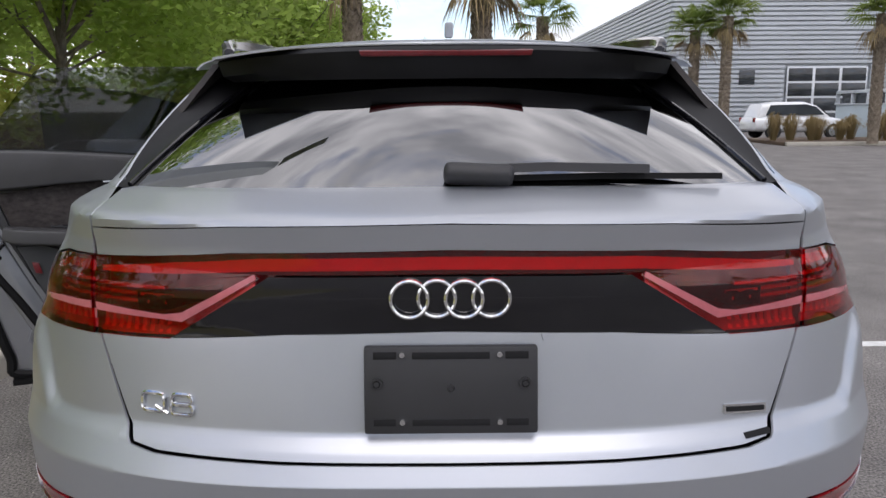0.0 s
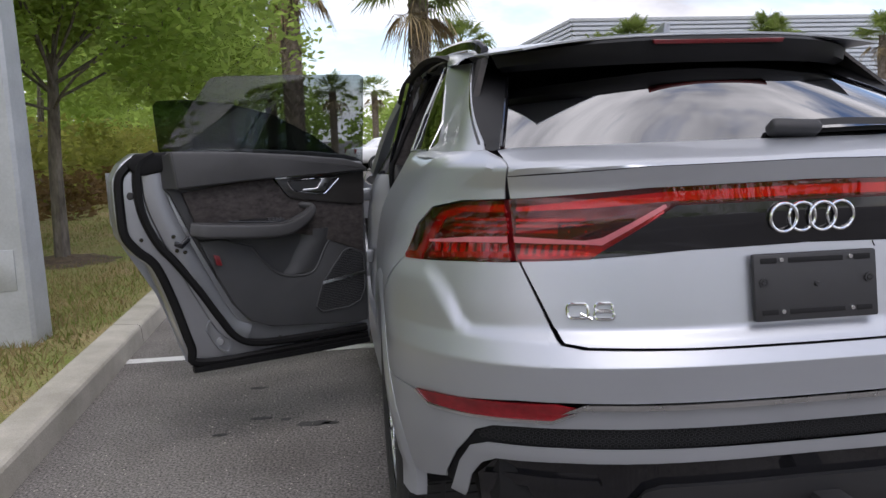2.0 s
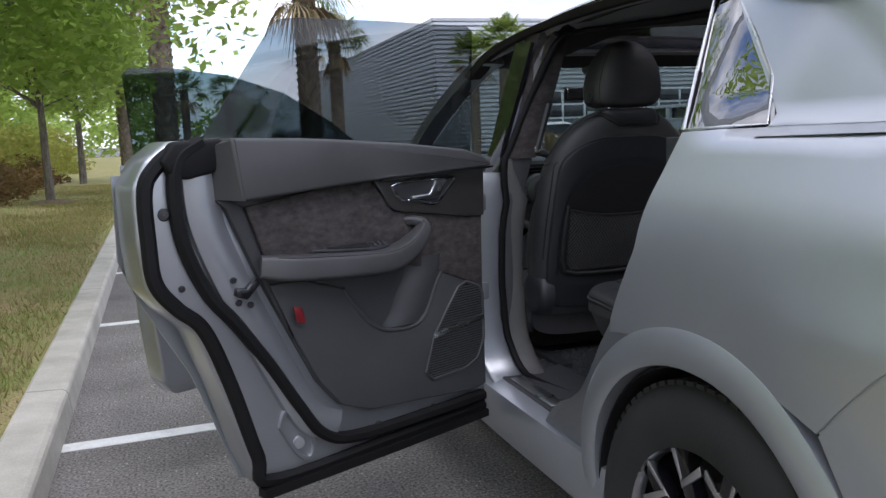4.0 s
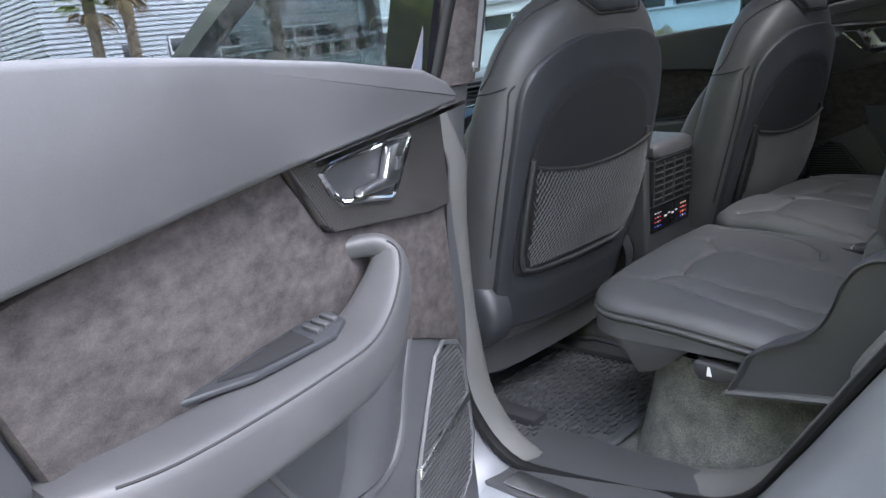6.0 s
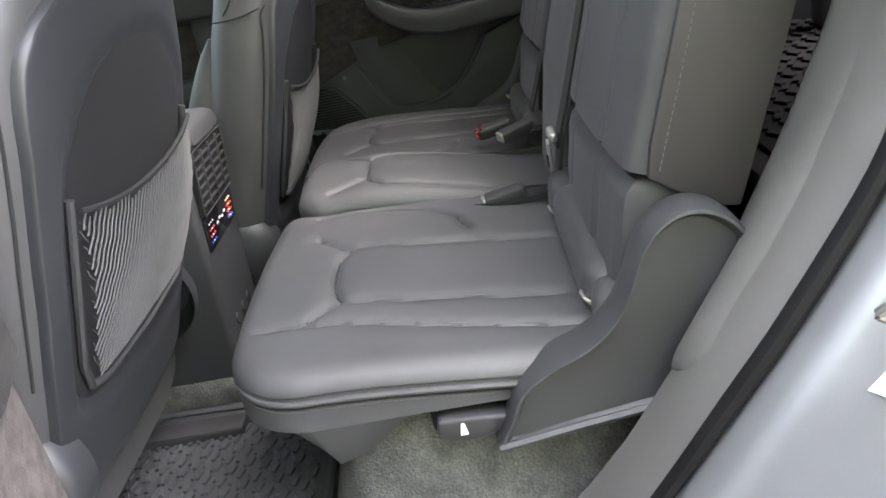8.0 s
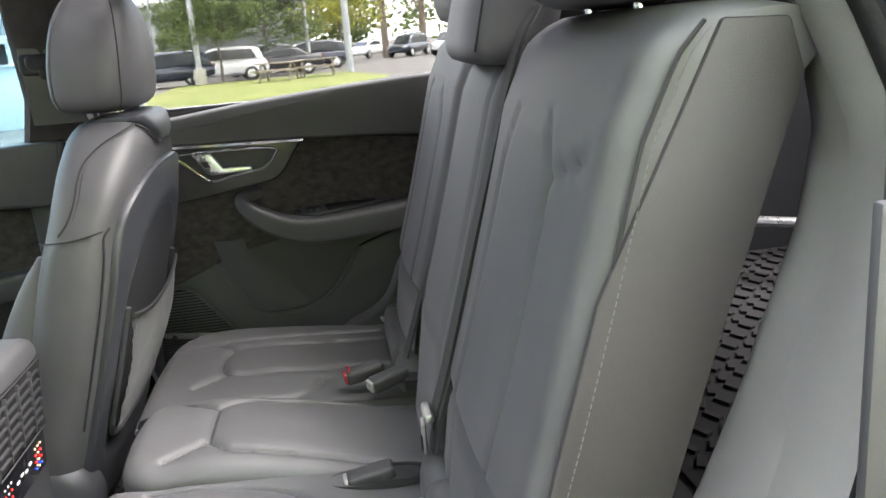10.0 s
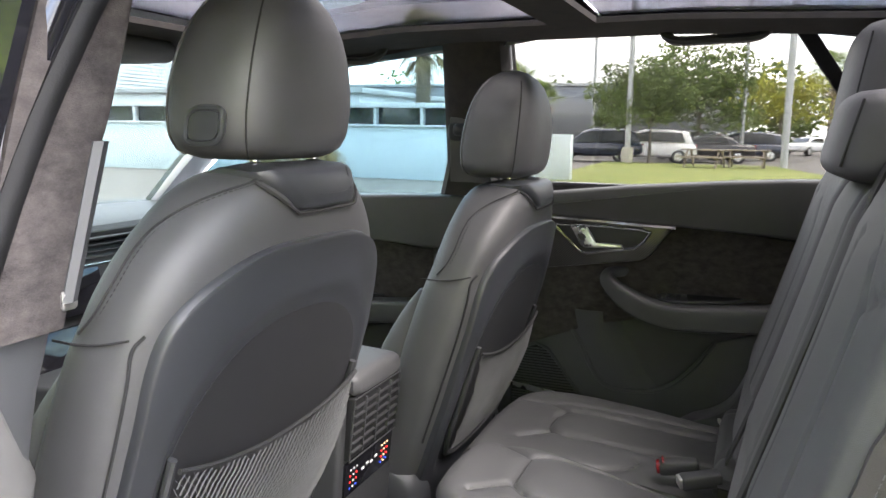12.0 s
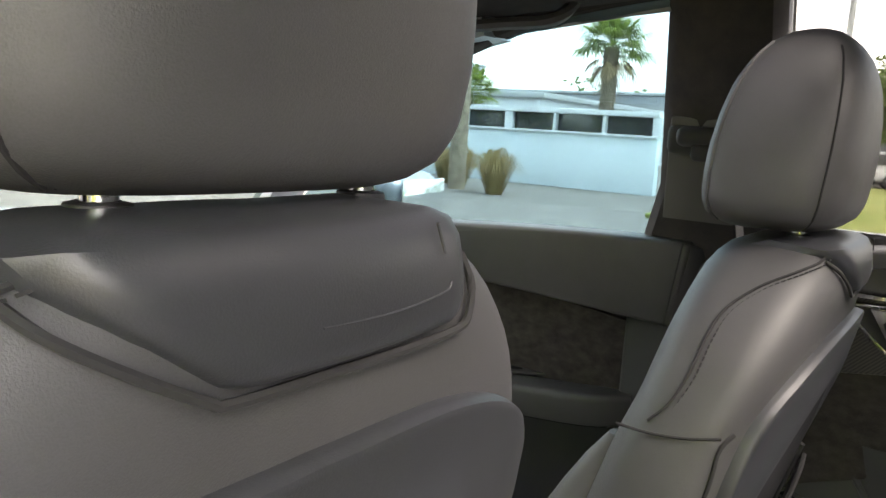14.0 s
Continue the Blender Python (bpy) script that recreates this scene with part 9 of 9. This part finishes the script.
def picnic_table(x, y, rot):
    t = thing("picnic_table", (x, y, 0.09), "weathered wooden picnic table on the lawn", "picnic table", "picnic tables")
    R = Matrix.Translation((x, y, 0.09)) @ Matrix.Rotation(rot, 4, "Z")

    def bx_(c, s, nm, m=None):
        part(nm, rbox((0, 0, 0), s, 0.01, 1, R @ Matrix.Translation(c) @ (m or Matrix())), WOOD_GREY, t)
    for k in range(4):
        bx_((0, -0.27 + 0.18 * k, 0.74), (1.8, 0.16, 0.05), "plank")
    for s in (-1, 1):
        bx_((0, s * 0.72, 0.45), (1.8, 0.26, 0.05), "bench_plank")
        bx_((s * 0.65, 0, 0.42), (0.09, 1.5, 0.09), "beam")
        for q in (-1, 1):
            bx_((s * 0.65, q * 0.40, 0.36), (0.08, 0.09, 0.85), "leg", Matrix.Rotation(q * 0.5, 4, "X"))
    return t


picnic_table(33.6, 3.75, 1.3)
picnic_table(34.6, 2.1, 1.5)


def parked_car(x, y, rot, paint, label, suv=True):
    """A parked car some way off: body, cabin glass, wheels, lamps."""
    c = thing("parked_car", (x, y, 0), label, "car", "parked cars")
    R = Matrix.Translation((x, y, 0)) @ Matrix.Rotation(rot, 4, "Z")
    H = 1.68 if suv else 1.46
    secs = [(-2.35, 0.55, 0.80, 0.45), (-2.25, 0.80, 0.98, 0.36), (-1.6, 0.90, 1.04, 0.30), (-0.6, 0.92, 1.05, 0.28), (0.6, 0.92, 1.02, 0.28), (1.5, 0.90, 0.98, 0.30), (2.1, 0.80, 0.88, 0.34), (2.32, 0.60, 0.76, 0.42)]
    rows = []
    for px_, hw, zt, zb in secs:
        rows.append([R @ p for p in ring((px_, 0, (zt + zb) / 2), (0, 1, 0), (0, 0, 1), hw, (zt - zb) / 2, 4, 24)])
    part("body", grid(rows, wrap_u=True, cap=True), paint, c)
    cab = [(-2.15 if suv else -1.6, 0.70, 1.0), (-1.9 if suv else -1.1, 0.68, H - 0.10), (-1.2 if suv else -0.7, 0.64, H), (0.2, 0.64, H), (0.75, 0.68, H - 0.16), (1.35, 0.74, 1.0)]
    rows = []
    for px_, hw, zt in cab:
        rows.append([R @ p for p in ring((px_, 0, 0.55 + (zt - 0.55) / 2), (0, 1, 0), (0, 0, 1), hw, (zt - 0.55) / 2, 5, 24)])
    part("cabin", grid(rows, wrap_u=True, cap=True), paint, c)
    for s in (-1, 1):
        gl = [(-1.75 if suv else -1.0, 1.06), (-1.55 if suv else -0.8, H - 0.16), (0.15, H - 0.13), (0.62, H - 0.24), (1.05, 1.08)]
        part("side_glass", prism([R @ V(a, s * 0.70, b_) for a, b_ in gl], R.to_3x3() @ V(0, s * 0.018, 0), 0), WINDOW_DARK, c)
        for wx in (-1.42, 1.42):
            wc = R @ V(wx, s * 0.83, 0.34)
            m = Matrix.Translation(wc) @ Matrix.Rotation(rot, 4, "Z")
            w_ = lathe([(0.0005, 0.0), (0.20, 0.02), (0.22, 0.09), (0.33, 0.10), (0.345, 0.06), (0.345, -0.10), (0.3, -0.12)], (0, 0, 0), "y", 24)
            if s < 0:
                bmesh.ops.scale(w_, vec=(1, -1, 1), verts=w_.verts)
            bmesh.ops.transform(w_, matrix=m, verts=w_.verts)
            wh = part("wheel", w_, TYRE, c)
            r_ = lathe([(0.0005, 0.10), (0.10, 0.105), (0.21, 0.10), (0.225, 0.085)], (0, 0, 0), "y", 20)
            if s < 0:
                bmesh.ops.scale(r_, vec=(1, -1, 1), verts=r_.verts)
            bmesh.ops.transform(r_, matrix=m, verts=r_.verts)
            part("rim", r_, ALU, wh)
        part("headlamp", rbox((0, 0, 0), (0.10, 0.30, 0.12), 0.03, 2, R @ Matrix.Translation((2.24, s * 0.56, 0.72))), CHROME, c)
        part("tail_lamp", rbox((0, 0, 0), (0.10, 0.16, 0.22), 0.03, 2, R @ Matrix.Translation((-2.27, s * 0.66, 0.86))), RED_PLASTIC, c)
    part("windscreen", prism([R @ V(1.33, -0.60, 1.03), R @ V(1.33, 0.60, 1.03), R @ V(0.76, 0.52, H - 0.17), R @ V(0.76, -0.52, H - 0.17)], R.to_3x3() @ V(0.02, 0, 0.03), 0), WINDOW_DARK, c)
    return c


parked_car(39.6, 9.4, 1.75, CAR_NAVY, "dark navy parked sport utility car")
parked_car(40.2, 6.9, 1.75, CAR_WHITE, "white parked sport utility car")
parked_car(42.5, 4.2, 1.75, CAR_BLACK, "black parked saloon car", False)
parked_car(47.5, 5.6, 1.75, CAR_GREY, "grey parked sport utility car")
parked_car(48.5, 2.6, 1.75, CAR_NAVY, "dark blue parked sport utility car")
parked_car(66.0, -1.8, 2.6, CAR_WHITE, "white parked saloon car", False)
parked_car(60.0, -4.6, 2.6, CAR_NAVY, "blue parked sport utility car")
parked_car(57.0, -7.4, 2.6, CAR_WHITE, "white parked sport utility car")
parked_car(52.0, -9.0, 2.6, CAR_GREY, "grey parked saloon car", False)
parked_car(16.5, 36.0, 0.1, CAR_WHITE, "white parked sport utility car near the building")
parked_car(23.5, 38.5, 0.1, CAR_GREY, "grey parked saloon car near the building", False)
parked_car(1.8, 34.0, 0.3, CAR_WHITE, "white parked saloon car beyond the palms", False)
parked_car(4.6, 36.0, 0.3, CAR_GREY, "grey parked sport utility car beyond the palms")
parked_car(1.6, 23.0, 1.57, CAR_GREY, "grey parked sport utility car ahead at the kerb")
